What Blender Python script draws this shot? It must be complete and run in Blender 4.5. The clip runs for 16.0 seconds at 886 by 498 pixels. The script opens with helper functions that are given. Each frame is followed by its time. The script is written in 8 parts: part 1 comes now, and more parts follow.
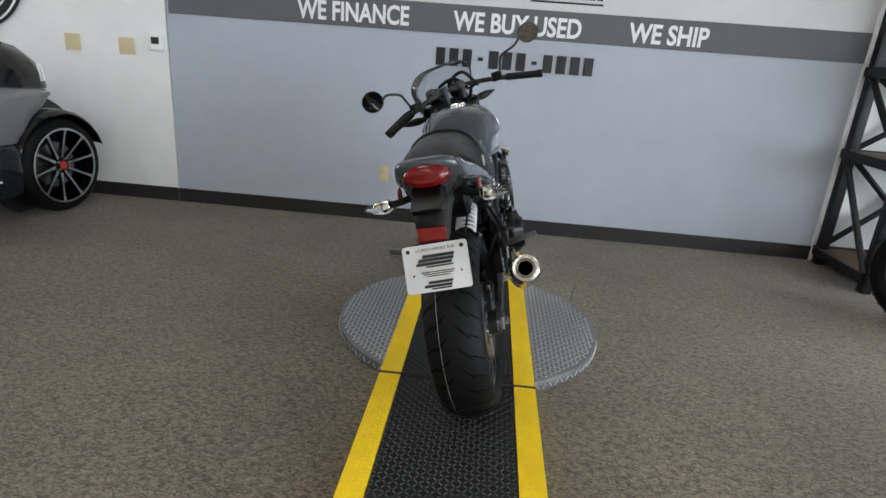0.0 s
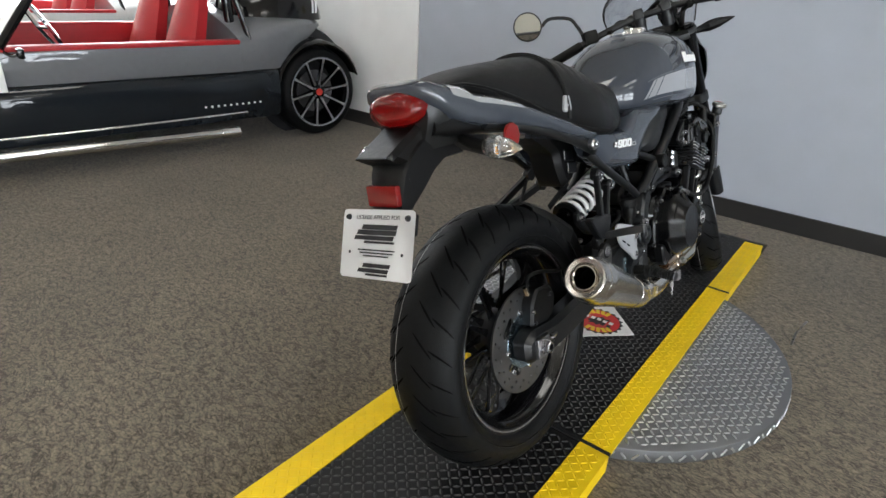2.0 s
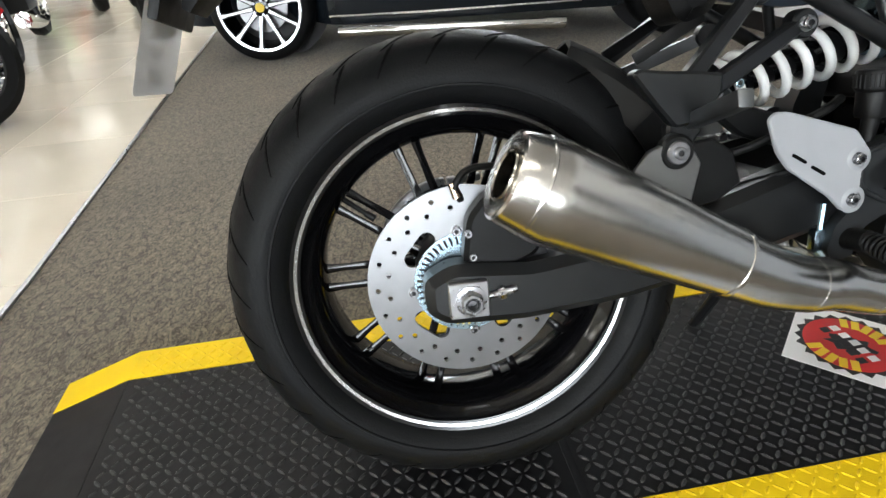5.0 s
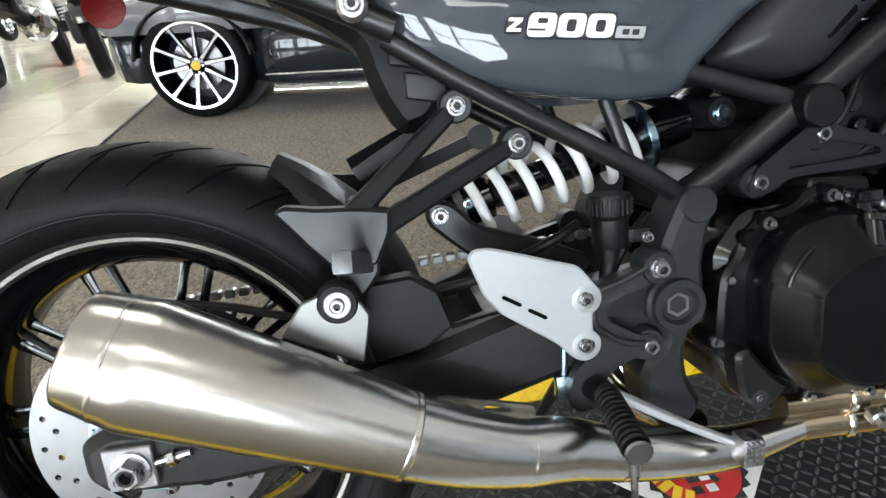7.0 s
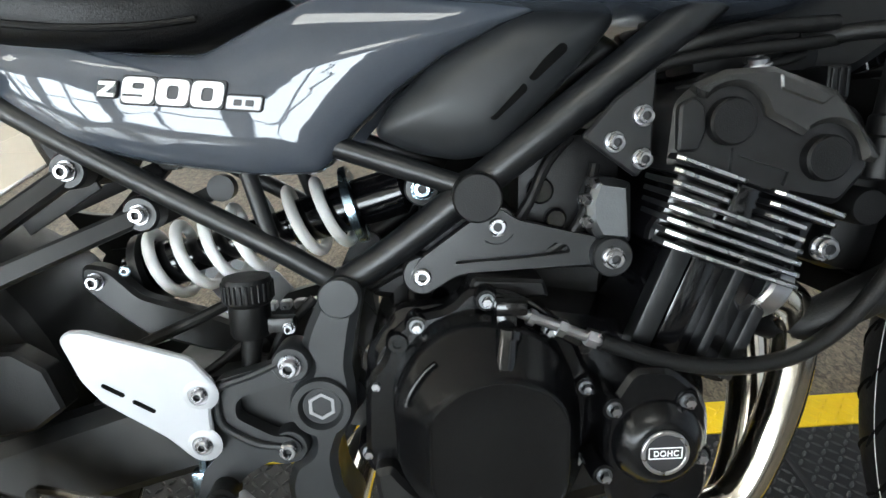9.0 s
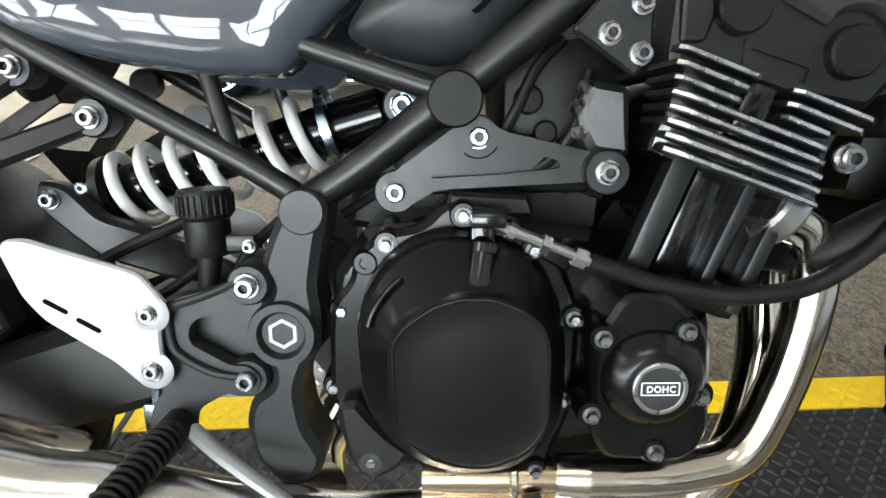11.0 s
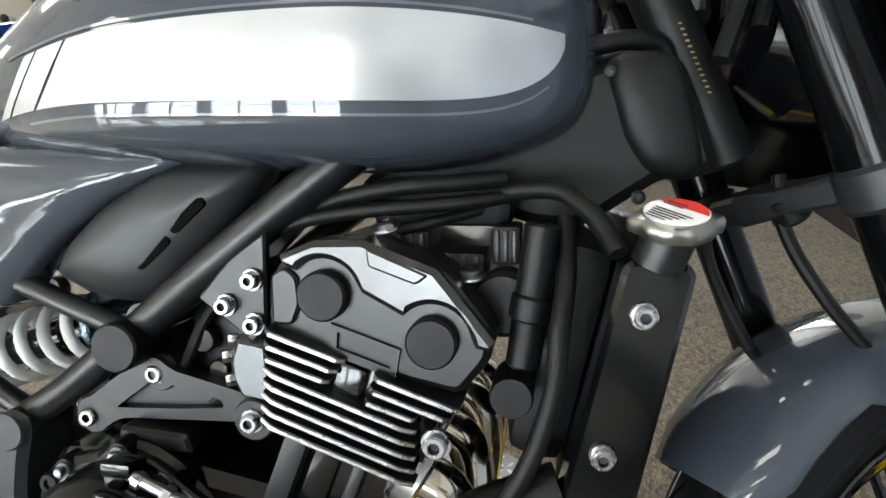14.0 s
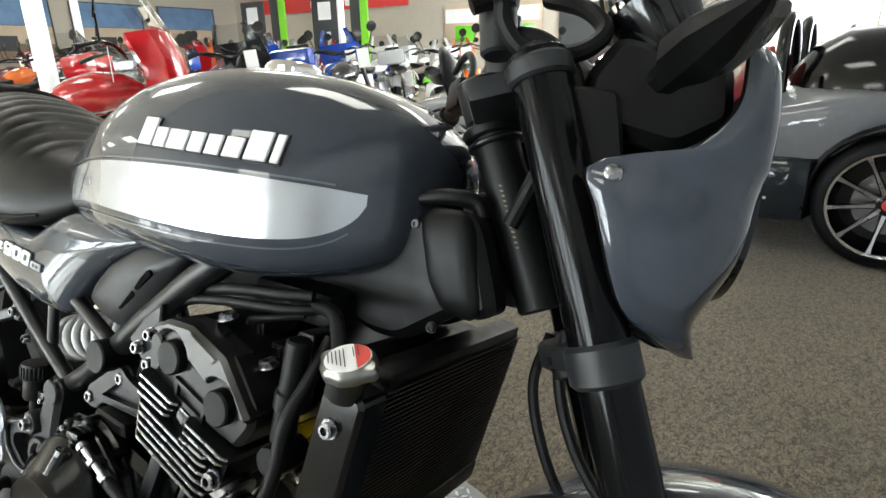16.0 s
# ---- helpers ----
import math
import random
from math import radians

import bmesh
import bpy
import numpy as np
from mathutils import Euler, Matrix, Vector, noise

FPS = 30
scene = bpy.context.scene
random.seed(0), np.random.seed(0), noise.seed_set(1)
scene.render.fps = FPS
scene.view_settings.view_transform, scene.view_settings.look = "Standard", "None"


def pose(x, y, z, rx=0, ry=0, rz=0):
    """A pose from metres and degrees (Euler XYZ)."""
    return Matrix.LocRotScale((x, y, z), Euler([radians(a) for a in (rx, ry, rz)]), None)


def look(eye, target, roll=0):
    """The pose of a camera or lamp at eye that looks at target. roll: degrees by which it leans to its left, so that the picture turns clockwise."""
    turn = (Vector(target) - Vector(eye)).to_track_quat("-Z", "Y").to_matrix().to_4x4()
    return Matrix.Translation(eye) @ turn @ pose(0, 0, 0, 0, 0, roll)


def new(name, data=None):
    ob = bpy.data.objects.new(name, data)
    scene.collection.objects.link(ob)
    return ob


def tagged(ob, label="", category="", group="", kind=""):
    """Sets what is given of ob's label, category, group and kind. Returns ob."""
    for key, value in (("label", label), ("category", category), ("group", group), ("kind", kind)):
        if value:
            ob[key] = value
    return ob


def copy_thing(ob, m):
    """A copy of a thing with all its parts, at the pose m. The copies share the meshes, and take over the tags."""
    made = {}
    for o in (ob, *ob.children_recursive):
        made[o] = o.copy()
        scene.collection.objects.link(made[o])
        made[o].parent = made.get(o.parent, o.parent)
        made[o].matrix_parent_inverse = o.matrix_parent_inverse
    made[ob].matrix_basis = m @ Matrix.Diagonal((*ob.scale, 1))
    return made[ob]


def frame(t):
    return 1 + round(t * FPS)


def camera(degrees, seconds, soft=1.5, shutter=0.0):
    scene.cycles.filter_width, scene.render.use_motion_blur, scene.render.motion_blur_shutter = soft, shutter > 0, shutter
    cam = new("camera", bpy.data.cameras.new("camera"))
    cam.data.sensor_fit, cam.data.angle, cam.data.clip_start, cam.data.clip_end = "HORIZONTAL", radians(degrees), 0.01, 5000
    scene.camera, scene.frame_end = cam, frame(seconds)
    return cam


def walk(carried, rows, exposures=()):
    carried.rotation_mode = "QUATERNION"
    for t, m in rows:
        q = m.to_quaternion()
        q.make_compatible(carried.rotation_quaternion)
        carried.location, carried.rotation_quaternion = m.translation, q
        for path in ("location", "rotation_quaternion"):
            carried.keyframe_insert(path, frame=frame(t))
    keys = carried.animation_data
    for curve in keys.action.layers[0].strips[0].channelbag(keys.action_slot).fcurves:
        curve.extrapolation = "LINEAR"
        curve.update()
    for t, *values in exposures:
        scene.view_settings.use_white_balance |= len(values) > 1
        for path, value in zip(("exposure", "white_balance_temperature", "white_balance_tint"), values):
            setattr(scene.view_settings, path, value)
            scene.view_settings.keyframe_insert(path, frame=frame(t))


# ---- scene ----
cam = camera(75.0, 16.0)
PATH = [
    (0, (0.167, 0.415, 1.217), (0.047, 2.305, 0.573), 4.3),
    (0.5, (0.301, 0.581, 1.193), (-0.034, 2.432, 0.515), 5.2),
    (1, (0.472, 0.745, 1.174), (-0.142, 2.503, 0.445), 4.9),
    (1.5, (0.649, 0.927, 1.171), (-0.24, 2.531, 0.373), 4.1),
    (2, (0.741, 1.169, 1.119), (-0.351, 2.615, 0.273), 3.2),
    (2.5, (0.83, 1.361, 1.058), (-0.463, 2.644, 0.232), 2.1),
    (3, (0.925, 1.547, 1.0), (-0.563, 2.577, 0.15), 1.5),
    (3.5, (0.932, 1.725, 0.897), (-0.668, 2.524, 0.003), -0.7),
    (3.7, (0.916, 1.784, 0.867), (-0.707, 2.499, -0.057), -2.0),
    (5.8, (0.753, 2.18, 0.772), (-0.947, 2.261, -0.278), -3.2),
    (6, (0.727, 2.192, 0.765), (-0.965, 2.303, -0.296), -2.3),
    (6.5, (0.707, 2.286, 0.772), (-1.003, 2.533, -0.235), -1.2),
    (7, (0.734, 2.444, 0.818), (-1.03, 2.688, -0.092), -3.8),
    (7.5, (0.752, 2.558, 0.832), (-1.021, 2.811, -0.057), -2.2),
    (8, (0.707, 2.654, 0.828), (-1.071, 2.831, -0.072), -0.5),
    (8.5, (0.69, 2.752, 0.84), (-1.096, 2.878, -0.049), -0.7),
    (8.7, (0.691, 2.801, 0.843), (-1.098, 2.919, -0.044), -1.1),
    (10.8, (0.665, 2.892, 0.777), (-1.106, 2.906, -0.152), -1.6),
    (11, (0.678, 2.87, 0.757), (-1.114, 2.91, -0.131), -1.0),
    (11.5, (0.698, 2.826, 0.732), (-1.058, 2.984, -0.212), -0.5),
    (12, (0.711, 2.846, 0.731), (-1.043, 2.944, -0.224), -3.2),
    (12.5, (0.71, 2.939, 0.79), (-1.07, 3.031, -0.116), -3.1),
    (13, (0.71, 3.064, 0.85), (-1.128, 3.08, 0.063), -3.1),
    (13.5, (0.698, 3.138, 0.893), (-1.169, 3.029, 0.184), -2.8),
    (14, (0.613, 3.229, 0.903), (-1.224, 2.933, 0.17), -3.1),
    (14.5, (0.547, 3.319, 0.935), (-1.281, 2.889, 0.246), -3.5),
    (15, (0.539, 3.39, 0.99), (-1.282, 2.844, 0.371), -3.0),
    (15.5, (0.552, 3.489, 1.024), (-1.171, 2.656, 0.443), -2.4),
    (16, (0.575, 3.599, 1.019), (-1.053, 2.63, 0.377), -1.2),
]
walk(cam, [(t, look(eye, target, roll)) for t, eye, target, roll in PATH], [(0, -.28, 6150, 8), (1.5, -.25, 6300, 9), (3.5, -.02, 6500, 10), (5, .08, 6400, 8), (7, .38, 6250, 6), (8.5, .53, 6200, 5), (11, .74, 6380, 6), (13, .83, 6400, 6), (13.6, .68, 6400, 6), (15, .40, 6500, 5), (16, .32, 6450, 4)])

# ---- world and light ----
world = bpy.data.worlds.new("daylight")
scene.world = world
world.use_nodes = True
wn = world.node_tree.nodes
sky = wn.new("ShaderNodeTexSky")
sky.sky_type, sky.sun_disc, sky.sun_elevation, sky.sun_rotation = "NISHITA", False, radians(40), radians(60)
world.node_tree.links.new(sky.outputs[0], wn["Background"].inputs[0])
wn["Background"].inputs[1].default_value = 0.12
sun = new("sun", bpy.data.lights.new("sun", "SUN"))
sun.data.energy, sun.data.angle, sun.data.color = 1.0, radians(10), (1, .96, .9)
sun.matrix_world = look((9, 5, 9), (0, 0, 0))
scene.view_settings.exposure = 0.0


def area(name, m, w, h, power, color):
    lamp = new(name, bpy.data.lights.new(name, "AREA"))
    lamp.data.shape, lamp.data.size, lamp.data.size_y, lamp.data.energy, lamp.data.color = "RECTANGLE", w, h, power, color
    lamp.matrix_world = m
    return lamp


# ---- materials ----
def mat(name, color, rough=.5, metal=0.0, var=.12, scale=30.0, bump=0.0, bump_scale=200.0, rvar=.1, coat=0.0, spec=.5, island=False):
    """A surface with two scales of mottling in colour and roughness, and fine relief."""
    m = bpy.data.materials.new(name)
    m.use_nodes = True
    n, l = m.node_tree.nodes, m.node_tree.links
    b = n["Principled BSDF"]
    co = n.new("ShaderNodeTexCoord")
    big, fine = n.new("ShaderNodeTexNoise"), n.new("ShaderNodeTexNoise")
    big.inputs["Scale"].default_value, fine.inputs["Scale"].default_value = scale * .12, scale
    big.inputs["Detail"].default_value, fine.inputs["Detail"].default_value = 4, 6
    for t in (big, fine):
        l.new(co.outputs["Object"], t.inputs["Vector"])
    add = n.new("ShaderNodeMath")
    add.operation = "ADD"
    l.new(big.outputs["Fac"], add.inputs[0]), l.new(fine.outputs["Fac"], add.inputs[1])
    rng = n.new("ShaderNodeMapRange")
    rng.inputs[1].default_value, rng.inputs[2].default_value, rng.inputs[3].default_value, rng.inputs[4].default_value = .6, 1.4, 1 - var, 1 + var
    l.new(add.outputs[0], rng.inputs[0])
    mul = n.new("ShaderNodeMix")
    mul.data_type, mul.blend_type = "RGBA", "MULTIPLY"
    mul.inputs["Factor"].default_value = 1
    mul.inputs[6].default_value = (*color, 1)
    l.new(rng.outputs[0], mul.inputs[7])
    l.new(mul.outputs[2], b.inputs["Base Color"])
    rr = n.new("ShaderNodeMapRange")
    rr.inputs[1].default_value, rr.inputs[2].default_value = .35, .65
    rr.inputs[3].default_value, rr.inputs[4].default_value = max(.02, rough * (1 - rvar)), min(1, rough * (1 + rvar))
    l.new(fine.outputs["Fac"], rr.inputs[0]), l.new(rr.outputs[0], b.inputs["Roughness"])
    b.inputs["Metallic"].default_value = metal
    b.inputs["Coat Weight"].default_value = coat
    b.inputs["Coat Roughness"].default_value = .03
    b.inputs["Specular IOR Level"].default_value = spec
    if bump:
        tex, bp = n.new("ShaderNodeTexNoise"), n.new("ShaderNodeBump")
        tex.inputs["Scale"].default_value, tex.inputs["Detail"].default_value = bump_scale, 3
        l.new(co.outputs["Object"], tex.inputs["Vector"])
        bp.inputs["Strength"].default_value, bp.inputs["Distance"].default_value = bump, .002
        l.new(tex.outputs["Fac"], bp.inputs["Height"]), l.new(bp.outputs[0], b.inputs["Normal"])
    return m


def glow(name, color, strength):
    m = bpy.data.materials.new(name)
    m.use_nodes = True
    b = m.node_tree.nodes["Principled BSDF"]
    b.inputs["Base Color"].default_value = (*color, 1)
    b.inputs["Emission Color"].default_value, b.inputs["Emission Strength"].default_value = (*color, 1), strength
    return m


def glass(name, color, rough=.02, ior=1.45, trans=1.0):
    m = bpy.data.materials.new(name)
    m.use_nodes = True
    b = m.node_tree.nodes["Principled BSDF"]
    b.inputs["Base Color"].default_value, b.inputs["Roughness"].default_value = (*color, 1), rough
    b.inputs["Transmission Weight"].default_value, b.inputs["IOR"].default_value = trans, ior
    return m


def clear_sheet(name, tint, gloss):
    """A thin clear sheet: what is behind shows tinted, with a Fresnel gloss on it."""
    m = bpy.data.materials.new(name)
    m.use_nodes = True
    n, l = m.node_tree.nodes, m.node_tree.links
    n.remove(n["Principled BSDF"])
    tr, gl, mx, fr = n.new("ShaderNodeBsdfTransparent"), n.new("ShaderNodeBsdfGlossy"), n.new("ShaderNodeMixShader"), n.new("ShaderNodeFresnel")
    tr.inputs[0].default_value = (*tint, 1)
    gl.inputs["Roughness"].default_value = gloss
    fr.inputs["IOR"].default_value = 1.4
    l.new(fr.outputs[0], mx.inputs[0]), l.new(tr.outputs[0], mx.inputs[1]), l.new(gl.outputs[0], mx.inputs[2])
    l.new(mx.outputs[0], n["Material Output"].inputs["Surface"])
    return m


def brushed(name, color, rough=.25, stretch=(4, 4, 300), relief=.06):
    """Metal with drawn lines along its length."""
    m = mat(name, color, rough, 1.0, .03, 60, 0, 0, .08)
    n, l = m.node_tree.nodes, m.node_tree.links
    b = n["Principled BSDF"]
    mp, tex, bp, co = n.new("ShaderNodeMapping"), n.new("ShaderNodeTexNoise"), n.new("ShaderNodeBump"), n.new("ShaderNodeTexCoord")
    mp.inputs["Scale"].default_value = stretch
    tex.inputs["Scale"].default_value, tex.inputs["Detail"].default_value = 6, 4
    l.new(co.outputs["Object"], mp.inputs["Vector"]), l.new(mp.outputs[0], tex.inputs["Vector"])
    bp.inputs["Strength"].default_value, bp.inputs["Distance"].default_value = relief, .001
    l.new(tex.outputs["Fac"], bp.inputs["Height"]), l.new(bp.outputs[0], b.inputs["Normal"])
    return m


def carpet_mat():
    """Short loop pile in brown and grey yarns, with tone drifting over metres."""
    m = mat("carpet", (.165, .140, .104), .8, 0, .32, 1.6, 0, 0, .02, spec=.3)
    n, l = m.node_tree.nodes, m.node_tree.links
    b = n["Principled BSDF"]
    b.inputs["Sheen Weight"].default_value, b.inputs["Sheen Roughness"].default_value = .16, .5
    co, mp = n.new("ShaderNodeTexCoord"), n.new("ShaderNodeMapping")
    mp.inputs["Scale"].default_value = (1, 1.6, 1)
    mp.inputs["Rotation"].default_value = (0, 0, .5)
    loop, mid = n.new("ShaderNodeTexNoise"), n.new("ShaderNodeTexNoise")
    loop.inputs["Scale"].default_value, loop.inputs["Detail"].default_value, loop.inputs["Roughness"].default_value = 95, 4, .7
    mid.inputs["Scale"].default_value, mid.inputs["Detail"].default_value = 38, 3
    l.new(co.outputs["Object"], mp.inputs[0]), l.new(mp.outputs[0], loop.inputs["Vector"]), l.new(mp.outputs[0], mid.inputs["Vector"])
    ramp = n.new("ShaderNodeValToRGB")
    e = ramp.color_ramp.elements
    e[0].position, e[0].color, e[1].position, e[1].color = .36, (.50, .50, .51, 1), .66, (1.48, 1.45, 1.40, 1)
    k = e.new(.5)
    k.color = (.95, .95, .95, 1)
    l.new(loop.outputs["Fac"], ramp.inputs[0])
    ramp2 = n.new("ShaderNodeValToRGB")
    e = ramp2.color_ramp.elements
    e[0].position, e[0].color, e[1].position, e[1].color = .35, (.70, .70, .71, 1), .6, (1.17, 1.16, 1.14, 1)
    l.new(mid.outputs["Fac"], ramp2.inputs[0])
    prev = b.inputs["Base Color"].links[0].from_socket
    for r in (ramp, ramp2):
        mx = n.new("ShaderNodeMix")
        mx.data_type, mx.blend_type = "RGBA", "MULTIPLY"
        mx.inputs["Factor"].default_value = 1
        l.new(prev, mx.inputs[6]), l.new(r.outputs[0], mx.inputs[7])
        prev = mx.outputs[2]
    # dark squiggles between the loops
    sq, sub_, ab, sm_ = n.new("ShaderNodeTexNoise"), n.new("ShaderNodeMath"), n.new("ShaderNodeMath"), n.new("ShaderNodeMapRange")
    sq.inputs["Scale"].default_value, sq.inputs["Detail"].default_value, sq.inputs["Distortion"].default_value = 24, 3, .6
    l.new(mp.outputs[0], sq.inputs["Vector"])
    sub_.operation, ab.operation = "SUBTRACT", "ABSOLUTE"
    sub_.inputs[1].default_value = .5
    l.new(sq.outputs["Fac"], sub_.inputs[0]), l.new(sub_.outputs[0], ab.inputs[0]), l.new(ab.outputs[0], sm_.inputs[0])
    sm_.inputs[1].default_value, sm_.inputs[2].default_value, sm_.inputs[3].default_value, sm_.inputs[4].default_value = .006, .042, .46, 1.03
    mx = n.new("ShaderNodeMix")
    mx.data_type, mx.blend_type = "RGBA", "MULTIPLY"
    mx.inputs["Factor"].default_value = 1
    l.new(prev, mx.inputs[6]), l.new(sm_.outputs[0], mx.inputs[7])
    prev = mx.outputs[2]
    l.new(prev, b.inputs["Base Color"])
    bp = n.new("ShaderNodeBump")
    bp.inputs["Strength"].default_value, bp.inputs["Distance"].default_value = .5, .004
    l.new(loop.outputs["Fac"], bp.inputs["Height"]), l.new(bp.outputs[0], b.inputs["Normal"])
    return m


M = dict(
    carpet=carpet_mat(),
    wall=mat("wall_grey_paint", (.42, .458, .53), .75, 0, .05, 8, .1, 300),
    band=mat("wall_dark_band", (.115, .12, .135), .75, 0, .05, 8, .1, 300),
    light_band=mat("wall_light_paint", (.62, .63, .65), .75, 0, .05, 8, .1, 300),
    white=mat("wall_white_paint", (.82, .83, .84), .7, 0, .05, 6, .1, 300),
    cream=mat("wall_cream_paint", (.43, .39, .33), .75, 0, .06, 6, .1, 300),
    base=mat("vinyl_baseboard", (.018, .017, .017), .5, 0, .2, 20),
    ceiling=mat("ceiling_paint", (.62, .6, .57), .9, 0, .05, 3),
    tile=mat("polished_tile", (.78, .72, .61), .12, 0, .08, 2.5, 0, 0, .3),
    grout=mat("grout", (.25, .23, .2), .8),
    ivory=mat("ivory_plastic", (.62, .53, .34), .4, 0, .05),
    lettering=mat("vinyl_white_letters", (.85, .85, .86), .5, 0, .03),
    ink=mat("vinyl_black_letters", (.015, .015, .017), .5, 0, .1),
    mat_black=mat("rubber_mat", (.007, .007, .0078), .46, 0, .3, 25, .15, 400, spec=.3),
    # same mat rubber, paler for the highlights its raised bars catch
    mat_bar_lit=mat("rubber_mat_lit", (.020, .020, .021), .36, 0, .2, 25, .1, 400, spec=.5),
    mat_yellow=mat("yellow_rubber_edge", (.84, .57, .006), .5, 0, .12, 18, .15, 300, spec=.3),
    tread=brushed("tread_plate_aluminium", (.66, .67, .68), .30, (30, 3, 3)),
    deck=mat("dull_aluminium_deck", (.25, .255, .265), .48, 1, .14, 40, .1, 300),
    steel_black=mat("black_steel", (.009, .009, .010), .45, 0, .2, 40, spec=.3),
    tyre=mat("tyre_rubber", (.0042, .0045, .005), .52, 0, .25, 60, .2, 350, spec=.15),
    rubber=mat("soft_rubber", (.0035, .0035, .0035), .5, 0, .2, 60, .2, 500, spec=.24),
    rim=mat("gloss_black_rim", (.003, .003, .0035), .10, 0, .1, 30, spec=.5),
    silver_line=mat("polished_line", (.7, .7, .7), .2, 1, .05),
    satin=mat("satin_black", (.0055, .006, .0068), .36, 0, .2, 60, .03, 600, spec=.45),
    gloss=mat("gloss_black", (.0025, .0025, .003), .12, 0, .15, 30, spec=.5),
    plastic=mat("black_plastic", (.0028, .0028, .003), .42, 0, .2, 60, .15, 900, spec=.25),
    grey_plastic=mat("dark_grey_plastic", (.0145, .0158, .0175), .42, 0, .15, 60, .05, 900, spec=.38),
    paint=mat("storm_grey_paint", (.042, .049, .062), .2, .0, .05, 400, .012, 700, coat=1.0, spec=.05),
    stripe=mat("silver_stripe_paint", (.55, .57, .6), .2, .6, .03, 500, coat=.8),
    stripe_dark=mat("dark_stripe_paint", (.10, .11, .125), .16, 0, .03, 500, coat=.8),
    cap_gloss=mat("gloss_cam_edge", (.016, .0155, .015), .24, .1, .03, 60, 0, 0, spec=.85),
    fork_black=mat("black_anodised_fork", (.003, .003, .0035), .13, 0, .1, 60, spec=.16),
    cap_alloy=mat("pressed_cap_alloy", (.26, .255, .245), .34, 1, .12, 60, .05, 500),
    cam_black=mat("semi_gloss_black", (.006, .006, .0064), .31, 0, .1, 60, 0, 500, spec=.42),
    steel=brushed("brushed_stainless", (.62, .60, .57), .22, (4, 220, 4), relief=.02),
    pipe=mat("polished_stainless", (.52, .485, .42), .13, 1, .08, 14),
    chrome=mat("chrome", (.8, .8, .8), .06, 1, .03),
    alu=mat("cast_aluminium", (.38, .38, .39), .3, 1, .1, 60, .1, 500),
    cast=mat("dull_cast_alloy", (.13, .135, .14), .42, 1, .15, 60, .1, 500),
    bracket_steel=brushed("dull_brushed_bracket", (.19, .19, .185), .36, (160, 3, 3)),
    bolt=mat("zinc_bolt", (.35, .35, .365), .28, 1, .18, 80),
    nut=mat("dull_steel_nut", (.30, .30, .31), .34, 1, .15, 80),
    fin_edge=mat("machined_fin_edge", (.62, .62, .62), .27, 1, .15, 60),
    stamp=mat("stamped_gilt", (.20, .15, .06), .5, 0, .3, 90),
    duct=mat("textured_black_plastic", (.0056, .0058, .0060), .46, 0, .2, 60, .06, 900, spec=.22),
    cover=mat("engine_cover_black", (.0026, .0026, .003), .23, 0, .1, 200, spec=.27),
    spoke_face=mat("machined_spoke_face", (.46, .46, .47), .3, 1, .1, 60),
    disc=mat("disc_steel", (.25, .25, .26), .33, 1, .08, 60),
    white_coil=mat("white_spring_coating", (.78, .78, .77), .35, 0, .05),
    silver_paint=mat("silver_painted_guard", (.37, .38, .40), .4, .2, .04, 60, .05, 900),
    seat=mat("seat_vinyl", (.0035, .0035, .0038), .36, 0, .15, 40, .2, 700, spec=.24),
    red_lens=mat("red_lens", (.13, .002, .002), .12, 0, .45, 40, .15, 60, coat=.15, spec=.35),
    clear_lens=glass("clear_lens", (.95, .94, .92), .03, 1.35, .97),
    amber=glass("amber_bulb", (.9, .4, .05), .2, 1.45, .4),
    red_refl=mat("red_reflector", (.17, .006, .005), .12, 0, .1, 60, .3, 300),
    smoke=clear_sheet("smoked_screen", (.80, .81, .82), .03),
    plate_white=mat("white_plate_card", (.82, .82, .82), .45, 0, .02),
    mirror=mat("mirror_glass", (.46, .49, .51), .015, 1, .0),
    blue_zinc=mat("blue_zinc", (.38, .50, .58), .25, 1, .1),
    sticker_red=mat("sticker_red", (.55, .02, .02), .4, 0, .1),
    sticker_yellow=mat("sticker_yellow", (.8, .55, .02), .4, 0, .1),
    car_grey=mat("roadster_grey_paint", (.15, .155, .165), .2, 0, .06, 30, coat=1, spec=.05),
    car_dark=mat("roadster_dark_paint", (.010, .013, .017), .2, 0, .06, 30, coat=.8, spec=.05),
    red_leather=mat("red_leather", (.42, .012, .018), .45, 0, .1, 30, .2, 300),
    tan=mat("tan_board", (.42, .33, .24), .6, 0, .1),
    banner_red=mat("red_banner", (.55, .035, .03), .5, 0, .04),
    banner_dark=mat("dark_banner", (.03, .035, .038), .5, 0, .1),
    green=mat("green_banner", (.2, .6, .02), .5, 0, .05),
    lamp=glow("lamp_diffuser", (1, .97, .9), 7.0),
    outside=glow("outside_sky", (.85, .92, 1), 5.0),
    brown=mat("brown_shelf", (.16, .1, .06), .6, 0, .2),
    yellow_cap=mat("yellow_hub_cap", (.7, .5, .02), .35, 0, .1),
    gold=mat("heat_tinted_steel", (.48, .38, .27), .2, 1, .12, 20),
    label_red=mat("label_red", (.6, .04, .03), .4, 0, .05),
    show_white_paint=mat("white_car_paint", (.75, .75, .74), .15, 0, .04, 30, coat=1),
    mural_sky=mat("mural_sky_print", (.10, .19, .34), .5, 0, .35, 3),
    thread=mat("seat_thread", (.1, .1, .1), .7, 0, .1),
)


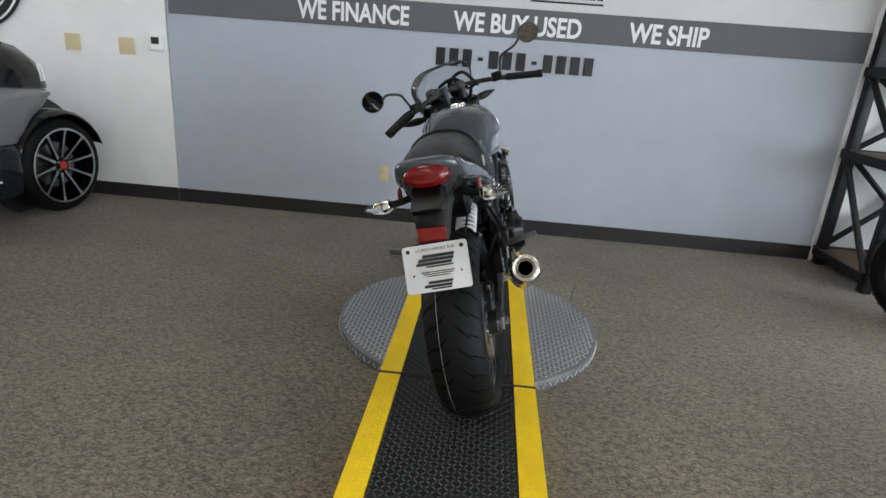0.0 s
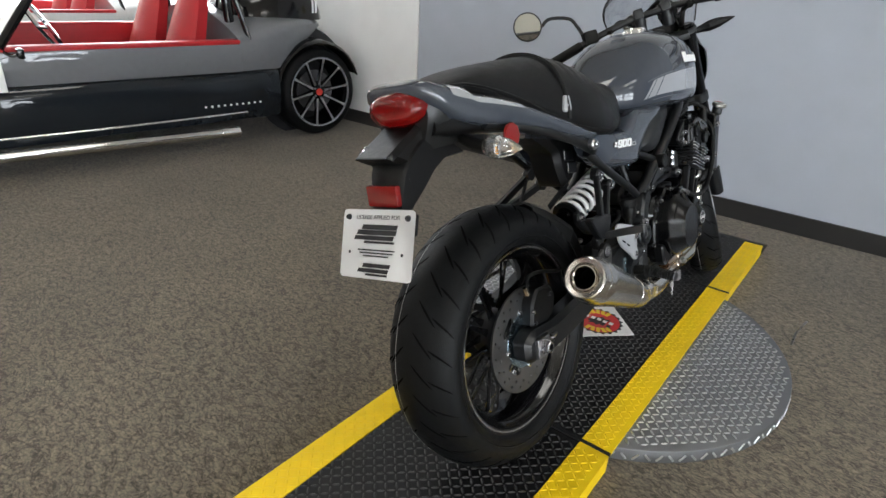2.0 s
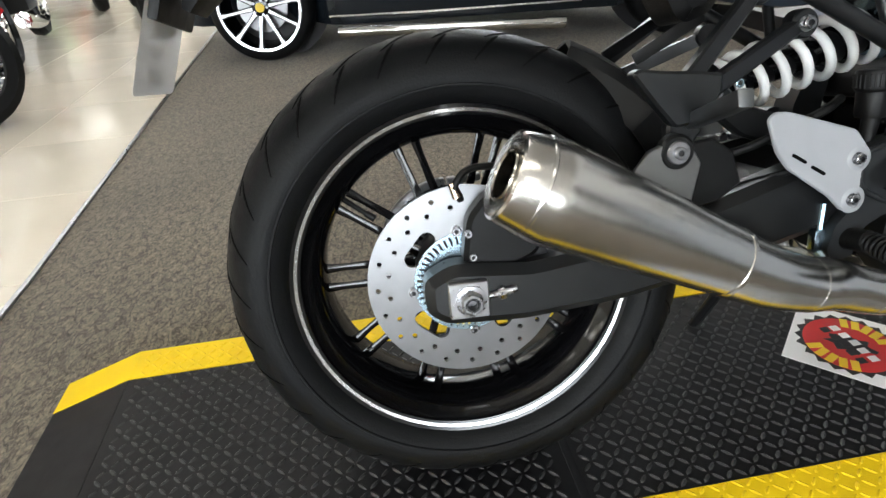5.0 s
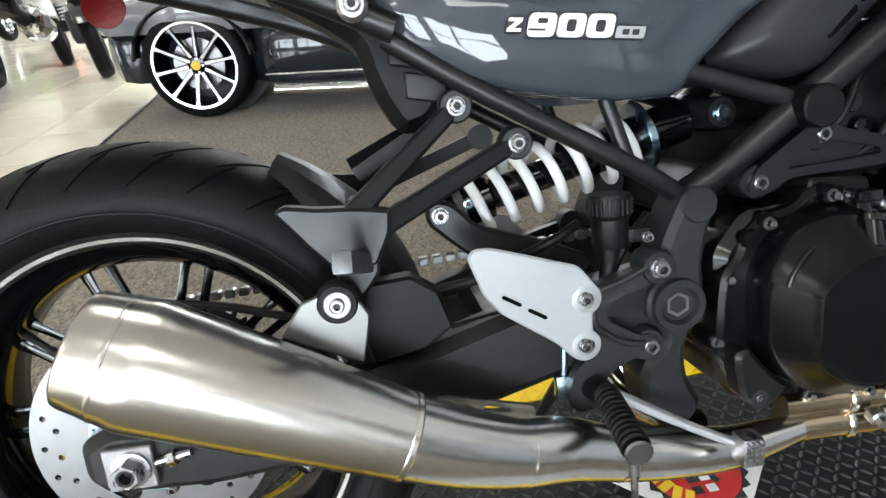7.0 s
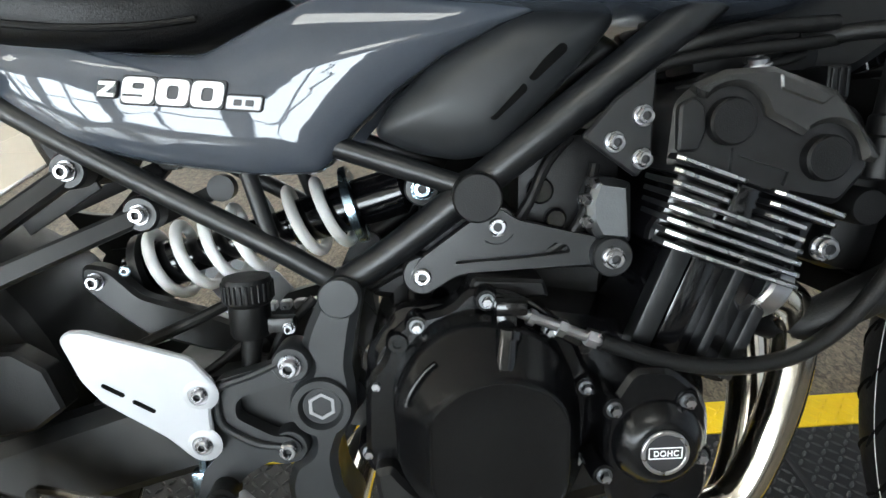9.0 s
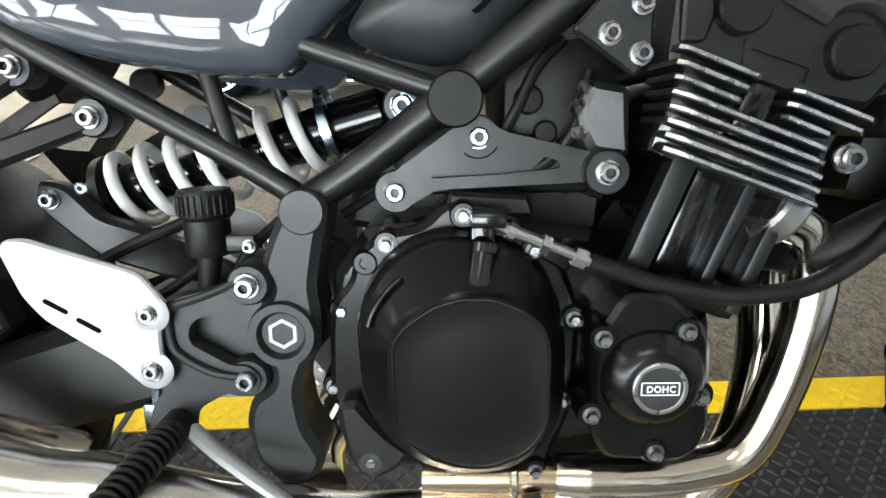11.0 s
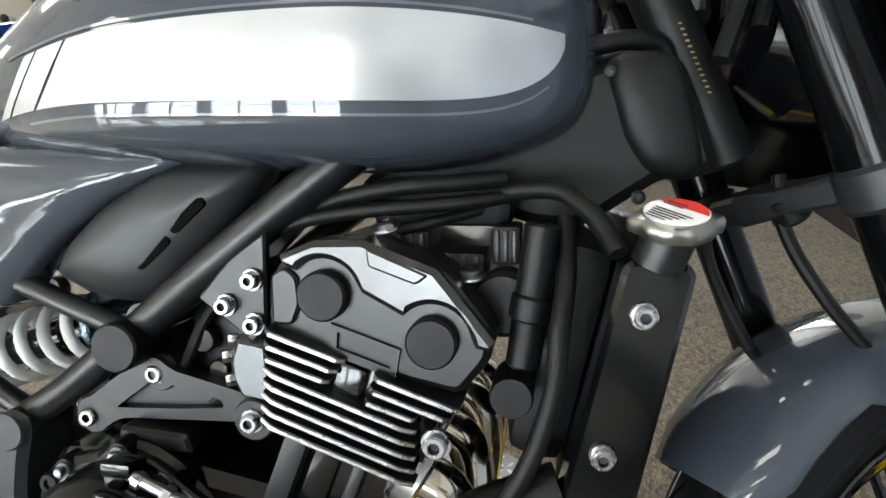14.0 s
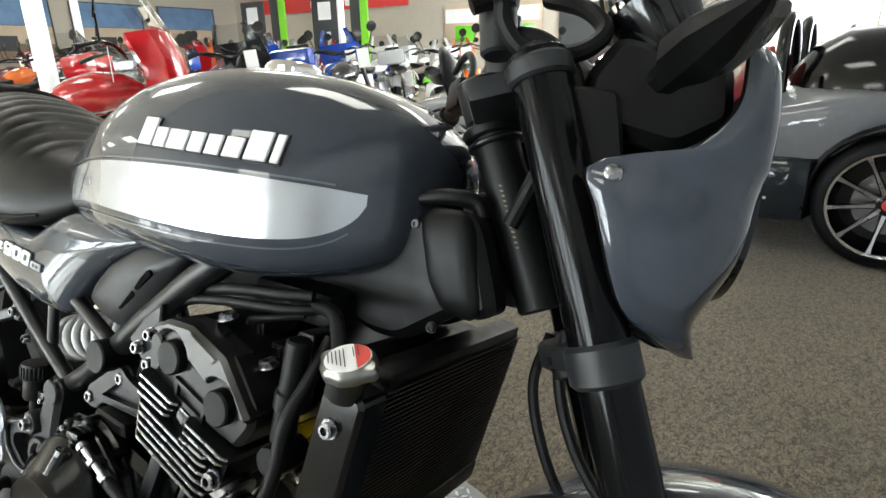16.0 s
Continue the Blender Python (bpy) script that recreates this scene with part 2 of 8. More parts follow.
# ---- mesh helpers ----
def finish(bm, name, material, parent=None, label="", m=None, angle=32, smooth=True):
    me = bpy.data.meshes.new(name)
    bmesh.ops.recalc_face_normals(bm, faces=bm.faces[:])
    bm.to_mesh(me)
    bm.free()
    for p in me.polygons:
        p.use_smooth = smooth
    if smooth:
        me.set_sharp_from_angle(angle=radians(angle))
    me.materials.append(material)
    ob = new(name, me)
    if parent:
        ob.parent = parent
    if m is not None:
        ob.matrix_local = m
    if label:
        ob["label"] = label
    return ob


def part(name, bm, material, parent, label="", m=None, angle=32):
    return finish(bm, name, material, parent, label, m, angle)


def thing(name, label, category, m=None, group="", kind=""):
    ob = tagged(new(name), label, category, group, kind)
    if m is not None:
        ob.matrix_world = m
    return ob


def rod_matrix(p0, p1):
    d = Vector(p1) - Vector(p0)
    return Matrix.Translation(p0) @ d.to_track_quat("Z", "Y").to_matrix().to_4x4(), d.length


def box(bm, c, s, bev=0.0, m=None, seg=2):
    t = Matrix.Translation(c) @ Matrix.Diagonal((*s, 1))
    if m is not None:
        t = m @ t
    v = bmesh.ops.create_cube(bm, size=1, matrix=t)["verts"]
    if bev:
        e = list({e for w in v for e in w.link_edges})
        bmesh.ops.bevel(bm, geom=e, offset=bev, segments=seg, profile=.6, affect="EDGES")
    return bm


def lathe(bm, prof, n=32, m=None, closed=False):
    """Turns a profile of (radius, height) round the z axis."""
    m = m or Matrix()
    rings = []
    for r, h in prof:
        if r < 1e-6:
            rings.append([bm.verts.new(m @ Vector((0, 0, h)))])
        else:
            rings.append([bm.verts.new(m @ Vector((r * math.cos(6.283185 * i / n), r * math.sin(6.283185 * i / n), h))) for i in range(n)])
    pairs = list(zip(rings, rings[1:] + ([rings[0]] if closed else [])))
    for a, b in pairs if closed else pairs:
        for i in range(n):
            j = (i + 1) % n
            if len(a) == 1 and len(b) == 1:
                continue
            if len(a) == 1:
                bm.faces.new((a[0], b[j], b[i]))
            elif len(b) == 1:
                bm.faces.new((a[i], a[j], b[0]))
            else:
                bm.faces.new((a[i], a[j], b[j], b[i]))
    return bm


XAX = Matrix.Rotation(radians(90), 4, "Y")      # turns a lathe's z axis to x


def turned(bm, prof, c=(0, 0, 0), n=32, closed=False):
    """A lathe about the x axis through c: profile of (radius, x)."""
    return lathe(bm, prof, n, Matrix.Translation(c) @ XAX, closed)


def rod(bm, p0, p1, r0, r1=None, n=20, bev=0.0):
    m, ln = rod_matrix(p0, p1)
    r1 = r0 if r1 is None else r1
    b = min(bev, ln * .45)
    prof = [(0, 0), (r0 - b, 0), (r0, b), (r1, ln - b), (r1 - b, ln), (0, ln)] if b else [(0, 0), (r0, 0), (r1, ln), (0, ln)]
    return lathe(bm, prof, n, m)


def curve_points(pts, k=6, closed=False):
    """A smooth line through the points."""
    pts = [Vector(p) for p in pts]
    n, out = len(pts), []
    for i in range(n if closed else n - 1):
        p1, p2 = pts[i], pts[(i + 1) % n]
        p0 = pts[i - 1] if closed or i else p1 * 2 - p2
        p3 = pts[(i + 2) % n] if closed or i < n - 2 else p2 * 2 - p1
        for s in range(k):
            t = s / k
            out.append(.5 * (2 * p1 + (p2 - p0) * t + (2 * p0 - 5 * p1 + 4 * p2 - p3) * t * t + (3 * p1 - p0 - 3 * p2 + p3) * t ** 3))
    return out if closed else out + [pts[-1]]


def tube(bm, pts, r, n=12, k=6, closed=False, flat=1.0, raw=False):
    """A round bar swept along a smooth line; r one radius or one for each point."""
    line = [Vector(p) for p in pts] if raw else curve_points(pts, k, closed)
    if isinstance(r, (int, float)):
        rad = [r] * len(line)
    else:
        rr = list(r) + ([r[0]] if closed else [])
        rad = [rr[min(i // k, len(rr) - 1)] * (1 - (i % k) / k) + rr[min(i // k + 1, len(rr) - 1)] * (i % k) / k for i in range(len(line))]
    up, rings = None, []
    for i, p in enumerate(line):
        a, b = line[i - 1] if i or closed else p, line[(i + 1) % len(line)] if i < len(line) - 1 or closed else p
        d = (b - a).normalized()
        if up is None:
            up = Vector((1, 0, 0)) if abs(d.x) < .9 else Vector((0, 0, 1))
        up = (up - d * up.dot(d)).normalized()
        side = d.cross(up)
        rings.append([bm.verts.new(p + rad[i] * (up * math.cos(6.283185 * j / n) + side * math.sin(6.283185 * j / n) * flat)) for j in range(n)])
    for a, b in zip(rings, rings[1:] + ([rings[0]] if closed else [])):
        for j in range(n):
            bm.faces.new((a[j], a[(j + 1) % n], b[(j + 1) % n], b[j]))
    if not closed:
        bm.faces.new(rings[0]), bm.faces.new(rings[-1][::-1])
    return bm


def rounded(pts, r, seg=4):
    """A polygon's corners rounded by radius r (one for all, or a list)."""
    out, n = [], len(pts)
    for i in range(n):
        p, a, b = Vector(pts[i]), Vector(pts[i - 1]), Vector(pts[(i + 1) % n])
        rr = r[i] if isinstance(r, (list, tuple)) else r
        da, db = a - p, b - p
        d = min(rr, da.length * .45, db.length * .45)
        if d < 1e-5:
            out.append(p)
            continue
        s, e = p + da.normalized() * d, p + db.normalized() * d
        for k in range(seg + 1):
            t = k / seg
            out.append((1 - t) ** 2 * s + 2 * t * (1 - t) * p + t * t * e)
    return out


def plate(bm, pts, x0, x1, r=0.0, bev=0.0, slope=None, holes=()):
    """A flat piece in the bike's side plane: outline of (y, z), from x0 to x1, edges bevelled at x1."""
    line = rounded(pts, r) if r else [Vector(p) for p in pts]
    f = slope or (lambda y, z: 0)
    cy, cz = sum(p[0] for p in line) / len(line), sum(p[1] for p in line) / len(line)
    levels = [(x0, 0.0), (x1 - (bev if x1 > x0 else -bev), 0.0), (x1, bev)] if bev else [(x0, 0.0), (x1, 0.0)]
    rings = []
    for x, inset in levels:
        ring = []
        for i, p in enumerate(line):
            a, b = Vector(line[i - 1]), Vector(line[(i + 1) % len(line)])
            t = (b - a).normalized()
            q = Vector(p) + Vector((-t[1], t[0])) * inset * area_sign(line)
            ring.append(bm.verts.new((x + f(q[0], q[1]), q[0], q[1])))
        rings.append(ring)
    for a, b in zip(rings, rings[1:]):
        for i in range(len(line)):
            j = (i + 1) % len(line)
            bm.faces.new((a[i], a[j], b[j], b[i]))
    for ring in (rings[0], rings[-1]):
        edges = []
        for i in range(len(ring)):
            edges.append(bm.edges.get((ring[i], ring[(i + 1) % len(ring)])))
        bmesh.ops.triangle_fill(bm, edges=edges, use_beauty=True)
    return bm


def area_sign(line):
    s = sum(line[i - 1][0] * line[i][1] - line[i][0] * line[i - 1][1] for i in range(len(line)))
    return 1 if s > 0 else -1


def loft(bm, rings, cap=True, wrap=True):
    """A skin over rings of points."""
    vs = [[bm.verts.new(p) for p in ring] for ring in rings]
    n = len(vs[0])
    for a, b in zip(vs, vs[1:]):
        for j in range(n if wrap else n - 1):
            bm.faces.new((a[j], a[(j + 1) % n], b[(j + 1) % n], b[j]))
    if cap:
        bm.faces.new(vs[0]), bm.faces.new(vs[-1][::-1])
    return bm


def lerp_table(rows, y):
    """Values between rows of (y, ...), smoothly."""
    if y <= rows[0][0]:
        return rows[0][1:]
    for i, (a, b) in enumerate(zip(rows, rows[1:])):
        if y <= b[0]:
            t = (y - a[0]) / (b[0] - a[0])
            p, q = rows[max(i - 1, 0)], rows[min(i + 2, len(rows) - 1)]
            out = []
            for k in range(1, len(a)):
                h = b[0] - a[0]
                ma = (b[k] - p[k]) / (b[0] - p[0]) if b[0] != p[0] else 0
                mb = (q[k] - a[k]) / (q[0] - a[0]) if q[0] != a[0] else 0
                out.append((2 * t ** 3 - 3 * t * t + 1) * a[k] + (t ** 3 - 2 * t * t + t) * h * ma + (-2 * t ** 3 + 3 * t * t) * b[k] + (t ** 3 - t * t) * h * mb)
            return out
    return rows[-1][1:]


def words(text, size, m, material, name, parent, depth=.0005, space=1.0, xs=1.0, shear=0.0, bold=0.0):
    """Letters of the built-in font, as a mesh, x along the line and z up."""
    c = bpy.data.curves.new(name, "FONT")
    c.body, c.size, c.extrude, c.space_character, c.shear = text, size, depth, space, shear
    c.align_x, c.offset = "LEFT", bold
    t = bpy.data.objects.new(name, c)
    scene.collection.objects.link(t)
    me = bpy.data.meshes.new_from_object(t.evaluated_get(bpy.context.evaluated_depsgraph_get()))
    bpy.data.objects.remove(t)
    me.transform(Matrix.Rotation(radians(90), 4, "X") @ Matrix.Diagonal((xs, 1, 1, 1)))
    me.materials.clear()
    me.materials.append(material)
    ob = new(name, me)
    ob.parent = parent
    ob.matrix_local = m
    return ob

# ---- the room ----
WALL_Y, CEIL = 4.54, 3.0


def slab(name, c, s, material, label="", parent=None, bev=0.0, kind="structure"):
    bm = bmesh.new()
    box(bm, c, s, bev)
    ob = finish(bm, name, material, parent)
    if not parent:
        tagged(ob, label, "structure", "", kind)
    elif label:
        ob["label"] = label
    return ob


# carpet over the display corner, polished tile over the rest of the showroom
bm = bmesh.new()
edge = [(-14, .58), (-.6, 1.165), (7, 1.20), (7, 4.6), (-14, 4.6)]
loft(bm, [[(x, y, -.012) for x, y in edge], [(x, y, 0) for x, y in edge]])
tagged(finish(bm, "floor_carpet", M["carpet"]), "mottled brown-grey loop pile carpet under the motorcycle", "floor", kind="structure")
bm = bmesh.new()
bm.faces.new([bm.verts.new((x, y, -.016)) for x, y in ((-14, -13), (7, -13), (7, 1.3), (-14, 1.3))])
floor_tile = tagged(finish(bm, "floor_tile", M["grout"]), "polished cream floor tiles with thin joints", "floor", kind="structure")
bm = bmesh.new()
tube(bm, [(-14, .575, .002), (-.6, 1.16, .002), (7, 1.195, .002)], .012, 6, 1, flat=.6)
tagged(finish(bm, "trim_strip", M["alu"]), "thin metal strip between carpet and tile", "trim", kind="structure")

wall = slab("wall_north", (.22, WALL_Y + .09, CEIL / 2), (4.70, .18, CEIL), M["wall"], "grey painted wall with a dark lettered band")
slab("wall_white", (-3.63, WALL_Y + .09, CEIL / 2), (2.98, .18, CEIL), M["white"], "plain white painted wall beside the grey one")
slab("wall_white_low", (-9.6, WALL_Y + .09, .15), (8.96, .18, .3), M["white"], "low wall under the north shop windows")
slab("wall_white_high", (-9.6, WALL_Y + .09, 2.8), (8.96, .18, .4), M["white"], "wall above the north shop windows")
slab("upper_band", (.205, WALL_Y - .001, 2.26), (4.63, .006, 1.48), M["light_band"], "", wall)
slab("lettered_band", (.205, WALL_Y - .003, 1.43), (4.63, .008, .185), M["band"], "dark grey painted band", wall)
slab("baseboard", (.205, WALL_Y - .006, .05), (4.67, .016, .1), M["base"], "black vinyl baseboard", None)
slab("baseboard_2", (-3.63, WALL_Y - .006, .05), (2.98, .012, .1), M["base"], "black vinyl baseboard", None)
slab("corner_trim", (2.535, WALL_Y - .01, CEIL / 2), (.03, .03, CEIL), M["white"], "white corner trim at the end of the grey wall")
slab("wall_far_north", (4.83, WALL_Y + .09, CEIL / 2), (4.5, .18, CEIL), M["white"], "white wall behind the steel rack")
WM = lambda x, z: pose(x, WALL_Y - .008, z)
for text, x0, x1, z in (("WE FINANCE", -1.197, -.432, 1.372), ("WE BUY USED", -.135, .711, 1.365), ("WE SHIP", 1.018, 1.53, 1.368)):
    ob = words(text, .165, WM(x0, z), M["lettering"], "lettering", wall, .001, bold=.0045)
    w = ob.dimensions.x
    ob.matrix_local = WM(x0, z) @ Matrix.Diagonal(((x1 - x0) / w, 1, 1, 1))
# plain dark bars on the wall below and above the band
for i in range(12):
    if i in (3, 7):
        slab("wall_bar", (-.245 + .0905 * i + .035, WALL_Y - .006, 1.19), (.035, .004, .022), M["ink"], "", wall)
    else:
        slab("wall_bar", (-.245 + .0905 * i + .035, WALL_Y - .006, 1.19), (.062, .004, .115), M["ink"], "", wall)
for i in range(9):
    slab("sign_bar", (.40 + .05 * i, WALL_Y - .006, 1.635), (.036, .004, .07), M["ink"], "", wall)
slab("sign_line", (.59, WALL_Y - .006, 1.575), (.47, .004, .012), M["ink"], "", wall)


def wall_plate(name, x, z, w, h, label, dots):
    t = thing(name, label, "switch", pose(x, WALL_Y - .003, z))
    bm = bmesh.new()
    box(bm, (0, -.003, 0), (w, .006, h), .002)
    p = part("cover", bm, M["ivory"], t)
    for dx, dz, a, b in dots:
        bm = bmesh.new()
        box(bm, (dx, -.008, dz), (a, .012, b), .0015)
        part("switch", bm, M["ivory"], t)
        bm = bmesh.new()
        rod(bm, (dx, -.0055, dz + h * .33), (dx, -.0075, dz + h * .33), .0035, n=10)
        part("screw", bm, M["alu"], t)
    return t


wall_plate("light_switch", -2.838, 1.1, .115, .115, "double ivory light switch on the white wall", ((-.023, 0, .01, .024), (.023, 0, .01, .024)))
wall_plate("light_switch", -2.439, 1.1, .115, .115, "double ivory light switch on the white wall", ((-.023, 0, .01, .024), (.023, 0, .01, .024)))
wall_plate("wall_outlet", -.566, .352, .07, .115, "ivory wall socket on the grey wall", ((0, -.022, .03, .028), (0, .022, .03, .028)))
t = thing("thermostat", "white wall thermostat with a dark display", "thermostat", pose(-2.21, WALL_Y - .003, 1.137))
bm = bmesh.new()
box(bm, (0, -.012, 0), (.09, .024, .1), .004)
part("body", bm, M["lettering"], t)
bm = bmesh.new()
box(bm, (-.006, -.025, .014), (.055, .003, .045), .001)
part("display", bm, M["ink"], t)

# a round wall sign, dark with white rings
t = thing("round_sign", "large round dark sign with white rings on the wall", "sign", pose(-3.55, WALL_Y - .01, 1.56))
SY = Matrix.Rotation(radians(90), 4, "X")
bm = bmesh.new()
lathe(bm, [(0, .02), (.40, .02), (.42, .012), (.42, 0), (0, 0)], 64, SY)
part("disc", bm, M["ink"], t)
for r in (.33, .395):
    bm = bmesh.new()
    lathe(bm, [(r, .018), (r, .024), (r + .012, .024), (r + .012, .018)], 64, SY, True)
    part("ring", bm, M["lettering"], t)
for k in range(7):
    bm = bmesh.new()
    box(bm, (0, -.022, .27), (.03, .004, .07))
    part("bar", bm, M["lettering"], t, m=Matrix.Rotation(radians(18 + 40 * k), 4, "Y"))

# outer walls, ceiling, lamps
slab("ceiling", (-3.5, -4.15, CEIL + .05), (21.4, 17.7, .1), M["ceiling"], "off-white showroom ceiling")
slab("wall_west", (-14.1, -4.2, CEIL / 2), (.2, 17.6, CEIL), M["cream"], "cream far showroom wall")
slab("wall_south", (-3.5, -13.1, CEIL / 2), (21, .2, CEIL), M["cream"], "cream rear showroom wall")
bay = ((-11.6, -8.6), (-8.0, -5.6), (-5.2, -2.8), (-2.4, 0.0), (.4, 2.8))
slab("wall_east_low", (7.1, -4.2, .22), (.2, 17.6, .44), M["white"], "low wall under the shop windows")
slab("wall_east_high", (7.1, -4.2, 2.8), (.2, 17.6, .4), M["white"], "wall above the shop windows")
for i, (a, b) in enumerate(((-13, -11.6), (-8.6, -8.0), (-5.6, -5.2), (-2.8, -2.4), (0, .4), (2.8, 4.6))):
    slab("wall_pier_%d" % (i + 1), (7.1, (a + b) / 2, 1.52), (.2, b - a, 2.16), M["white"], "white pier between shop windows")
for i, (a, b) in enumerate(bay):
    w = tagged(new("window_%d" % (i + 1)), "tall shop window with a dark frame", "window", kind="structure")
    bm = bmesh.new()
    for y in (a + .03, (a + b) / 2, b - .03):
        box(bm, (7.1, y, 1.52), (.07, .06, 2.16))
    for z in (.47, 1.85, 2.57):
        box(bm, (7.1, (a + b) / 2, z), (.06, b - a, .06))
    part("window_frame", bm, M["steel_black"], w)
w = tagged(new("window_6"), "wide shop window with white frames", "window", kind="structure")
bm = bmesh.new()
for x in (-5.15, -6.6, -8.1, -9.6, -11.1, -12.6, -13.95):
    box(bm, (x, WALL_Y + .09, 1.45), (.09, .08, 2.3))
for z in (.33, 2.57):
    box(bm, (-9.55, WALL_Y + .09, z), (8.8, .07, .07))
part("window_frame", bm, M["white"], w)
slab("backdrop", (12, -4.2, 2.0), (.1, 34, 8), M["outside"], "bright overcast daylight beyond the shop windows")
slab("backdrop_2", (-9.6, 9, 2.0), (20, .1, 8), M["outside"], "bright overcast daylight beyond the north windows")
slab("ground", (9.6, -4.2, -.1), (4.6, 24, .1), M["grout"], "pavement outside the shop windows")
slab("ground_2", (-9.6, 6.8, -.1), (12, 4.2, .1), M["grout"], "pavement outside the north windows")
for i, (a, b) in enumerate(bay):
    area("daylight", look((7.25, (a + b) / 2, 1.6), (0, (a + b) / 2, .9)), 2.3, 2.0, 150, (.93, .97, 1))
area("daylight_north", look((-9.5, WALL_Y + .25, 1.5), (-9.5, 0, .9)), 8.4, 2.1, 950, (.93, .97, 1))
proto = None
for ix in range(7):
    for iy in range(5):
        m = pose(-12.6 + 2.9 * ix, -10.6 + 3.3 * iy, CEIL - .02)
        if proto:
            copy_thing(proto, m)
        else:
            proto = thing("ceiling_light", "lit rectangular fluorescent ceiling light", "lamp", m, "ceiling lights")
            bm = bmesh.new()
            box(bm, (0, 0, -.01), (.66, 1.26, .05), .006)
            part("frame", bm, M["white"], proto)
            bm = bmesh.new()
            box(bm, (0, 0, -.037), (.58, 1.18, .012), .004)
            part("diffuser", bm, M["lamp"], proto)

# ---- the display stand: turntable with a rubber run across it ----
t = thing("turntable", "round aluminium tread-plate turntable on the carpet", "turntable", pose(.150, 2.9, 0))
bm = bmesh.new()
lathe(bm, [(0, .044), (.590, .044), (.594, .042), (.595, .039), (.595, .004), (.59, 0), (0, 0)], 96)
part("deck", bm, M["deck"], t)


def tread_pattern(name, inside, pitch, ln, w, h, z, material, parent, label):
    """Raised bars in two crossing directions, as on tread plate."""
    bm = bmesh.new()
    n, far = int(.7 / pitch), int(4.4 / pitch)
    verts, faces = [], []
    for i in range(-n, n + 1):
        for j in range(-n, far):
            x, y = i * pitch, j * pitch
            if not inside(x, y):
                continue
            a = radians(45 if (i + j) % 2 else -45)
            d, s = Vector((math.cos(a), math.sin(a))), Vector((-math.sin(a), math.cos(a)))
            c, k = Vector((x, y)), len(verts)
            for u, v, q in ((-1, 0, 0), (-.45, -1, 0), (.45, -1, 0), (1, 0, 0), (.45, 1, 0), (-.45, 1, 0), (-.5, 0, 1), (.5, 0, 1)):
                p = c + d * (u * ln / 2) + s * (v * w / 2)
                verts.append((p.x, p.y, z + q * h))
            faces += [(k, k + 1, k + 6), (k + 1, k + 2, k + 7, k + 6), (k + 2, k + 3, k + 7), (k + 3, k + 4, k + 7), (k + 4, k + 5, k + 6, k + 7), (k + 5, k, k + 6)]
    me = bpy.data.meshes.new(name)
    me.from_pydata(verts, [], faces)
    me.materials.append(material)
    ob = new(name, me)
    ob.parent = parent
    tagged(ob, label, kind="stuff")
    return ob


tread_pattern("tread_pattern", lambda x, y: x * x + y * y < .335 and not -.3 < x < .27, .0195, .0215, .0062, .0024, .044, M["tread"], t, "raised tread pattern")
bm = bmesh.new()
for k in range(120):
    a = 6.283185 * k / 120
    m = Matrix.Rotation(a, 4, "Z") @ Matrix.Translation((.595, 0, .02)) @ Matrix.Rotation(radians(50 if k % 2 else -50), 4, "X")
    box(bm, (0, 0, 0), (.005, .024, .006), .001, m, 1)
part("rim_tread", bm, M["tread"], t, "raised tread pattern round the rim")

RUN = [(1.18, .004), (1.50, .042), (2.325, .050), (2.335, .050), (3.465, .050), (3.475, .050), (3.95, .046), (4.25, .006)]


def run_piece(name, y0, y1, x0, x1, z0, z1, top0, top1, material, parent, inset0=0.0, inset1=0.0):
    bm = bmesh.new()
    vs = [bm.verts.new(p) for p in ((x0 + inset0, y0, z0), (x1 - inset0, y0, z0), (x1 - inset1, y1, z1), (x0 + inset1, y1, z1), (x0 + inset0, y0, top0), (x1 - inset0, y0, top0), (x1 - inset1, y1, top1), (x0 + inset1, y1, top1))]
    for f in ((0, 3, 2, 1), (4, 5, 6, 7), (0, 1, 5, 4), (1, 2, 6, 5), (2, 3, 7, 6), (3, 0, 4, 7)):
        bm.faces.new([vs[i] for i in f])
    return part(name, bm, material, parent)


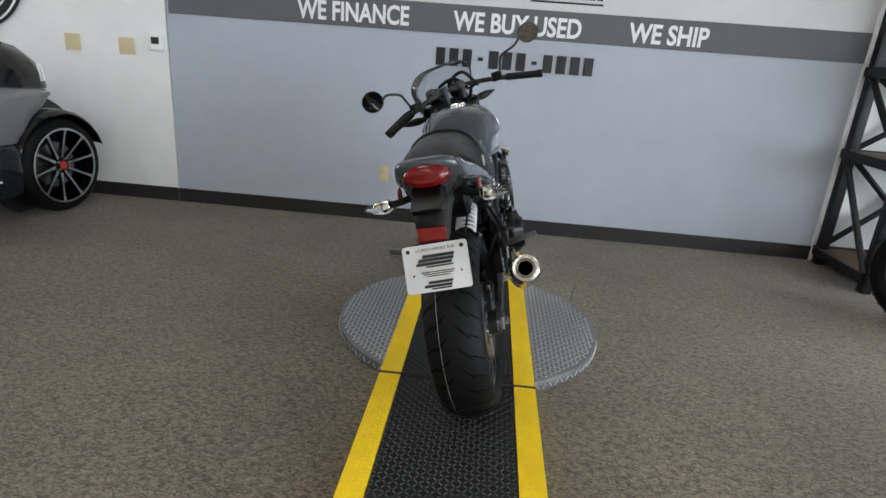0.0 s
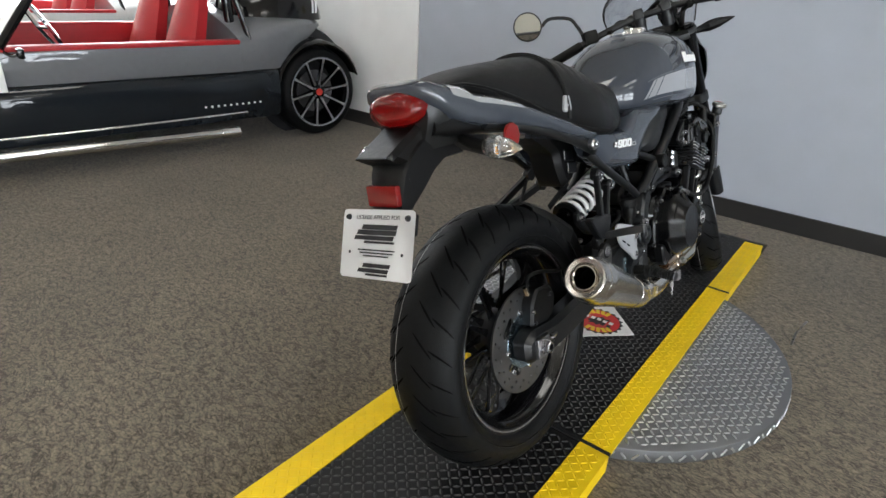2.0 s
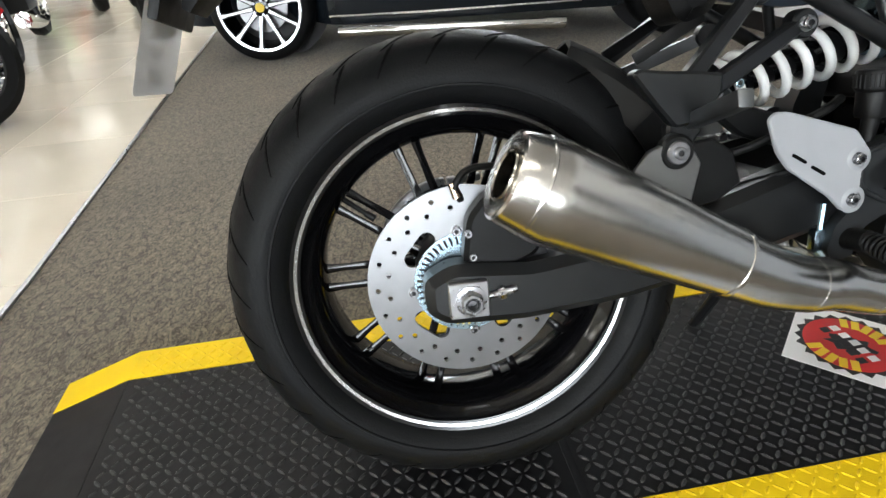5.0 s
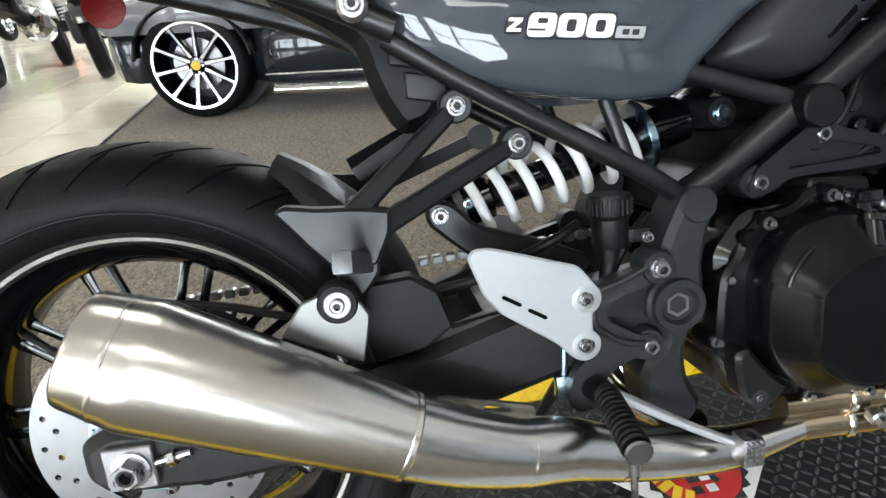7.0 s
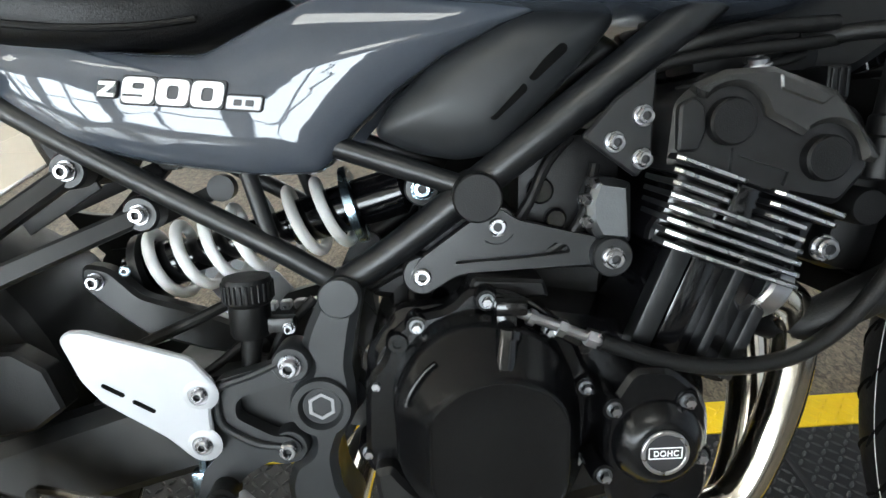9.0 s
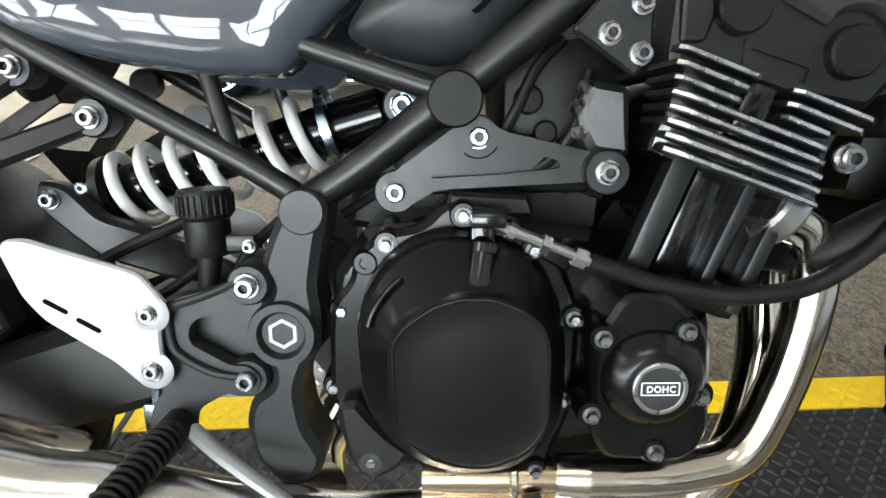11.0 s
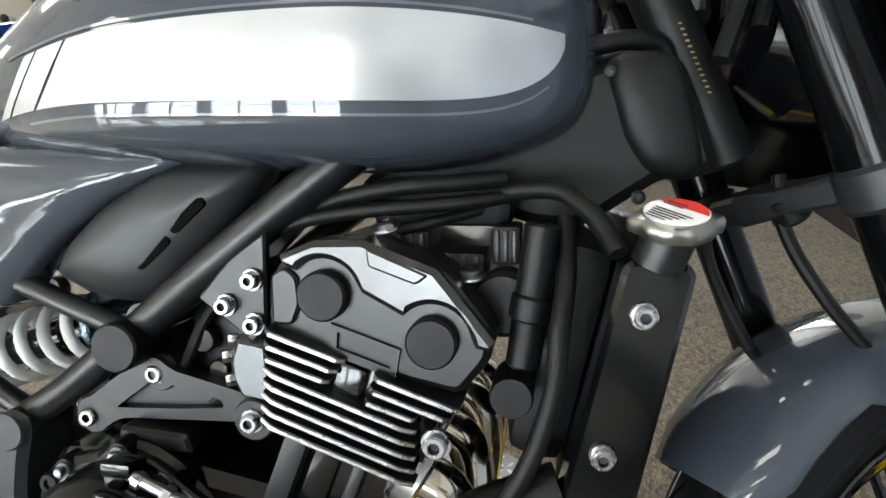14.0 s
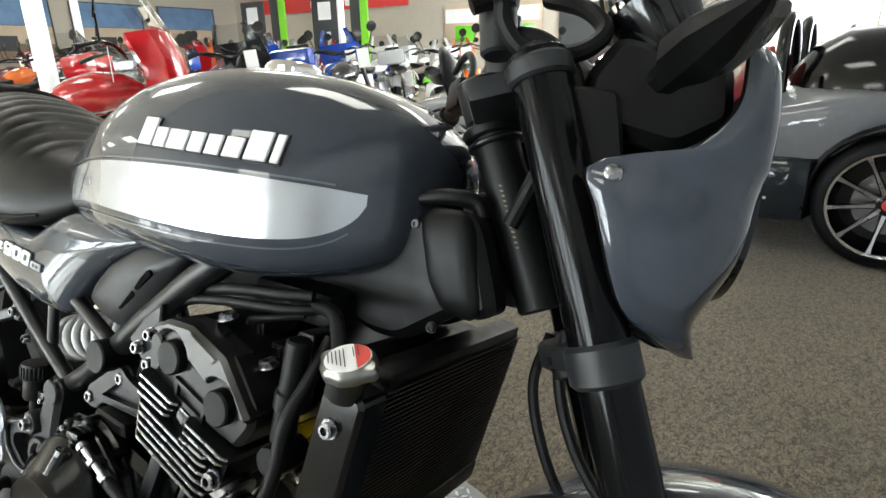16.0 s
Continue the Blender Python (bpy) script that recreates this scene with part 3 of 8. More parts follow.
def run_mat(label, y0, y1, rear=False, front=False):
    t = thing("rubber_mat", label, "mat", None, "rubber run across the turntable")
    a, b = y0, y1
    if rear:
        a = y0 + .15
    if front:
        b = y1 - .16
    base = .0445 if not (rear or front) else .001
    run_piece("panel", a, b, -.078, .348, base, base, .05, .05, M["mat_black"], t)
    run_piece("edge_strip", a, b, -.16, -.08, base, base, .0515, .0515, M["mat_yellow"], t)
    run_piece("edge_strip", a, b, .35, .43, base, base, .0515, .0515, M["mat_yellow"], t)
    if rear:
        run_piece("sloped_panel", y0, a - .001, -.078, .348, 0, base, .004, .05, M["mat_black"], t, .01, 0)
        for x0, x1, s in ((-.16, -.08, 1), (.35, .43, -1)):
            bm = bmesh.new()
            q = [bm.verts.new(p) for p in ((x0 + s * .012, y0, .0), (x1 + s * .012, y0, .0), (x1, a, .0), (x0, a, .0), (x0 + s * .012, y0, .006), (x1 + s * .012, y0, .006), (x1, a, .0515), (x0, a, .0515))]
            for f in ((0, 3, 2, 1), (4, 5, 6, 7), (0, 1, 5, 4), (1, 2, 6, 5), (2, 3, 7, 6), (3, 0, 4, 7)):
                bm.faces.new([q[i] for i in f])
            part("edge_strip", bm, M["mat_yellow"], t)
    if front:
        run_piece("sloped_panel", b + .001, y1, -.16, .43, base, 0, .05, .004, M["mat_black"], t)
    tread_pattern("tread_pattern", lambda x, y: -.075 < x < .345 and a + .008 < y < b - .008, .0178, .0195, .0060, .0025, .05, M["mat_bar_lit"], t, "raised tread pattern")
    tread_pattern("edge_tread", lambda x, y: (-.155 < x < -.085 or .355 < x < .425) and a + .008 < y < b - .008, .0178, .0185, .0056, .0017, .0515, M["mat_yellow"], t, "raised tread pattern")
    return t


run_mat("black rubber ramp mat with yellow edges behind the turntable", 1.43, 2.322, rear=True)
run_mat("black rubber mat with yellow edges on the turntable", 2.334, 3.464)
run_mat("black rubber ramp mat with yellow edges before the turntable", 3.476, 4.25, front=True)

for y in (2.328, 3.470):
    bm = bmesh.new()
    box(bm, (.135, y, .0495), (.592, .013, .007), .002)
    js = finish(bm, "joint_strip", M["steel_black"])
    tagged(js, "thin black strip between two rubber mats", "strip")

# polished tiles: the near ones one by one, the far field joined
spots = []
for ix in range(-23, 12):
    for iy in range(-22, 3):
        x0, y0 = ix * .6, iy * .6 - .02
        if y0 < .58 + (x0 + 14) * .0436 and y0 < 1.16:
            spots.append((x0 + .3, y0 + .3))
spots.sort(key=lambda p: (p[0] + 1.2) ** 2 + (p[1] - .6) ** 2)
bm = bmesh.new()
box(bm, (0, 0, -.009), (.597, .597, .010), .0012, None, 1)
tile_mesh = bpy.data.meshes.new("tile")
bm.to_mesh(tile_mesh)
bm.free()
tile_mesh.materials.append(M["tile"])
for x, y in spots[:300]:
    o = new("tile", tile_mesh)
    o.parent = floor_tile
    o.matrix_local = pose(x, y, 0)
verts, faces = [], []
for x, y in spots[300:]:
    k = len(verts)
    for z, e in ((-.014, .2985), (-.0052, .2985), (-.004, .2973)):
        verts += [(x - e, y - e, z), (x + e, y - e, z), (x + e, y + e, z), (x - e, y + e, z)]
    for i in range(4):
        j = (i + 1) % 4
        faces += [(k + i, k + j, k + 4 + j, k + 4 + i), (k + 4 + i, k + 4 + j, k + 8 + j, k + 8 + i)]
    faces.append((k + 8, k + 9, k + 10, k + 11))
me = bpy.data.meshes.new("tile_field")
me.from_pydata(verts, [], faces)
me.materials.append(M["tile"])
tf = new("tile_field", me)
tf.parent = floor_tile
tagged(tf, "field of polished cream tiles", kind="stuff")

# ---- the motorcycle: x to its right, y ahead, z up, from the rear tyre's foot ----
bike = thing("motorcycle", "dark grey retro motorcycle leaning on its side stand", "motorcycle", pose(.224, 2.188, .051, 0, -14, -2))
STEER = Matrix.Translation((-.028, 1.163, .87)) @ Matrix.Rotation(radians(25), 4, Vector((0, -.4226, .9063))) @ Matrix.Translation((0, -1.163, -.87))
BOLT = {}
M["dull_alu"] = mat("dull_cast_aluminium", (.16, .16, .165), .45, 1, .15, 60, .15, 400)


def bolt(parent, p, r=.009, h=.007, washer=True, axis=(1, 0, 0), kind="socket", m=None, name="bolt", material="bolt"):
    """A socket-head bolt whose head points along axis."""
    r, h = r * .70, h * .85
    key = (round(r, 4), round(h, 4), washer, kind, material)
    if key not in BOLT:
        bm = bmesh.new()
        prof = [(0, h * .35), (r * .45, h * .35), (r * .5, h), (r * .82, h), (r, h * .8), (r, 0)]
        if kind == "hex":
            prof = [(0, h), (r * .8, h), (r * .95, h * .85), (r * .95, 0)]
        if washer:
            prof += [(r * 1.2, 0), (r * 1.26, -h * .15), (r * 1.26, -h * .35), (0, -h * .35)]
        else:
            prof += [(0, 0)]
        lathe(bm, prof, 6 if kind == "hex" and not washer else 18)
        me = bpy.data.meshes.new(name)
        bmesh.ops.recalc_face_normals(bm, faces=bm.faces[:])
        bm.to_mesh(me)
        bm.free()
        for q in me.polygons:
            q.use_smooth = True
        me.set_sharp_from_angle(angle=radians(35))
        me.materials.append(M[material])
        # second slot: socket floor and wall coloured black for the shade inside
        me.materials.append(M["ink"])
        if kind != "hex":
            for q in me.polygons[:36]:
                q.material_index = 1
        BOLT[key] = me
    ob = new(name, BOLT[key])
    ob.parent = parent
    t = Matrix.Translation(p) @ Vector(axis).to_track_quat("Z", "Y").to_matrix().to_4x4()
    ob.matrix_local = m @ t if m is not None else t
    return ob


def sheet(bm, outer, holes, x0, x1):
    """A flat piece with holes: outline and holes of (y, z)."""
    levels = []
    for x in (x0, x1):
        loops = [[bm.verts.new((x, p[0], p[1])) for p in loop] for loop in (outer, *holes)]
        edges = [bm.edges.new((lp[i - 1], lp[i])) for lp in loops for i in range(len(lp))]
        bmesh.ops.triangle_fill(bm, edges=edges, use_beauty=True)
        levels.append(loops)
    for a, b in zip(*levels):
        for i in range(len(a)):
            bm.faces.new((a[i - 1], a[i], b[i], b[i - 1]))
    return bm


def circle(c, r, n=16, a0=0.0):
    return [(c[0] + r * math.cos(a0 + 6.283185 * i / n), c[1] + r * math.sin(a0 + 6.283185 * i / n)) for i in range(n)]


def slot(c, ln, w, angle, n=6):
    """A long hole with round ends."""
    d, s = Vector((math.cos(angle), math.sin(angle))), Vector((-math.sin(angle), math.cos(angle)))
    c = Vector(c)
    out = []
    for sg in (1, -1):
        for k in range(n + 1):
            a = -1.5708 + 3.14159 * k / n
            out.append(c + sg * (d * (ln / 2 - w / 2 + w / 2 * math.cos(a)) + s * (w / 2 * math.sin(a))))
    return [(p.x, p.y) for p in out]


# ---- wheels ----
def wheel(name, label, c, R, W, rimw, discs, m, sections, grooves):
    """A cast wheel with its tyre: rim mesh, with tyre, spokes, discs and valve under it."""
    hw, rw = W / 2, rimw / 2
    bm = bmesh.new()
    prof = [(.181, 0), (.184, rw * .55), (.197, rw * .82), (.207, rw * .93), (.209, rw), (.222, rw + .003), (.2235, rw - .004), (.214, rw - .012), (.205, rw * .7), (.193, rw * .4), (.190, 0)]
    turned(bm, prof + [(r, -x) for r, x in prof[-2:0:-1]], c, 72, True)
    rim = part(name, bm, M["rim"], bike, label, m)
    for sx in (1, -1):
        bm = bmesh.new()
        turned(bm, [(.2125, sx * (rw + .0014)), (.2165, sx * (rw + .0024)), (.2165, sx * (rw + .0005)), (.2125, sx * (rw - .0008))], c, 96, True)
        part("rim_stripe", bm, M["silver_line"], rim, "thin silver pinstripe")
    bm = bmesh.new()
    out = []
    for k in range(13):
        a = k / 12 * 1.5708
        out.append((.252 + (R - .252) * math.cos(a), hw * math.sin(a)))
    tp = out + [(.243, hw * .985), (.234, hw * .93), (.226, rw + .008), (.2215, rw + .001), (.215, rw * .9), (.215, 0)]
    turned(bm, tp + [(r, -x) for r, x in tp[-2:0:-1]], c, 96, True)
    tyre = part("tyre", bm, M["tyre"], rim, "black road tyre with sipes", None, 50)
    for sx in (1, -1):
        bm = bmesh.new()
        turned(bm, [(.2405, sx * hw * .955), (.2425, sx * (hw * .985 + .0012)), (.2445, sx * (hw * .985 + .0012)), (.2465, sx * hw * .97)], c, 96)
        part("sidewall_rib", bm, M["tyre"], rim)
    # tread grooves: black slivers coloured as their shade, four shapes turned round the axle
    for sx in (1, -1):
        for u0, u1, da, w in ((.08, .42, .15, .0026), (.36, .80, .11, .0030)):
            bm = bmesh.new()
            pts = []
            for s in range(6):
                th = (u0 + (u1 - u0) * s / 5) * 1.5708
                r = .252 + (R - .252) * math.cos(th) + .0005
                pts.append(Vector((sx * hw * math.sin(th), r * math.cos(da * s / 5), r * math.sin(da * s / 5))))
            rows = []
            for s, p in enumerate(pts):
                d = pts[min(s + 1, 5)] - pts[max(s - 1, 0)]
                side = d.cross(Vector((p.x * .6, p.y, p.z))).normalized() * w * (.35 if s in (0, 5) else .8 if s in (1, 4) else 1)
                out_ = Vector((p.x * .6, p.y, p.z)).normalized() * .002
                rows.append([p - side, p + side, p + side * .4 - out_, p - side * .4 - out_])
            loft(bm, rows)
            proto = None
            for k in range(grooves):
                turn = Matrix.Translation(c) @ Matrix.Rotation(6.283185 * (k + (.5 if sx < 0 else 0) + (.45 if u0 > .3 else 0)) / grooves, 4, "X")
                if proto is None:
                    proto = part("groove_shade", bm, M["recess_shade"], rim, "", turn)
                else:
                    o = new("groove_shade", proto.data)
                    o.parent, o.matrix_local = rim, turn
    bm = bmesh.new()
    th = -.42
    r = .252 + (R - .252) * math.cos(th) + .0004
    turned(bm, [(r, hw * math.sin(th) - .0005), (r + .0004, hw * math.sin(th)), (r + .0002, hw * math.sin(th) + .0005)], c, 96)
    part("painted_line", bm, M["thread_light"], rim, "thin white line on the tread")
    # spokes in pairs
    proto = None
    for k in range(10):
        for sg in (-1, 1):
            a = 6.283185 * k / 10 + sg * radians(4.0)
            h = 6.283185 * k / 10 + sg * radians(11)
            p0 = Vector((c[0] + sg * .010, c[1] + .052 * math.cos(h), c[2] + .052 * math.sin(h)))
            p1 = Vector((c[0] + sg * .002, c[1] + .187 * math.cos(a), c[2] + .187 * math.sin(a)))
            bm = bmesh.new()
            mm, ln = rod_matrix(p0, p1)
            sp = []
            for t, wv, tv in ((0, .0045, .010), (.25, .0021, .0060), (.8, .0018, .0048), (1, .0042, .0065)):
                sp.append([mm @ Vector((x * wv, y * tv, ln * t)) for x, y in ((-1, -.6), (-.6, -1), (.6, -1), (1, -.6), (1, .6), (.6, 1), (-.6, 1), (-1, .6))])
            loft(bm, sp)
            part("spoke", bm, M["rim"], rim)
    bm = bmesh.new()
    turned(bm, [(0, -.06), (.03, -.06), (.048, -.045), (.060, -.02), (.060, .02), (.048, .045), (.03, .06), (0, .06)], c, 36)
    part("hub", bm, M["satin"], rim)
    for x, r, ri in discs:
        bm = bmesh.new()
        holes = [circle((0, 0), ri, 40)]
        for k in range(20):
            a = 6.283185 * k / 20
            holes.append(circle((r * (.90) * math.cos(a), r * (.90) * math.sin(a)), .0035, 8))
            holes.append(circle((r * (.79) * math.cos(a + .12), r * (.79) * math.sin(a + .12)), .0035, 8))
        for k in range(4):
            a = 6.283185 * k / 4 + .85
            holes.append(slot((r * .58 * math.cos(a), r * .58 * math.sin(a)), .052, .022, a + 1.5708))
        sheet(bm, circle((0, 0), r, 72), holes, x - .0025, x + .0025)
        part("brake_disc", bm, M["disc"], rim, "drilled steel brake disc", Matrix.Translation(c))
        for k in range(4):
            a = 6.283185 * k / 4 + .1
            bolt(rim, (x + .003 * (1 if x > 0 else -1), c[1] + .068 * math.cos(a), c[2] + .068 * math.sin(a)), .0085, .006, True, (1 if x > 0 else -1, 0, 0))
    bm = bmesh.new()
    rod(bm, (c[0] + .004, c[1] - .145, c[2] + .108), (c[0] + .012, c[1] - .118, c[2] + .088), .004, .0035, 10)
    rod(bm, (c[0] + .012, c[1] - .118, c[2] + .088), (c[0] + .015, c[1] - .107, c[2] + .080), .005, .005, 10)
    part("valve_stem", bm, M["rubber"], rim)
    return rim


# near-black for recesses: the shade inside them put in as colour
M["recess_shade"] = mat("recess_shade_black", (.003, .003, .003), .9, 0, .1, spec=.05)
M["thread_light"] = mat("tyre_marking", (.5, .5, .48), .7, 0, .2)
RC = (0, 0, .315)
rear = wheel("rear_wheel", "gloss black cast rear wheel with thin paired spokes", RC, .309, .180, .14, ((.073, .125, .062),), None, 1, 30)
FC = (0, 1.42, .30)
front = wheel("front_wheel", "gloss black cast front wheel with thin paired spokes", FC, .300, .122, .09, ((.068, .150, .085), (-.068, .150, .085)), STEER, 1, 28)
# inner carrier ring of the rear disc with its slotted speed sensor
bm = bmesh.new()
ring = [circle((0, 0), .034, 32)] + [slot((.057 * math.cos(a), .057 * math.sin(a)), .012, .0028, a) for a in [6.283185 * k / 48 for k in range(48)]]
sheet(bm, circle((0, 0), .066, 48), ring, .0755, .0775)
part("sensor_ring", bm, M["blue_zinc"], rear, "blue zinc slotted sensor ring", Matrix.Translation(RC))
# sprocket and chain on the far side
bm = bmesh.new()
teeth = []
for k in range(42):
    for f, r in ((-.3, .098), (-.12, .105), (.12, .105), (.3, .098)):
        a = 6.283185 * (k + f) / 42
        teeth.append((r * math.cos(a), r * math.sin(a)))
holes = [circle((0, 0), .045, 24)] + [slot((.072 * math.cos(6.283185 * k / 6), .072 * math.sin(6.283185 * k / 6)), .04, .02, 6.283185 * k / 6 + 1.57) for k in range(6)]
sheet(bm, teeth, holes, -.078, -.073)
part("sprocket", bm, M["satin"], rear, "black rear sprocket", Matrix.Translation(RC))
bm = bmesh.new()
for k in range(110):
    a = 1.66 + 3.0 * k / 46
    if k < 46:
        p = Vector((-.0755, .104 * math.cos(a), .315 + .104 * math.sin(a)))
        d = a + 1.5708
    else:
        s = (k - 46) / 32
        if s < 1:
            p, d = Vector((-.0755, .0 + .58 * s, .211 + .17 * s)), .285
        else:
            p, d = Vector((-.0755, -.01 + .58 * (s - 1), .418 + .03 * (s - 1))), .05
    box(bm, (0, 0, 0), (.016, .014, .011), .002, Matrix.Translation(p) @ Matrix.Rotation(d, 4, "X"), 1)
part("chain", bm, M["alu"], bike, "drive chain of steel links")

# ---- swingarm ----
arm = [(-.055, .335), (-.02, .352), (.075, .343), (.19, .357), (.29, .388), (.42, .428), (.57, .452), (.60, .41), (.57, .372), (.46, .345), (.30, .300), (.19, .280), (.07, .270), (-.03, .275), (-.055, .292)]
for sx in (1, -1):
    bm = bmesh.new()
    plate(bm, arm, sx * .082, sx * .124, .012, .012)
    p = part("swingarm", bm, M["satin"], bike, "satin black box swingarm")
bm = bmesh.new()
box(bm, (0, .40, .385), (.19, .07, .05), .015)
part("swingarm_bridge", bm, M["satin"], bike)
bm = bmesh.new()
plate(bm, [(-.028, .288), (.020, .288), (.020, .334), (-.028, .334)], .124, .133, .003, .0015)
blk = part("axle_block", bm, M["alu"], bike, "cast aluminium chain adjuster block")
bm = bmesh.new()
turned(bm, [(0, 0), (.019, 0), (.019, .003), (.012, .004), (0, .004)], (.133, -.002, .311), 24)
part("washer", bm, M["bolt"], blk)
bm = bmesh.new()
lathe(bm, [(.0075, .012), (.0125, .012), (.0145, .010), (.0145, 0), (.0075, 0)], 6, Matrix.Translation((.137, -.002, .311)) @ XAX, True)
part("axle_nut", bm, M["bolt"], blk, "bright hexagonal axle nut")
bm = bmesh.new()
turned(bm, [(.009, 0), (.009, .016), (.006, .016), (.006, .002), (0, .002)], (.133, -.002, .311), 20)
part("axle_end", bm, M["satin"], blk)
bm = bmesh.new()
rod(bm, (.128, .02, .312), (.128, .055, .318), .0045, n=10)
rod(bm, (.128, .033, .314), (.128, .04, .3155), .0085, n=6)
part("adjuster_bolt", bm, M["bolt"], blk)
# rear caliper and its bracket
bm = bmesh.new()
plate(bm, [(-.005, .345), (.005, .405), (.03, .432), (.085, .425), (.105, .395), (.09, .350), (.05, .335)], .058, .105, .012, .006)
cal = part("brake_caliper", bm, M["plastic"], bike, "black rear brake caliper")
bm = bmesh.new()
plate(bm, [(-.03, .35), (.0, .345), (.06, .335), (.10, .36), (.11, .33), (.06, .30), (-.03, .32)], .084, .094, .006, .002)
part("caliper_bracket", bm, M["satin"], cal)
for y, z in ((.004, .386), (.008, .356), (.075, .405)):
    bolt(cal, (.1055, y, z), .007, .005, False)
bm = bmesh.new()
tube(bm, [(.095, .0, .425), (.1, -.006, .445), (.09, .02, .462), (.075, .09, .45), (.07, .2, .42), (.07, .34, .43)], .0045, 8)
part("brake_hose", bm, M["rubber"], cal)
bm = bmesh.new()
rod(bm, (.098, -.004, .43), (.098, -.010, .448), .007, .005, 10)
part("bleed_cap", bm, M["gold"], cal, "copper coloured bleed cap")

# ---- exhaust ----
bm = bmesh.new()
mt, ml = rod_matrix((.2250, .030, .4735), (.2095, .269, .3515))
lathe(bm, [(.0255, .060), (.0255, .006), (.031, .003), (.0335, -.001), (.0425, -.003), (.0455, -.001), (.0470, .003), (.0490, .016), (.0530, .040), (.0538, .046), (.0535, .054), (.0462, .17), (.0395, ml * .97), (.0390, ml), (.0, ml)], 64, mt)
muf = part("silencer", bm, M["steel"], bike, "brushed stainless megaphone silencer")
bm = bmesh.new()
lathe(bm, [(.0240, .03), (.0240, -.002), (.0252, -.0035), (.0268, -.0035), (.0275, -.001), (.0275, .006)], 48, mt)
part("outlet_ring", bm, M["pipe"], muf)
bm = bmesh.new()
lathe(bm, [(.0245, .002), (.0240, .12), (0, .12)], 40, mt)
part("outlet", bm, M["recess_shade"], muf, "black inside of the outlet")
bm = bmesh.new()
lathe(bm, [(.0390, ml - .004), (.0402, ml - .0025), (.0402, ml + .0015), (.0388, ml + .003)], 56, mt)
part("weld_band", bm, M["steel"], muf)
bm = bmesh.new()
lathe(bm, [(.0505, .024), (.0512, .025), (.0514, .0275), (.0506, .029)], 56, mt)
part("end_band", bm, M["steel"], muf)
bm = bmesh.new()
tube(bm, [(.2105, .262, .3545), (.200, .318, .326), (.189, .372, .305), (.181, .415, .296), (.172, .46, .280), (.165, .508, .266), (.160, .562, .257), (.156, .61, .252), (.152, .66, .256), (.150, .69, .259)], [.0385, .0365, .0330, .0315, .0285, .0270, .0255, .0220, .0170, .0130], 28)
part("mid_pipe", bm, M["steel"], muf, "brushed stainless link pipe")
for y, x, z, r in ((.378, .1878, .3035, .0332), (.478, .1695, .2745, .0284)):
    d = Vector((-.2, 1, -.33)).normalized()
    bm = bmesh.new()
    rod(bm, Vector((x, y, z)) - d * .002, Vector((x, y, z)) + d * .002, r, n=40)
    part("weld_bead", bm, M["steel"], muf)
bm = bmesh.new()
sheet(bm, [tuple(p) for p in rounded([(.298, .354), (.306, .358), (.397, .335), (.400, .326), (.392, .316), (.298, .338)], .004)], [slot((.322, .3460), .030, .0048, -.25), slot((.361, .3365), .028, .0048, -.25)], .156, .161)
part("heat_shield", bm, M["steel"], muf, "slotted brushed heat shield")
bm = bmesh.new()
plate(bm, [(.170, .446), (.192, .474), (.215, .482), (.240, .474), (.250, .456), (.240, .412), (.205, .428)], .176, .183, .003, .0015)
brk = part("bracket", bm, M["bracket_steel"], muf, "brushed silencer bracket")
bm = bmesh.new()
rod(bm, (.168, .223, .470), (.1845, .223, .470), .0195, n=28, bev=.003)
part("rubber_bush", bm, M["rubber"], brk, "black rubber bush")
bm = bmesh.new()
rod(bm, (.1835, .223, .470), (.1868, .223, .470), .0125, n=28, bev=.001)
part("washer", bm, M["nut"], brk)
bolt(muf, (.1865, .223, .470), .0095, .006, True, material="nut")
for sx in (1, -1):
    for z, r in ((.284, .0165), (.256, .0165)):
        bm = bmesh.new()
        rod(bm, (sx * .142, .672, z), (sx * .142, .80, z - .002), r, n=20)
        part("joint_pipe", bm, M["gold"], muf, "heat-tinted joint pipe")
        bm = bmesh.new()
        rod(bm, (sx * .142, .745, z - .001), (sx * .142, .753, z - .001), r + .003, n=20, bev=.002)
        part("clamp", bm, M["pipe"], muf)
        bm = bmesh.new()
        rod(bm, (sx * .142, .785, z - .001), (sx * .142, .812, z - .002), r + .0025, r + .005, 20)
        part("pipe_flare", bm, M["pipe"], muf)
bm = bmesh.new()
tube(bm, [(-.142, .68, .27), (-.13, .62, .262), (-.05, .57, .25), (.05, .56, .25), (.13, .575, .262)], .028, 18)
part("collector", bm, M["pipe"], muf, "stainless collector under the engine")
bm = bmesh.new()
rod(bm, (.160, .765, .272), (.172, .765, .268), .009, n=12, bev=.002)
rod(bm, (.172, .765, .268), (.178, .765, .266), .006, n=6)
part("pipe_lug", bm, M["alu"], muf)
for i, x in enumerate((.135, .045, -.045, -.135)):
    bm = bmesh.new()
    outer = abs(x) > .1
    sg = 1 if x > 0 else -1
    z = .282 if outer else .254
    tube(bm, [(x, .955, .508), (x, .982, .490), (x * (1 if outer else 1.2), .990, .445), (sg * (.134 if outer else .09), .978, .370), (sg * (.137 if outer else .125), .948, .303), (sg * .140, .905, z + .004), (sg * .142, .86, z), (sg * .142, .795, z)], .0192, 20)
    h = part("header_pipe", bm, M["pipe"], bike, "polished stainless header pipe")
    bm = bmesh.new()
    rod(bm, (x, .945, .516), (x, .962, .505), .030, n=20, bev=.003)
    part("flange", bm, M["alu"], h)

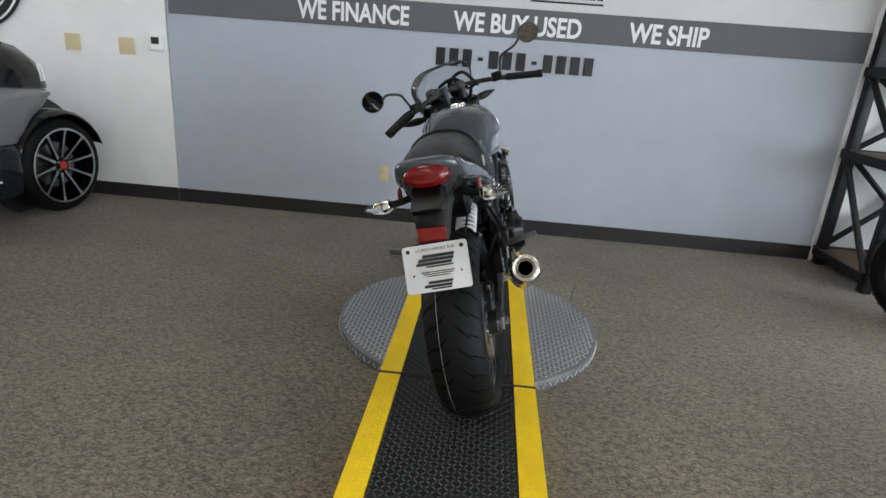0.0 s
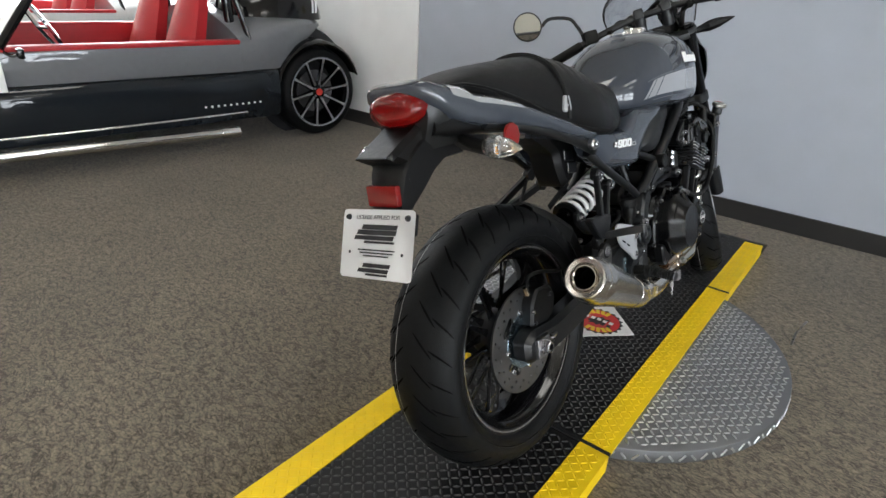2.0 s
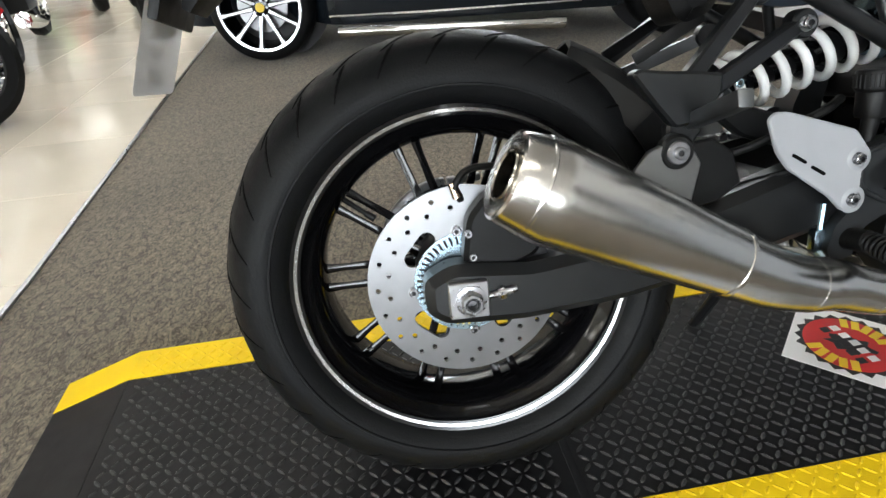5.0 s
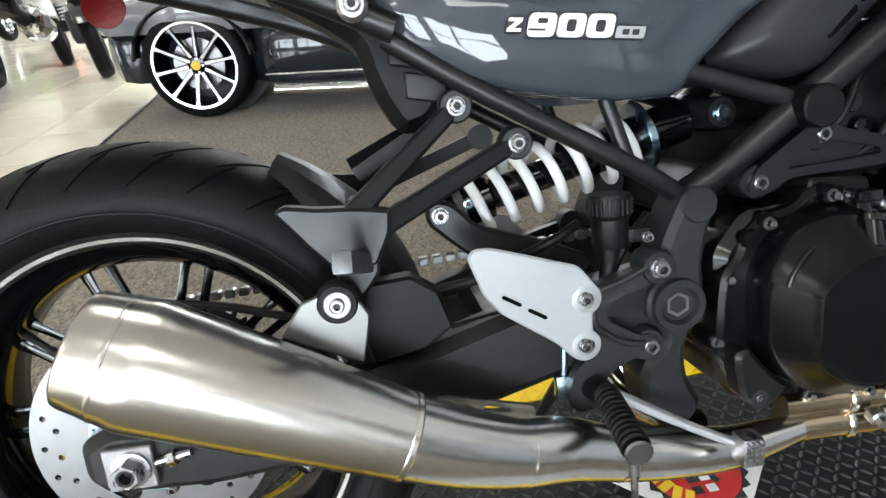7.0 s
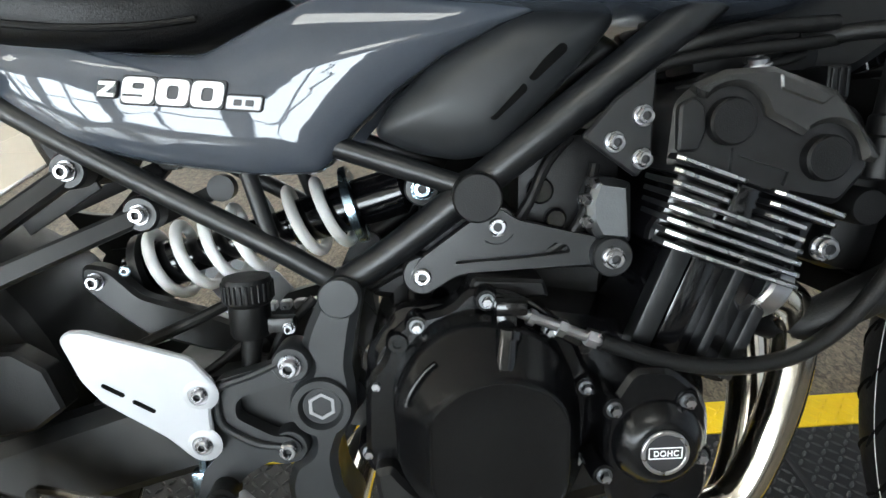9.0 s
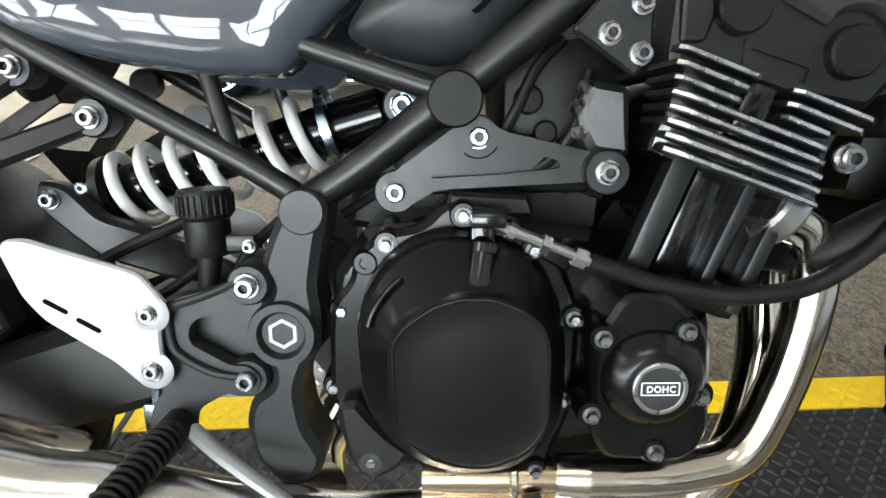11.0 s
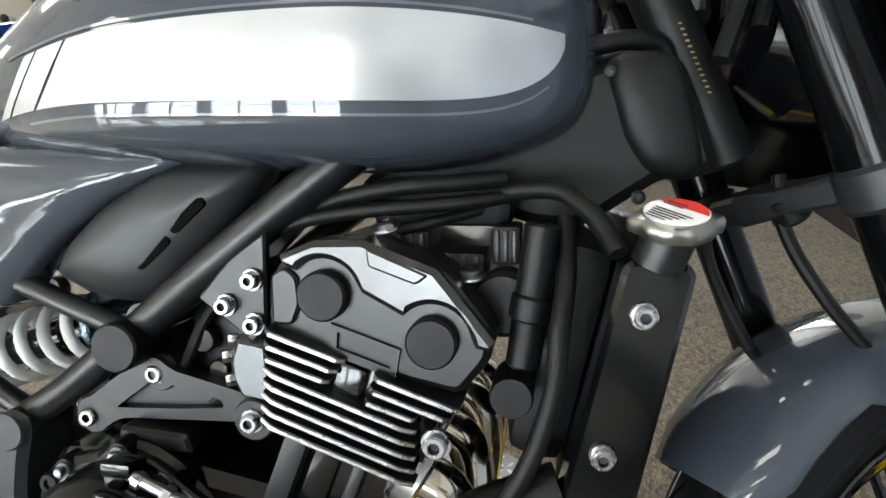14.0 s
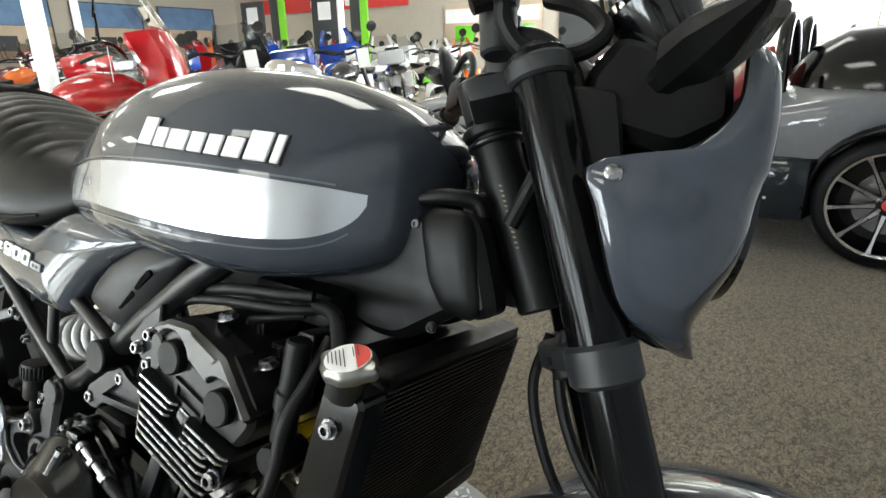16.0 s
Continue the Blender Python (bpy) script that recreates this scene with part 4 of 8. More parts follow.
# ---- frame ----
for sx in (1, -1):
    bm = bmesh.new()
    tube(bm, [(sx * .112, .578, .517), (sx * .114, .630, .550), (sx * .117, .700, .602), (sx * .122, .79, .670), (sx * .120, .880, .738), (sx * .10, .95, .785), (sx * .055, 1.04, .815), (sx * .02, 1.07, .825)], [.0140, .0142, .0155, .0165, .0165, .0165, .0165, .0165], 22)
    tub = part("frame_tube", bm, M["satin"], bike, "satin black frame tube")
    bm = bmesh.new()
    tube(bm, [(sx * .110, .574, .522), (sx * .113, .52, .557), (sx * .113, .44, .603), (sx * .113, .36, .650), (sx * .112, .29, .695)], .0105, 16)
    part("seat_rail_stay", bm, M["satin"], tub)
    bm = bmesh.new()
    rod(bm, (sx * .108, .575, .645), (sx * .116, .695, .604), .0100, n=16)
    part("cross_tube", bm, M["satin"], tub)
    bm = bmesh.new()
    rod(bm, (sx * .098, .497, .640), (sx * .110, .520, .562), .0078, n=14)
    part("strut", bm, M["satin"], tub)
    bm = bmesh.new()
    turned(bm, [(0, sx * .002), (.0195, sx * .002), (.0212, 0), (.0215, -sx * .045), (0, -sx * .045)], (sx * .1445, .703, .598), 32)
    part("frame_plug", bm, M["plastic"], tub, "round black end plug")
    bm = bmesh.new()
    tube(bm, [(sx * .125, .30, .70), (sx * .12, .2, .745), (sx * .11, .05, .79), (sx * .09, -.08, .82)], .013, 12)
    part("seat_rail", bm, M["satin"], tub)
    # cast pivot plate
    bm = bmesh.new()
    out = [(.564, .517), (.570, .527), (.583, .532), (.598, .525), (.601, .513), (.593, .483), (.587, .450), (.590, .430), (.589, .400), (.575, .380), (.568, .359), (.572, .327), (.588, .297), (.580, .278), (.558, .267), (.545, .271), (.525, .297), (.520, .330), (.526, .352), (.546, .366), (.546, .382), (.529, .399), (.529, .423), (.543, .438), (.552, .450), (.543, .468), (.550, .488)]
    plate(bm, out, sx * .085, sx * .138, .008, .007)
    pv = part("pivot_plate", bm, M["grey_plastic"], bike, "cast dark grey pivot plate")
    bm = bmesh.new()
    turned(bm, [(.0165, 0), (.0270, 0), (.0285, .004 * sx), (.0270, .0085 * sx), (.0205, .0085 * sx), (.0175, .003 * sx)], (sx * .1355, .559, .4125), 32, True)
    part("pivot_boss", bm, M["grey_plastic"], pv)
    bm = bmesh.new()
    turned(bm, [(.0, .002 * sx), (.017, .002 * sx), (.0185, 0)], (sx * .1385, .581, .5135), 28)
    part("upper_boss", bm, M["grey_plastic"], pv)
    bm = bmesh.new()
    lathe(bm, [(.0100, .0015), (.0132, .0015), (.0142, -.001), (.0142, -.008), (.0100, -.008)], 6, Matrix.Translation((sx * .1375, .559, .4125)) @ XAX, True)
    part("pivot_nut", bm, M["nut"], pv, "hollow grey pivot nut")
    # black disc set in the nut's hollow, standing in for its shade
    bm = bmesh.new()
    turned(bm, [(0, .0012 * sx), (.0100, .0012 * sx), (.0100, -.012 * sx), (0, -.012 * sx)], (sx * .1365, .559, .4125), 16)
    part("bore_shade", bm, M["recess_shade"], pv)
# engine mount bracket with its long window
bm = bmesh.new()
sheet(bm, [tuple(p) for p in rounded([(.640, .518), (.662, .513), (.687, .528), (.81, .533), (.828, .526), (.840, .540), (.822, .554), (.74, .574), (.724, .586), (.706, .580), (.651, .541)], .008)], [[tuple(p) for p in rounded([(.682, .537), (.717, .562), (.731, .563), (.784, .551), (.787, .544), (.744, .540)], .004)]], .108, .124)
mb = part("engine_mount", bm, M["satin"], bike, "black engine mounting bracket")
bm = bmesh.new()
plate(bm, [(.674, .532), (.735, .532), (.805, .538), (.80, .552), (.742, .570), (.715, .568)], .106, .115)
part("web", bm, M["satin"], mb)
for x, y, z in ((.119, .6542, .5263), (.117, .7218, .5694), (.138, .8205, .5415)):
    bm = bmesh.new()
    turned(bm, [(0, .0), (.0165, .0), (.0178, -.002), (.0178, -.03), (0, -.03)], (x, y, z), 28)
    part("boss", bm, M["satin"], mb)
    bolt(mb, (x + .002, y, z), .0115, .0085, True)

# ---- engine ----
def fan(outline, c, n=56, r=.012):
    """The outline met by n even rays from c, so that outlines can be skinned to one another."""
    line = rounded(outline, r, 4)
    out = []
    for k in range(n):
        d = Vector((math.cos(6.283185 * k / n), math.sin(6.283185 * k / n)))
        best = 0
        for i in range(len(line)):
            a, e = line[i - 1] - Vector(c), line[i] - line[i - 1]
            den = d.x * e.y - d.y * e.x
            if abs(den) < 1e-9:
                continue
            s, t = (a.x * e.y - a.y * e.x) / den, (a.x * d.y - a.y * d.x) / den
            if s > best and -.001 <= t <= 1.001:
                best = s
        out.append(Vector(c) + d * best)
    return out


def cover_bolt(parent, p, r=.0068):
    """A flanged hexagon screw in a short cast boss."""
    bm = bmesh.new()
    turned(bm, [(0, 0), (r * 1.35, 0), (r * 1.55, -.003), (r * 1.75, -.03), (0, -.03)], (p[0] - .004, p[1], p[2]), 18)
    part("boss", bm, M["cover"], parent)
    bm = bmesh.new()
    turned(bm, [(0, .0005), (r * .95, .0005), (r * .95, -.001), (0, -.001)], (p[0] - .003, p[1], p[2]), 18)
    part("flange", bm, M["cast"], parent)
    bolt(parent, (p[0] - .003, p[1], p[2]), r, .0075, False, kind="hex")


bm = bmesh.new()
plate(bm, [(.60, .46), (.612, .335), (.64, .312), (.674, .303), (.765, .302), (.821, .316), (.885, .333), (.912, .36), (.912, .42), (.89, .455), (.84, .48), (.70, .505), (.63, .50)], -.140, .140, .012, .010)
eng = part("crankcase", bm, M["gloss"], bike, "gloss black crankcase")
bm = bmesh.new()
plate(bm, [(.598, .485), (.606, .520), (.640, .538), (.70, .548), (.77, .556), (.825, .556), (.845, .520), (.842, .475), (.70, .470)], -.120, .045, .010, .008)
gt = part("gearbox_top", bm, M["plastic"], eng, "black upper gearbox housing")
for y, z, a in ((.640, .512, .012), (.668, .522, .016), (.700, .528, .014), (.775, .532, .018), (.805, .522, .012)):
    bm = bmesh.new()
    rod(bm, (.04, y, z), (.056, y, z), a * .62, n=18, bev=.0015)
    rod(bm, (.055, y, z), (.060, y, z), a * .34, n=6)
    part("sensor_boss", bm, M["gloss"], gt)
bm = bmesh.new()
tube(bm, [(.062, .600, .500), (.070, .640, .522), (.072, .700, .538), (.070, .770, .536), (.066, .835, .515)], .0045, 10)
part("loom", bm, M["rubber"], gt, "black wiring loom")
bm = bmesh.new()
plate(bm, [(.63, .32), (.655, .262), (.78, .245), (.86, .265), (.885, .34)], -.085, .085, .02, .012)
part("sump", bm, M["satin"], eng, "black ribbed sump")
bm = bmesh.new()
flange = [(.597, .357), (.600, .423), (.604, .444), (.618, .458), (.622, .478), (.640, .496), (.677, .503), (.694, .521), (.728, .518), (.755, .504), (.786, .473), (.802, .434), (.798, .347), (.785, .316), (.774, .284), (.709, .286), (.634, .300), (.610, .340)]
plate(bm, flange, .118, .148, .010, .005)
cc = part("clutch_cover", bm, M["cover"], bike, "gloss black clutch cover")
ctr = Vector((.706, .405))
body = fan([(.626, .439), (.636, .463), (.652, .484), (.672, .496), (.696, .502), (.718, .501), (.747, .493), (.767, .474), (.780, .447), (.785, .415), (.784, .362), (.775, .338), (.747, .313), (.711, .307), (.674, .317), (.645, .341), (.628, .371)], ctr)
face = fan([(.655, .434), (.665, .447), (.685, .461), (.706, .467), (.728, .466), (.750, .457), (.764, .443), (.768, .428), (.768, .375), (.763, .358), (.748, .343), (.726, .335), (.704, .335), (.683, .342), (.663, .356), (.655, .375)], ctr, r=.006)
bm = bmesh.new()
ring = lambda x, f, g=1.0: [(x, *(ctr + (p * (1 - f) + q * f - ctr) * g)) for p, q in zip(body, face)]
loft(bm, [ring(.144, 0, 1.03), ring(.150, 0, 1.01), ring(.172, 0), ring(.179, .06), ring(.184, .16), ring(.206, .88), ring(.2115, .985), ring(.2145, 1, .985), ring(.2156, 1, .968), ring(.2156, 1, .950), ring(.2148, 1, .938), ring(.2146, 1, .92), ring(.2146, 1, .6), ring(.2146, 1, .3)])
part("clutch_dome", bm, M["cover"], cc, "stepped gloss black cover with a flat octagonal face", None, 28)
bm = bmesh.new()
tube(bm, [(.1925, *(ctr + (body[k] * .62 + face[k] * .38 - ctr))) for k in range(19, 25)], .0022, 8)
part("cast_ridge", bm, M["cover"], cc)
for p in ((.160, .708, .512), (.153, .648, .489), (.147, .610, .434), (.146, .600, .367), (.157, .795, .428), (.157, .787, .359), (.157, .767, .294), (.157, .698, .298)):
    cover_bolt(cc, p)
bm = bmesh.new()
turned(bm, [(.0045, .0), (.0085, .0), (.0105, -.003), (.0115, -.03), (.0045, -.03)], (.150, .631, .474), 18, True)
part("hollow_boss", bm, M["cover"], cc)
bm = bmesh.new()
plate(bm, [(.606, .362), (.622, .366), (.632, .352), (.648, .334), (.666, .321), (.654, .305), (.634, .294), (.614, .312), (.607, .345)], .142, .168, .006, .005)
lug = part("guard_lug", bm, M["cam_black"], cc)
bm = bmesh.new()
turned(bm, [(.0048, .0005), (.0092, .0005), (.0092, -.002), (.0048, -.002)], (.168, .6314, .3115), 18, True)
part("lug_eye", bm, M["ink"], cc)
bolt(cc, (.166, .6314, .3115), .0062, .004, False, kind="hex")
bm = bmesh.new()
plate(bm, [(.830, .458), (.857, .457), (.881, .437), (.890, .420), (.894, .347), (.887, .330), (.872, .321), (.816, .325), (.805, .343), (.803, .401), (.806, .426), (.822, .453)], .125, .186, .008, .004)
kc = part("crank_cover", bm, M["cover"], bike, "gloss black crank cover with a round badge")
KC = (0, .848, .3915)
bm = bmesh.new()
turned(bm, [(.0395, .1855), (.0385, .1885), (.0365, .1915), (.0300, .1975), (.0265, .2003), (.0235, .2012), (.0, .2012)], KC, 56)
part("crank_dome", bm, M["cover"], kc, "", None, 26)
bm = bmesh.new()
turned(bm, [(.0198, .2008), (.0198, .2030), (.0190, .2036), (.0172, .2036), (.0166, .2030), (.0166, .2018), (0, .2018)], KC, 48)
part("badge_ring", bm, M["alu"], kc, "silver badge ring")
bm = bmesh.new()
turned(bm, [(.0166, .2020), (.0166, .2024), (0, .2024)], KC, 40)
bd = part("badge_face", bm, M["ink"], kc)
words("DOHC", .0072, pose(.2028, KC[1] - .0101, KC[2] - .0026, 0, 0, 90), M["lettering"], "badge_letters", kc, .0003, 1.12, .92, 0, .0001)
bm = bmesh.new()
for z in (-.0047, .0047):
    box(bm, (.2026, KC[1], KC[2] + z), (.0005, .0275, .0008))
for y in (-.0135, .0135):
    box(bm, (.2026, KC[1] + y, KC[2]), (.0005, .0008, .0086))
part("badge_border", bm, M["lettering"], kc)
for y, z in ((.8095, .4244), (.8705, .4293), (.884, .378), (.853, .332), (.803, .3635)):
    cover_bolt(kc, (.1915, y, z), .0072)
# cylinder block, leaning forward, with flat ribs
CYL = Matrix.Translation((0, .905, .50)) @ Matrix.Rotation(radians(-21.5), 4, "X")
bm = bmesh.new()
box(bm, (0, -.004, -.005), (.288, .108, .13), .012, CYL)
cyl = part("cylinder_block", bm, M["gloss"], bike, "gloss black cylinder block")
for y, w, d in ((-.0495, .019, .020), (.004, .010, .022), (.035, .012, .020)):
    bm = bmesh.new()
    box(bm, (.149, y, -.003), (d, w, .112), .003, CYL)
    part("rib", bm, M["satin"], cyl)
bm = bmesh.new()
box(bm, (.146, -.024, -.003), (.010, .022, .10), .004, CYL)
part("panel", bm, M["gloss"], cyl)
# finned head with bright machined edges
HEAD = Matrix.Translation((0, .928, .570)) @ Matrix.Rotation(radians(-20.5), 4, "X")
bm = bmesh.new()
box(bm, (0, -.012, .0), (.318, .128, .085), .012, HEAD)
head = part("cylinder_head", bm, M["gloss"], bike, "black finned cylinder head")


def fin_plan(u0, u1, grow=0.0):
    """Half plan of a fin, a bowed side with rounded ends, as (x, u)."""
    out = []
    for k in range(13):
        f = k / 12
        edge = .006 * (max(0, .10 - f) / .10) ** 2 + .004 * (max(0, f - .92) / .08) ** 2
        out.append((.1812 + grow - .0045 * f - edge, u0 + (u1 - u0) * f))
    return out


for i in range(8):
    v = .0301 - .00942 * i
    u0 = -.0893 + .0025 * i
    spans = ((u0, -.027 - .003 * i), (-.004, .061 - .004 * i - .018 * (i == 2))) if i < 3 else ((u0, .038 + .0030 * (i - 3)),)
    for a, b in spans:
        bm = bmesh.new()
        side = fin_plan(a, b)
        loop = [(.12, a - .001)] + side + [(.12, b)]
        loft(bm, [[HEAD @ Vector((x, u, v + h)) for x, u in loop] for h in (-.0022, .0022)])
        fin = part("fin", bm, M["satin"], head)
        bm = bmesh.new()
        outer, inner = fin_plan(a, b, .0009), fin_plan(a, b, -.001)
        loft(bm, [[HEAD @ Vector((p[0], p[1], v + h)) for p, h in zip((o, o, o, q, q), (-.0012, .0, .0012, .0017, -.0017))] for o, q in zip(outer, inner)])
        part("machined_edge", bm, M["fin_edge"], head, "bright machined fin edge")
bm = bmesh.new()
box(bm, (.155, -.020, .008), (.03, .022, .040), .004, HEAD)
part("fin_gap_boss", bm, M["gloss"], head)
bm = bmesh.new()
plate(bm, [(.853, .618), (.857, .670), (.866, .679), (.883, .690), (.929, .692), (.983, .674), (1.017, .632), (1.017, .612), (.995, .584), (.955, .592), (.905, .606)], -.158, .166, .008, .006)
cov = part("cam_cover", bm, M["cam_black"], bike, "satin black cam cover")
cap_line = [(.866, .683), (.892, .6935), (.928, .6945), (.980, .675), (1.0195, .626), (1.016, .619), (1.006, .621)]
cap_line += [(.976 + .0275 * math.cos(radians(a)), .6235 + .0275 * math.sin(radians(a))) for a in range(12, 152, 14)]
cap_line += [(.926, .6575)] + [(.898 + .0265 * math.cos(radians(a)), .6545 + .0265 * math.sin(radians(a))) for a in range(22, 140, 13)] + [(.872, .674)]
bm = bmesh.new()
plate(bm, cap_line, .138, .1745, .0, .0045)
part("cam_cap_cover", bm, M["cap_gloss"], cov, "semi-gloss raised cam cover edge")
bm = bmesh.new()
plate(bm, [(.931, .6900), (.9325, .6765), (.966, .6645), (.9755, .6715)], .1725, .1762, .003, .0018)
part("raised_panel", bm, M["cap_gloss"], cov)
bm = bmesh.new()
plate(bm, [(.858, .668), (.869, .6745), (.878, .667), (.880, .648), (.874, .632), (.858, .632)], .160, .1705, .004, .002)
part("end_panel", bm, M["cam_black"], cov)
for y, z in ((.898, .6545), (.976, .6240)):
    bm = bmesh.new()
    turned(bm, [(0, .0), (.0165, .0), (.0182, -.002), (.0186, -.016), (.0225, -.018), (.0235, -.030), (0, -.030)], (.1770, y, z), 36)
    part("cam_plug", bm, M["plastic"], cov, "round black cam plug")
bm = bmesh.new()
sheet(bm, [(.902, .634), (.953, .617), (.949, .595), (.901, .612)], [[(.907, .628), (.906, .616), (.945, .603), (.948, .614)]], .160, .1695)
part("recess_frame", bm, M["cam_black"], cov)
for p, ax in (((.134, .9985, .6655), (.25, -.1, 1)), ((.135, .935, .7000), (.25, -.2, 1))):
    bolt(cov, p, .0125, .006, True, ax, material="bolt")
bolt(head, (.176, .979, .5526), .0125, .009, True)
bm = bmesh.new()
plate(bm, [(.846, .698), (.844, .626), (.833, .611), (.787, .645), (.815, .676)], .145, .1525, .004, .002)
tri = part("frame_bracket", bm, M["satin"], bike, "triangular black frame bracket")
for y, z in ((.8353, .661), (.813, .641), (.8357, .627)):
    bolt(tri, (.156, y, z), .0098, .008, True)
bm = bmesh.new()
plate(bm, [(.798, .590), (.806, .611), (.836, .606), (.838, .552), (.808, .556), (.800, .572)], .095, .135, .005, .006)
part("thermostat_housing", bm, M["cast"], head, "dull cast aluminium housing at the cylinder")
for y, z in ((.800, .592), (.806, .606), (.802, .572)):
    bolt(head, (.128, y, z), .0085, .010, False, (.55, -.8, 0), kind="hex")
# upper engine clutter behind the frame
bm = bmesh.new()
box(bm, (0, .79, .60), (.20, .10, .10), .02)
box(bm, (0, .74, .55), (.20, .18, .06), .015)
part("throttle_body", bm, M["plastic"], eng, "black throttle bodies")
for y, z, r in ((.762, .598, .012), (.776, .572, .010)):
    bm = bmesh.new()
    rod(bm, (.10, y, z), (.112, y, z), r, n=18, bev=.002)
    part("vacuum_port", bm, M["gloss"], eng)
for pts in ([(.105, .735, .560), (.112, .752, .590), (.108, .768, .622), (.10, .79, .645)], [(.11, .765, .540), (.115, .785, .555), (.118, .80, .580), (.11, .81, .62)]):
    bm = bmesh.new()
    tube(bm, pts, .005, 10)
    part("breather_hose", bm, M["rubber"], eng, "thin black breather hose")
bm = bmesh.new()
plate(bm, [(.692, .508), (.765, .508), (.760, .524), (.698, .528)], .10, .140, .004, .003)
part("sensor_cover", bm, M["plastic"], eng)

# ---- radiator ----
bm = bmesh.new()
plate(bm, [(1.107, .684), (1.143, .681), (1.147, .674), (1.112, .500), (1.107, .494), (1.068, .500), (1.063, .507), (1.101, .678)], .135, .168, .004, .004)
rad = part("radiator_cover", bm, M["gloss"], bike, "black radiator side cover")
for p in ((.1705, 1.1152, .6477), (.1705, 1.092, .5497)):
    bolt(rad, p, .0105, .007, True)
bm = bmesh.new()
plate(bm, [(1.056, .506), (1.105, .490), (1.100, .478), (1.082, .472), (1.059, .479)], .120, .160, .005, .004)
part("cover_foot", bm, M["satin"], rad)
RAD = Matrix.Translation((-.012, 1.107, .590)) @ Matrix.Rotation(radians(-12.5), 4, "X")
bm = bmesh.new()
box(bm, (0, 0, 0), (.29, .026, .19), .004, RAD)
core = part("radiator_core", bm, M["plastic"], bike, "black radiator core")
bm = bmesh.new()
for i in range(34):
    box(bm, (0, .0145, -.09 + .0055 * i), (.28, .004, .0016), 0, RAD)
for i in range(50):
    box(bm, (-.139 + .0056 * i, .0135, 0), (.0008, .003, .185), 0, RAD)
tagged(part("radiator_mesh", bm, M["steel_black"], core), "fine black radiator fins", kind="stuff")
bm = bmesh.new()
box(bm, (0, 0, .100), (.27, .028, .016), .005, RAD)
box(bm, (0, 0, -.105), (.28, .04, .03), .008, RAD)
part("radiator_tank", bm, M["plastic"], core)
bm = bmesh.new()
box(bm, (0, -.045, .0), (.25, .05, .18), .02, RAD)
part("fan_shroud", bm, M["plastic"], core, "black fan shroud behind the radiator")
# black blocks added to keep the gap under the tank dark
for x in (-.075, .075):
    bm = bmesh.new()
    box(bm, (x * .6, .965, .715), (.07, .12, .04), .012)
    part("gap_block", bm, M["plastic"], bike, "black block added to fill the dark gap under the tank")
bm = bmesh.new()
CAP = Matrix.Translation((.167, 1.131, .700)) @ Matrix.Rotation(radians(21), 4, "Y")
def cap_edge(a, r):
    """The pressed rim: two ears, and two shallow flats between."""
    return r * (1 + .22 * max(0, math.cos(2 * a)) ** 6 - .05 * max(0, -math.cos(2 * a)) ** 3 + .018 * math.cos(10 * a))


loft(bm, [[CAP @ Vector((k * r * math.sin(a), k * r * math.cos(a), h)) for a in [6.283185 * q / 60 for q in range(60)] for k in (cap_edge(a, 1) if j else 1,)] for j, r, h in ((1, .0205, .003), (1, .0232, .004), (1, .0238, .007), (1, .0238, .0105), (1, .0228, .0130), (1, .0215, .0143), (0, .0206, .0152), (0, .0200, .0162), (0, .0100, .0163))])
cap = part("radiator_cap", bm, M["cap_alloy"], bike, "bare aluminium radiator cap with a red and white label", None, 24)
bm = bmesh.new()
lathe(bm, [(0, .0166), (.0195, .0166), (.0195, .0162)], 40, CAP)
part("cap_label", bm, M["plate_white"], cap)
bm = bmesh.new()
CAP = CAP @ Matrix.Rotation(radians(45), 4, "Z")
v = [bm.verts.new(CAP @ Vector((.0188 * math.cos(a), .0188 * math.sin(a), .0171))) for a in [radians(20 + 140 * k / 14) for k in range(15)]]
bm.faces.new(v)
part("cap_label_red", bm, M["label_red"], cap)
bm = bmesh.new()
for i in range(5):
    box(bm, (-.001 * i, -.003 - .0032 * i, .0172), (.026 - .003 * i, .0009, .0003), 0, CAP)
for i in range(2):
    box(bm, (-.006, .009 - .004 * i, .0174), (.014, .0008, .0003), 0, CAP)
part("label_lines", bm, M["ink"], cap)
bm = bmesh.new()
rod(bm, (.163, 1.122, .68), (.168, 1.131, .706), .0165, n=24)
part("filler_neck", bm, M["satin"], cap)
bm = bmesh.new()
tube(bm, [(.12, 1.066, .705), (.15, 1.066, .665), (.168, 1.062, .635), (.172, 1.058, .590), (.174, 1.041, .538), (.174, 1.016, .499), (.174, .990, .474), (.174, .957, .457), (.174, .908, .452), (.175, .855, .461), (.176, .80, .480)], .0072, 14)
cable = part("clutch_cable", bm, M["rubber"], bike, "black clutch cable sweeping round the cylinder")
bm = bmesh.new()
rod(bm, (.176, .805, .478), (.176, .728, .510), .0046, n=10)
rod(bm, (.176, .797, .4815), (.176, .788, .485), .0078, n=6)
rod(bm, (.176, .770, .492), (.176, .764, .4945), .0078, n=6)
rod(bm, (.176, .745, .502), (.176, .740, .5045), .0070, n=10)
part("cable_adjuster", bm, M["alu"], cable)
bm = bmesh.new()
box(bm, (.172, .726, .512), (.02, .026, .012), .003)
box(bm, (.172, .722, .498), (.016, .018, .03), .004)
part("clutch_lever", bm, M["gloss"], cable)
bm = bmesh.new()
rod(bm, (.186, .722, .497), (.198, .717, .466), .0085, .0100, 18, .002)
rod(bm, (.186, .723, .496), (.188, .722, .490), .0105, n=18)
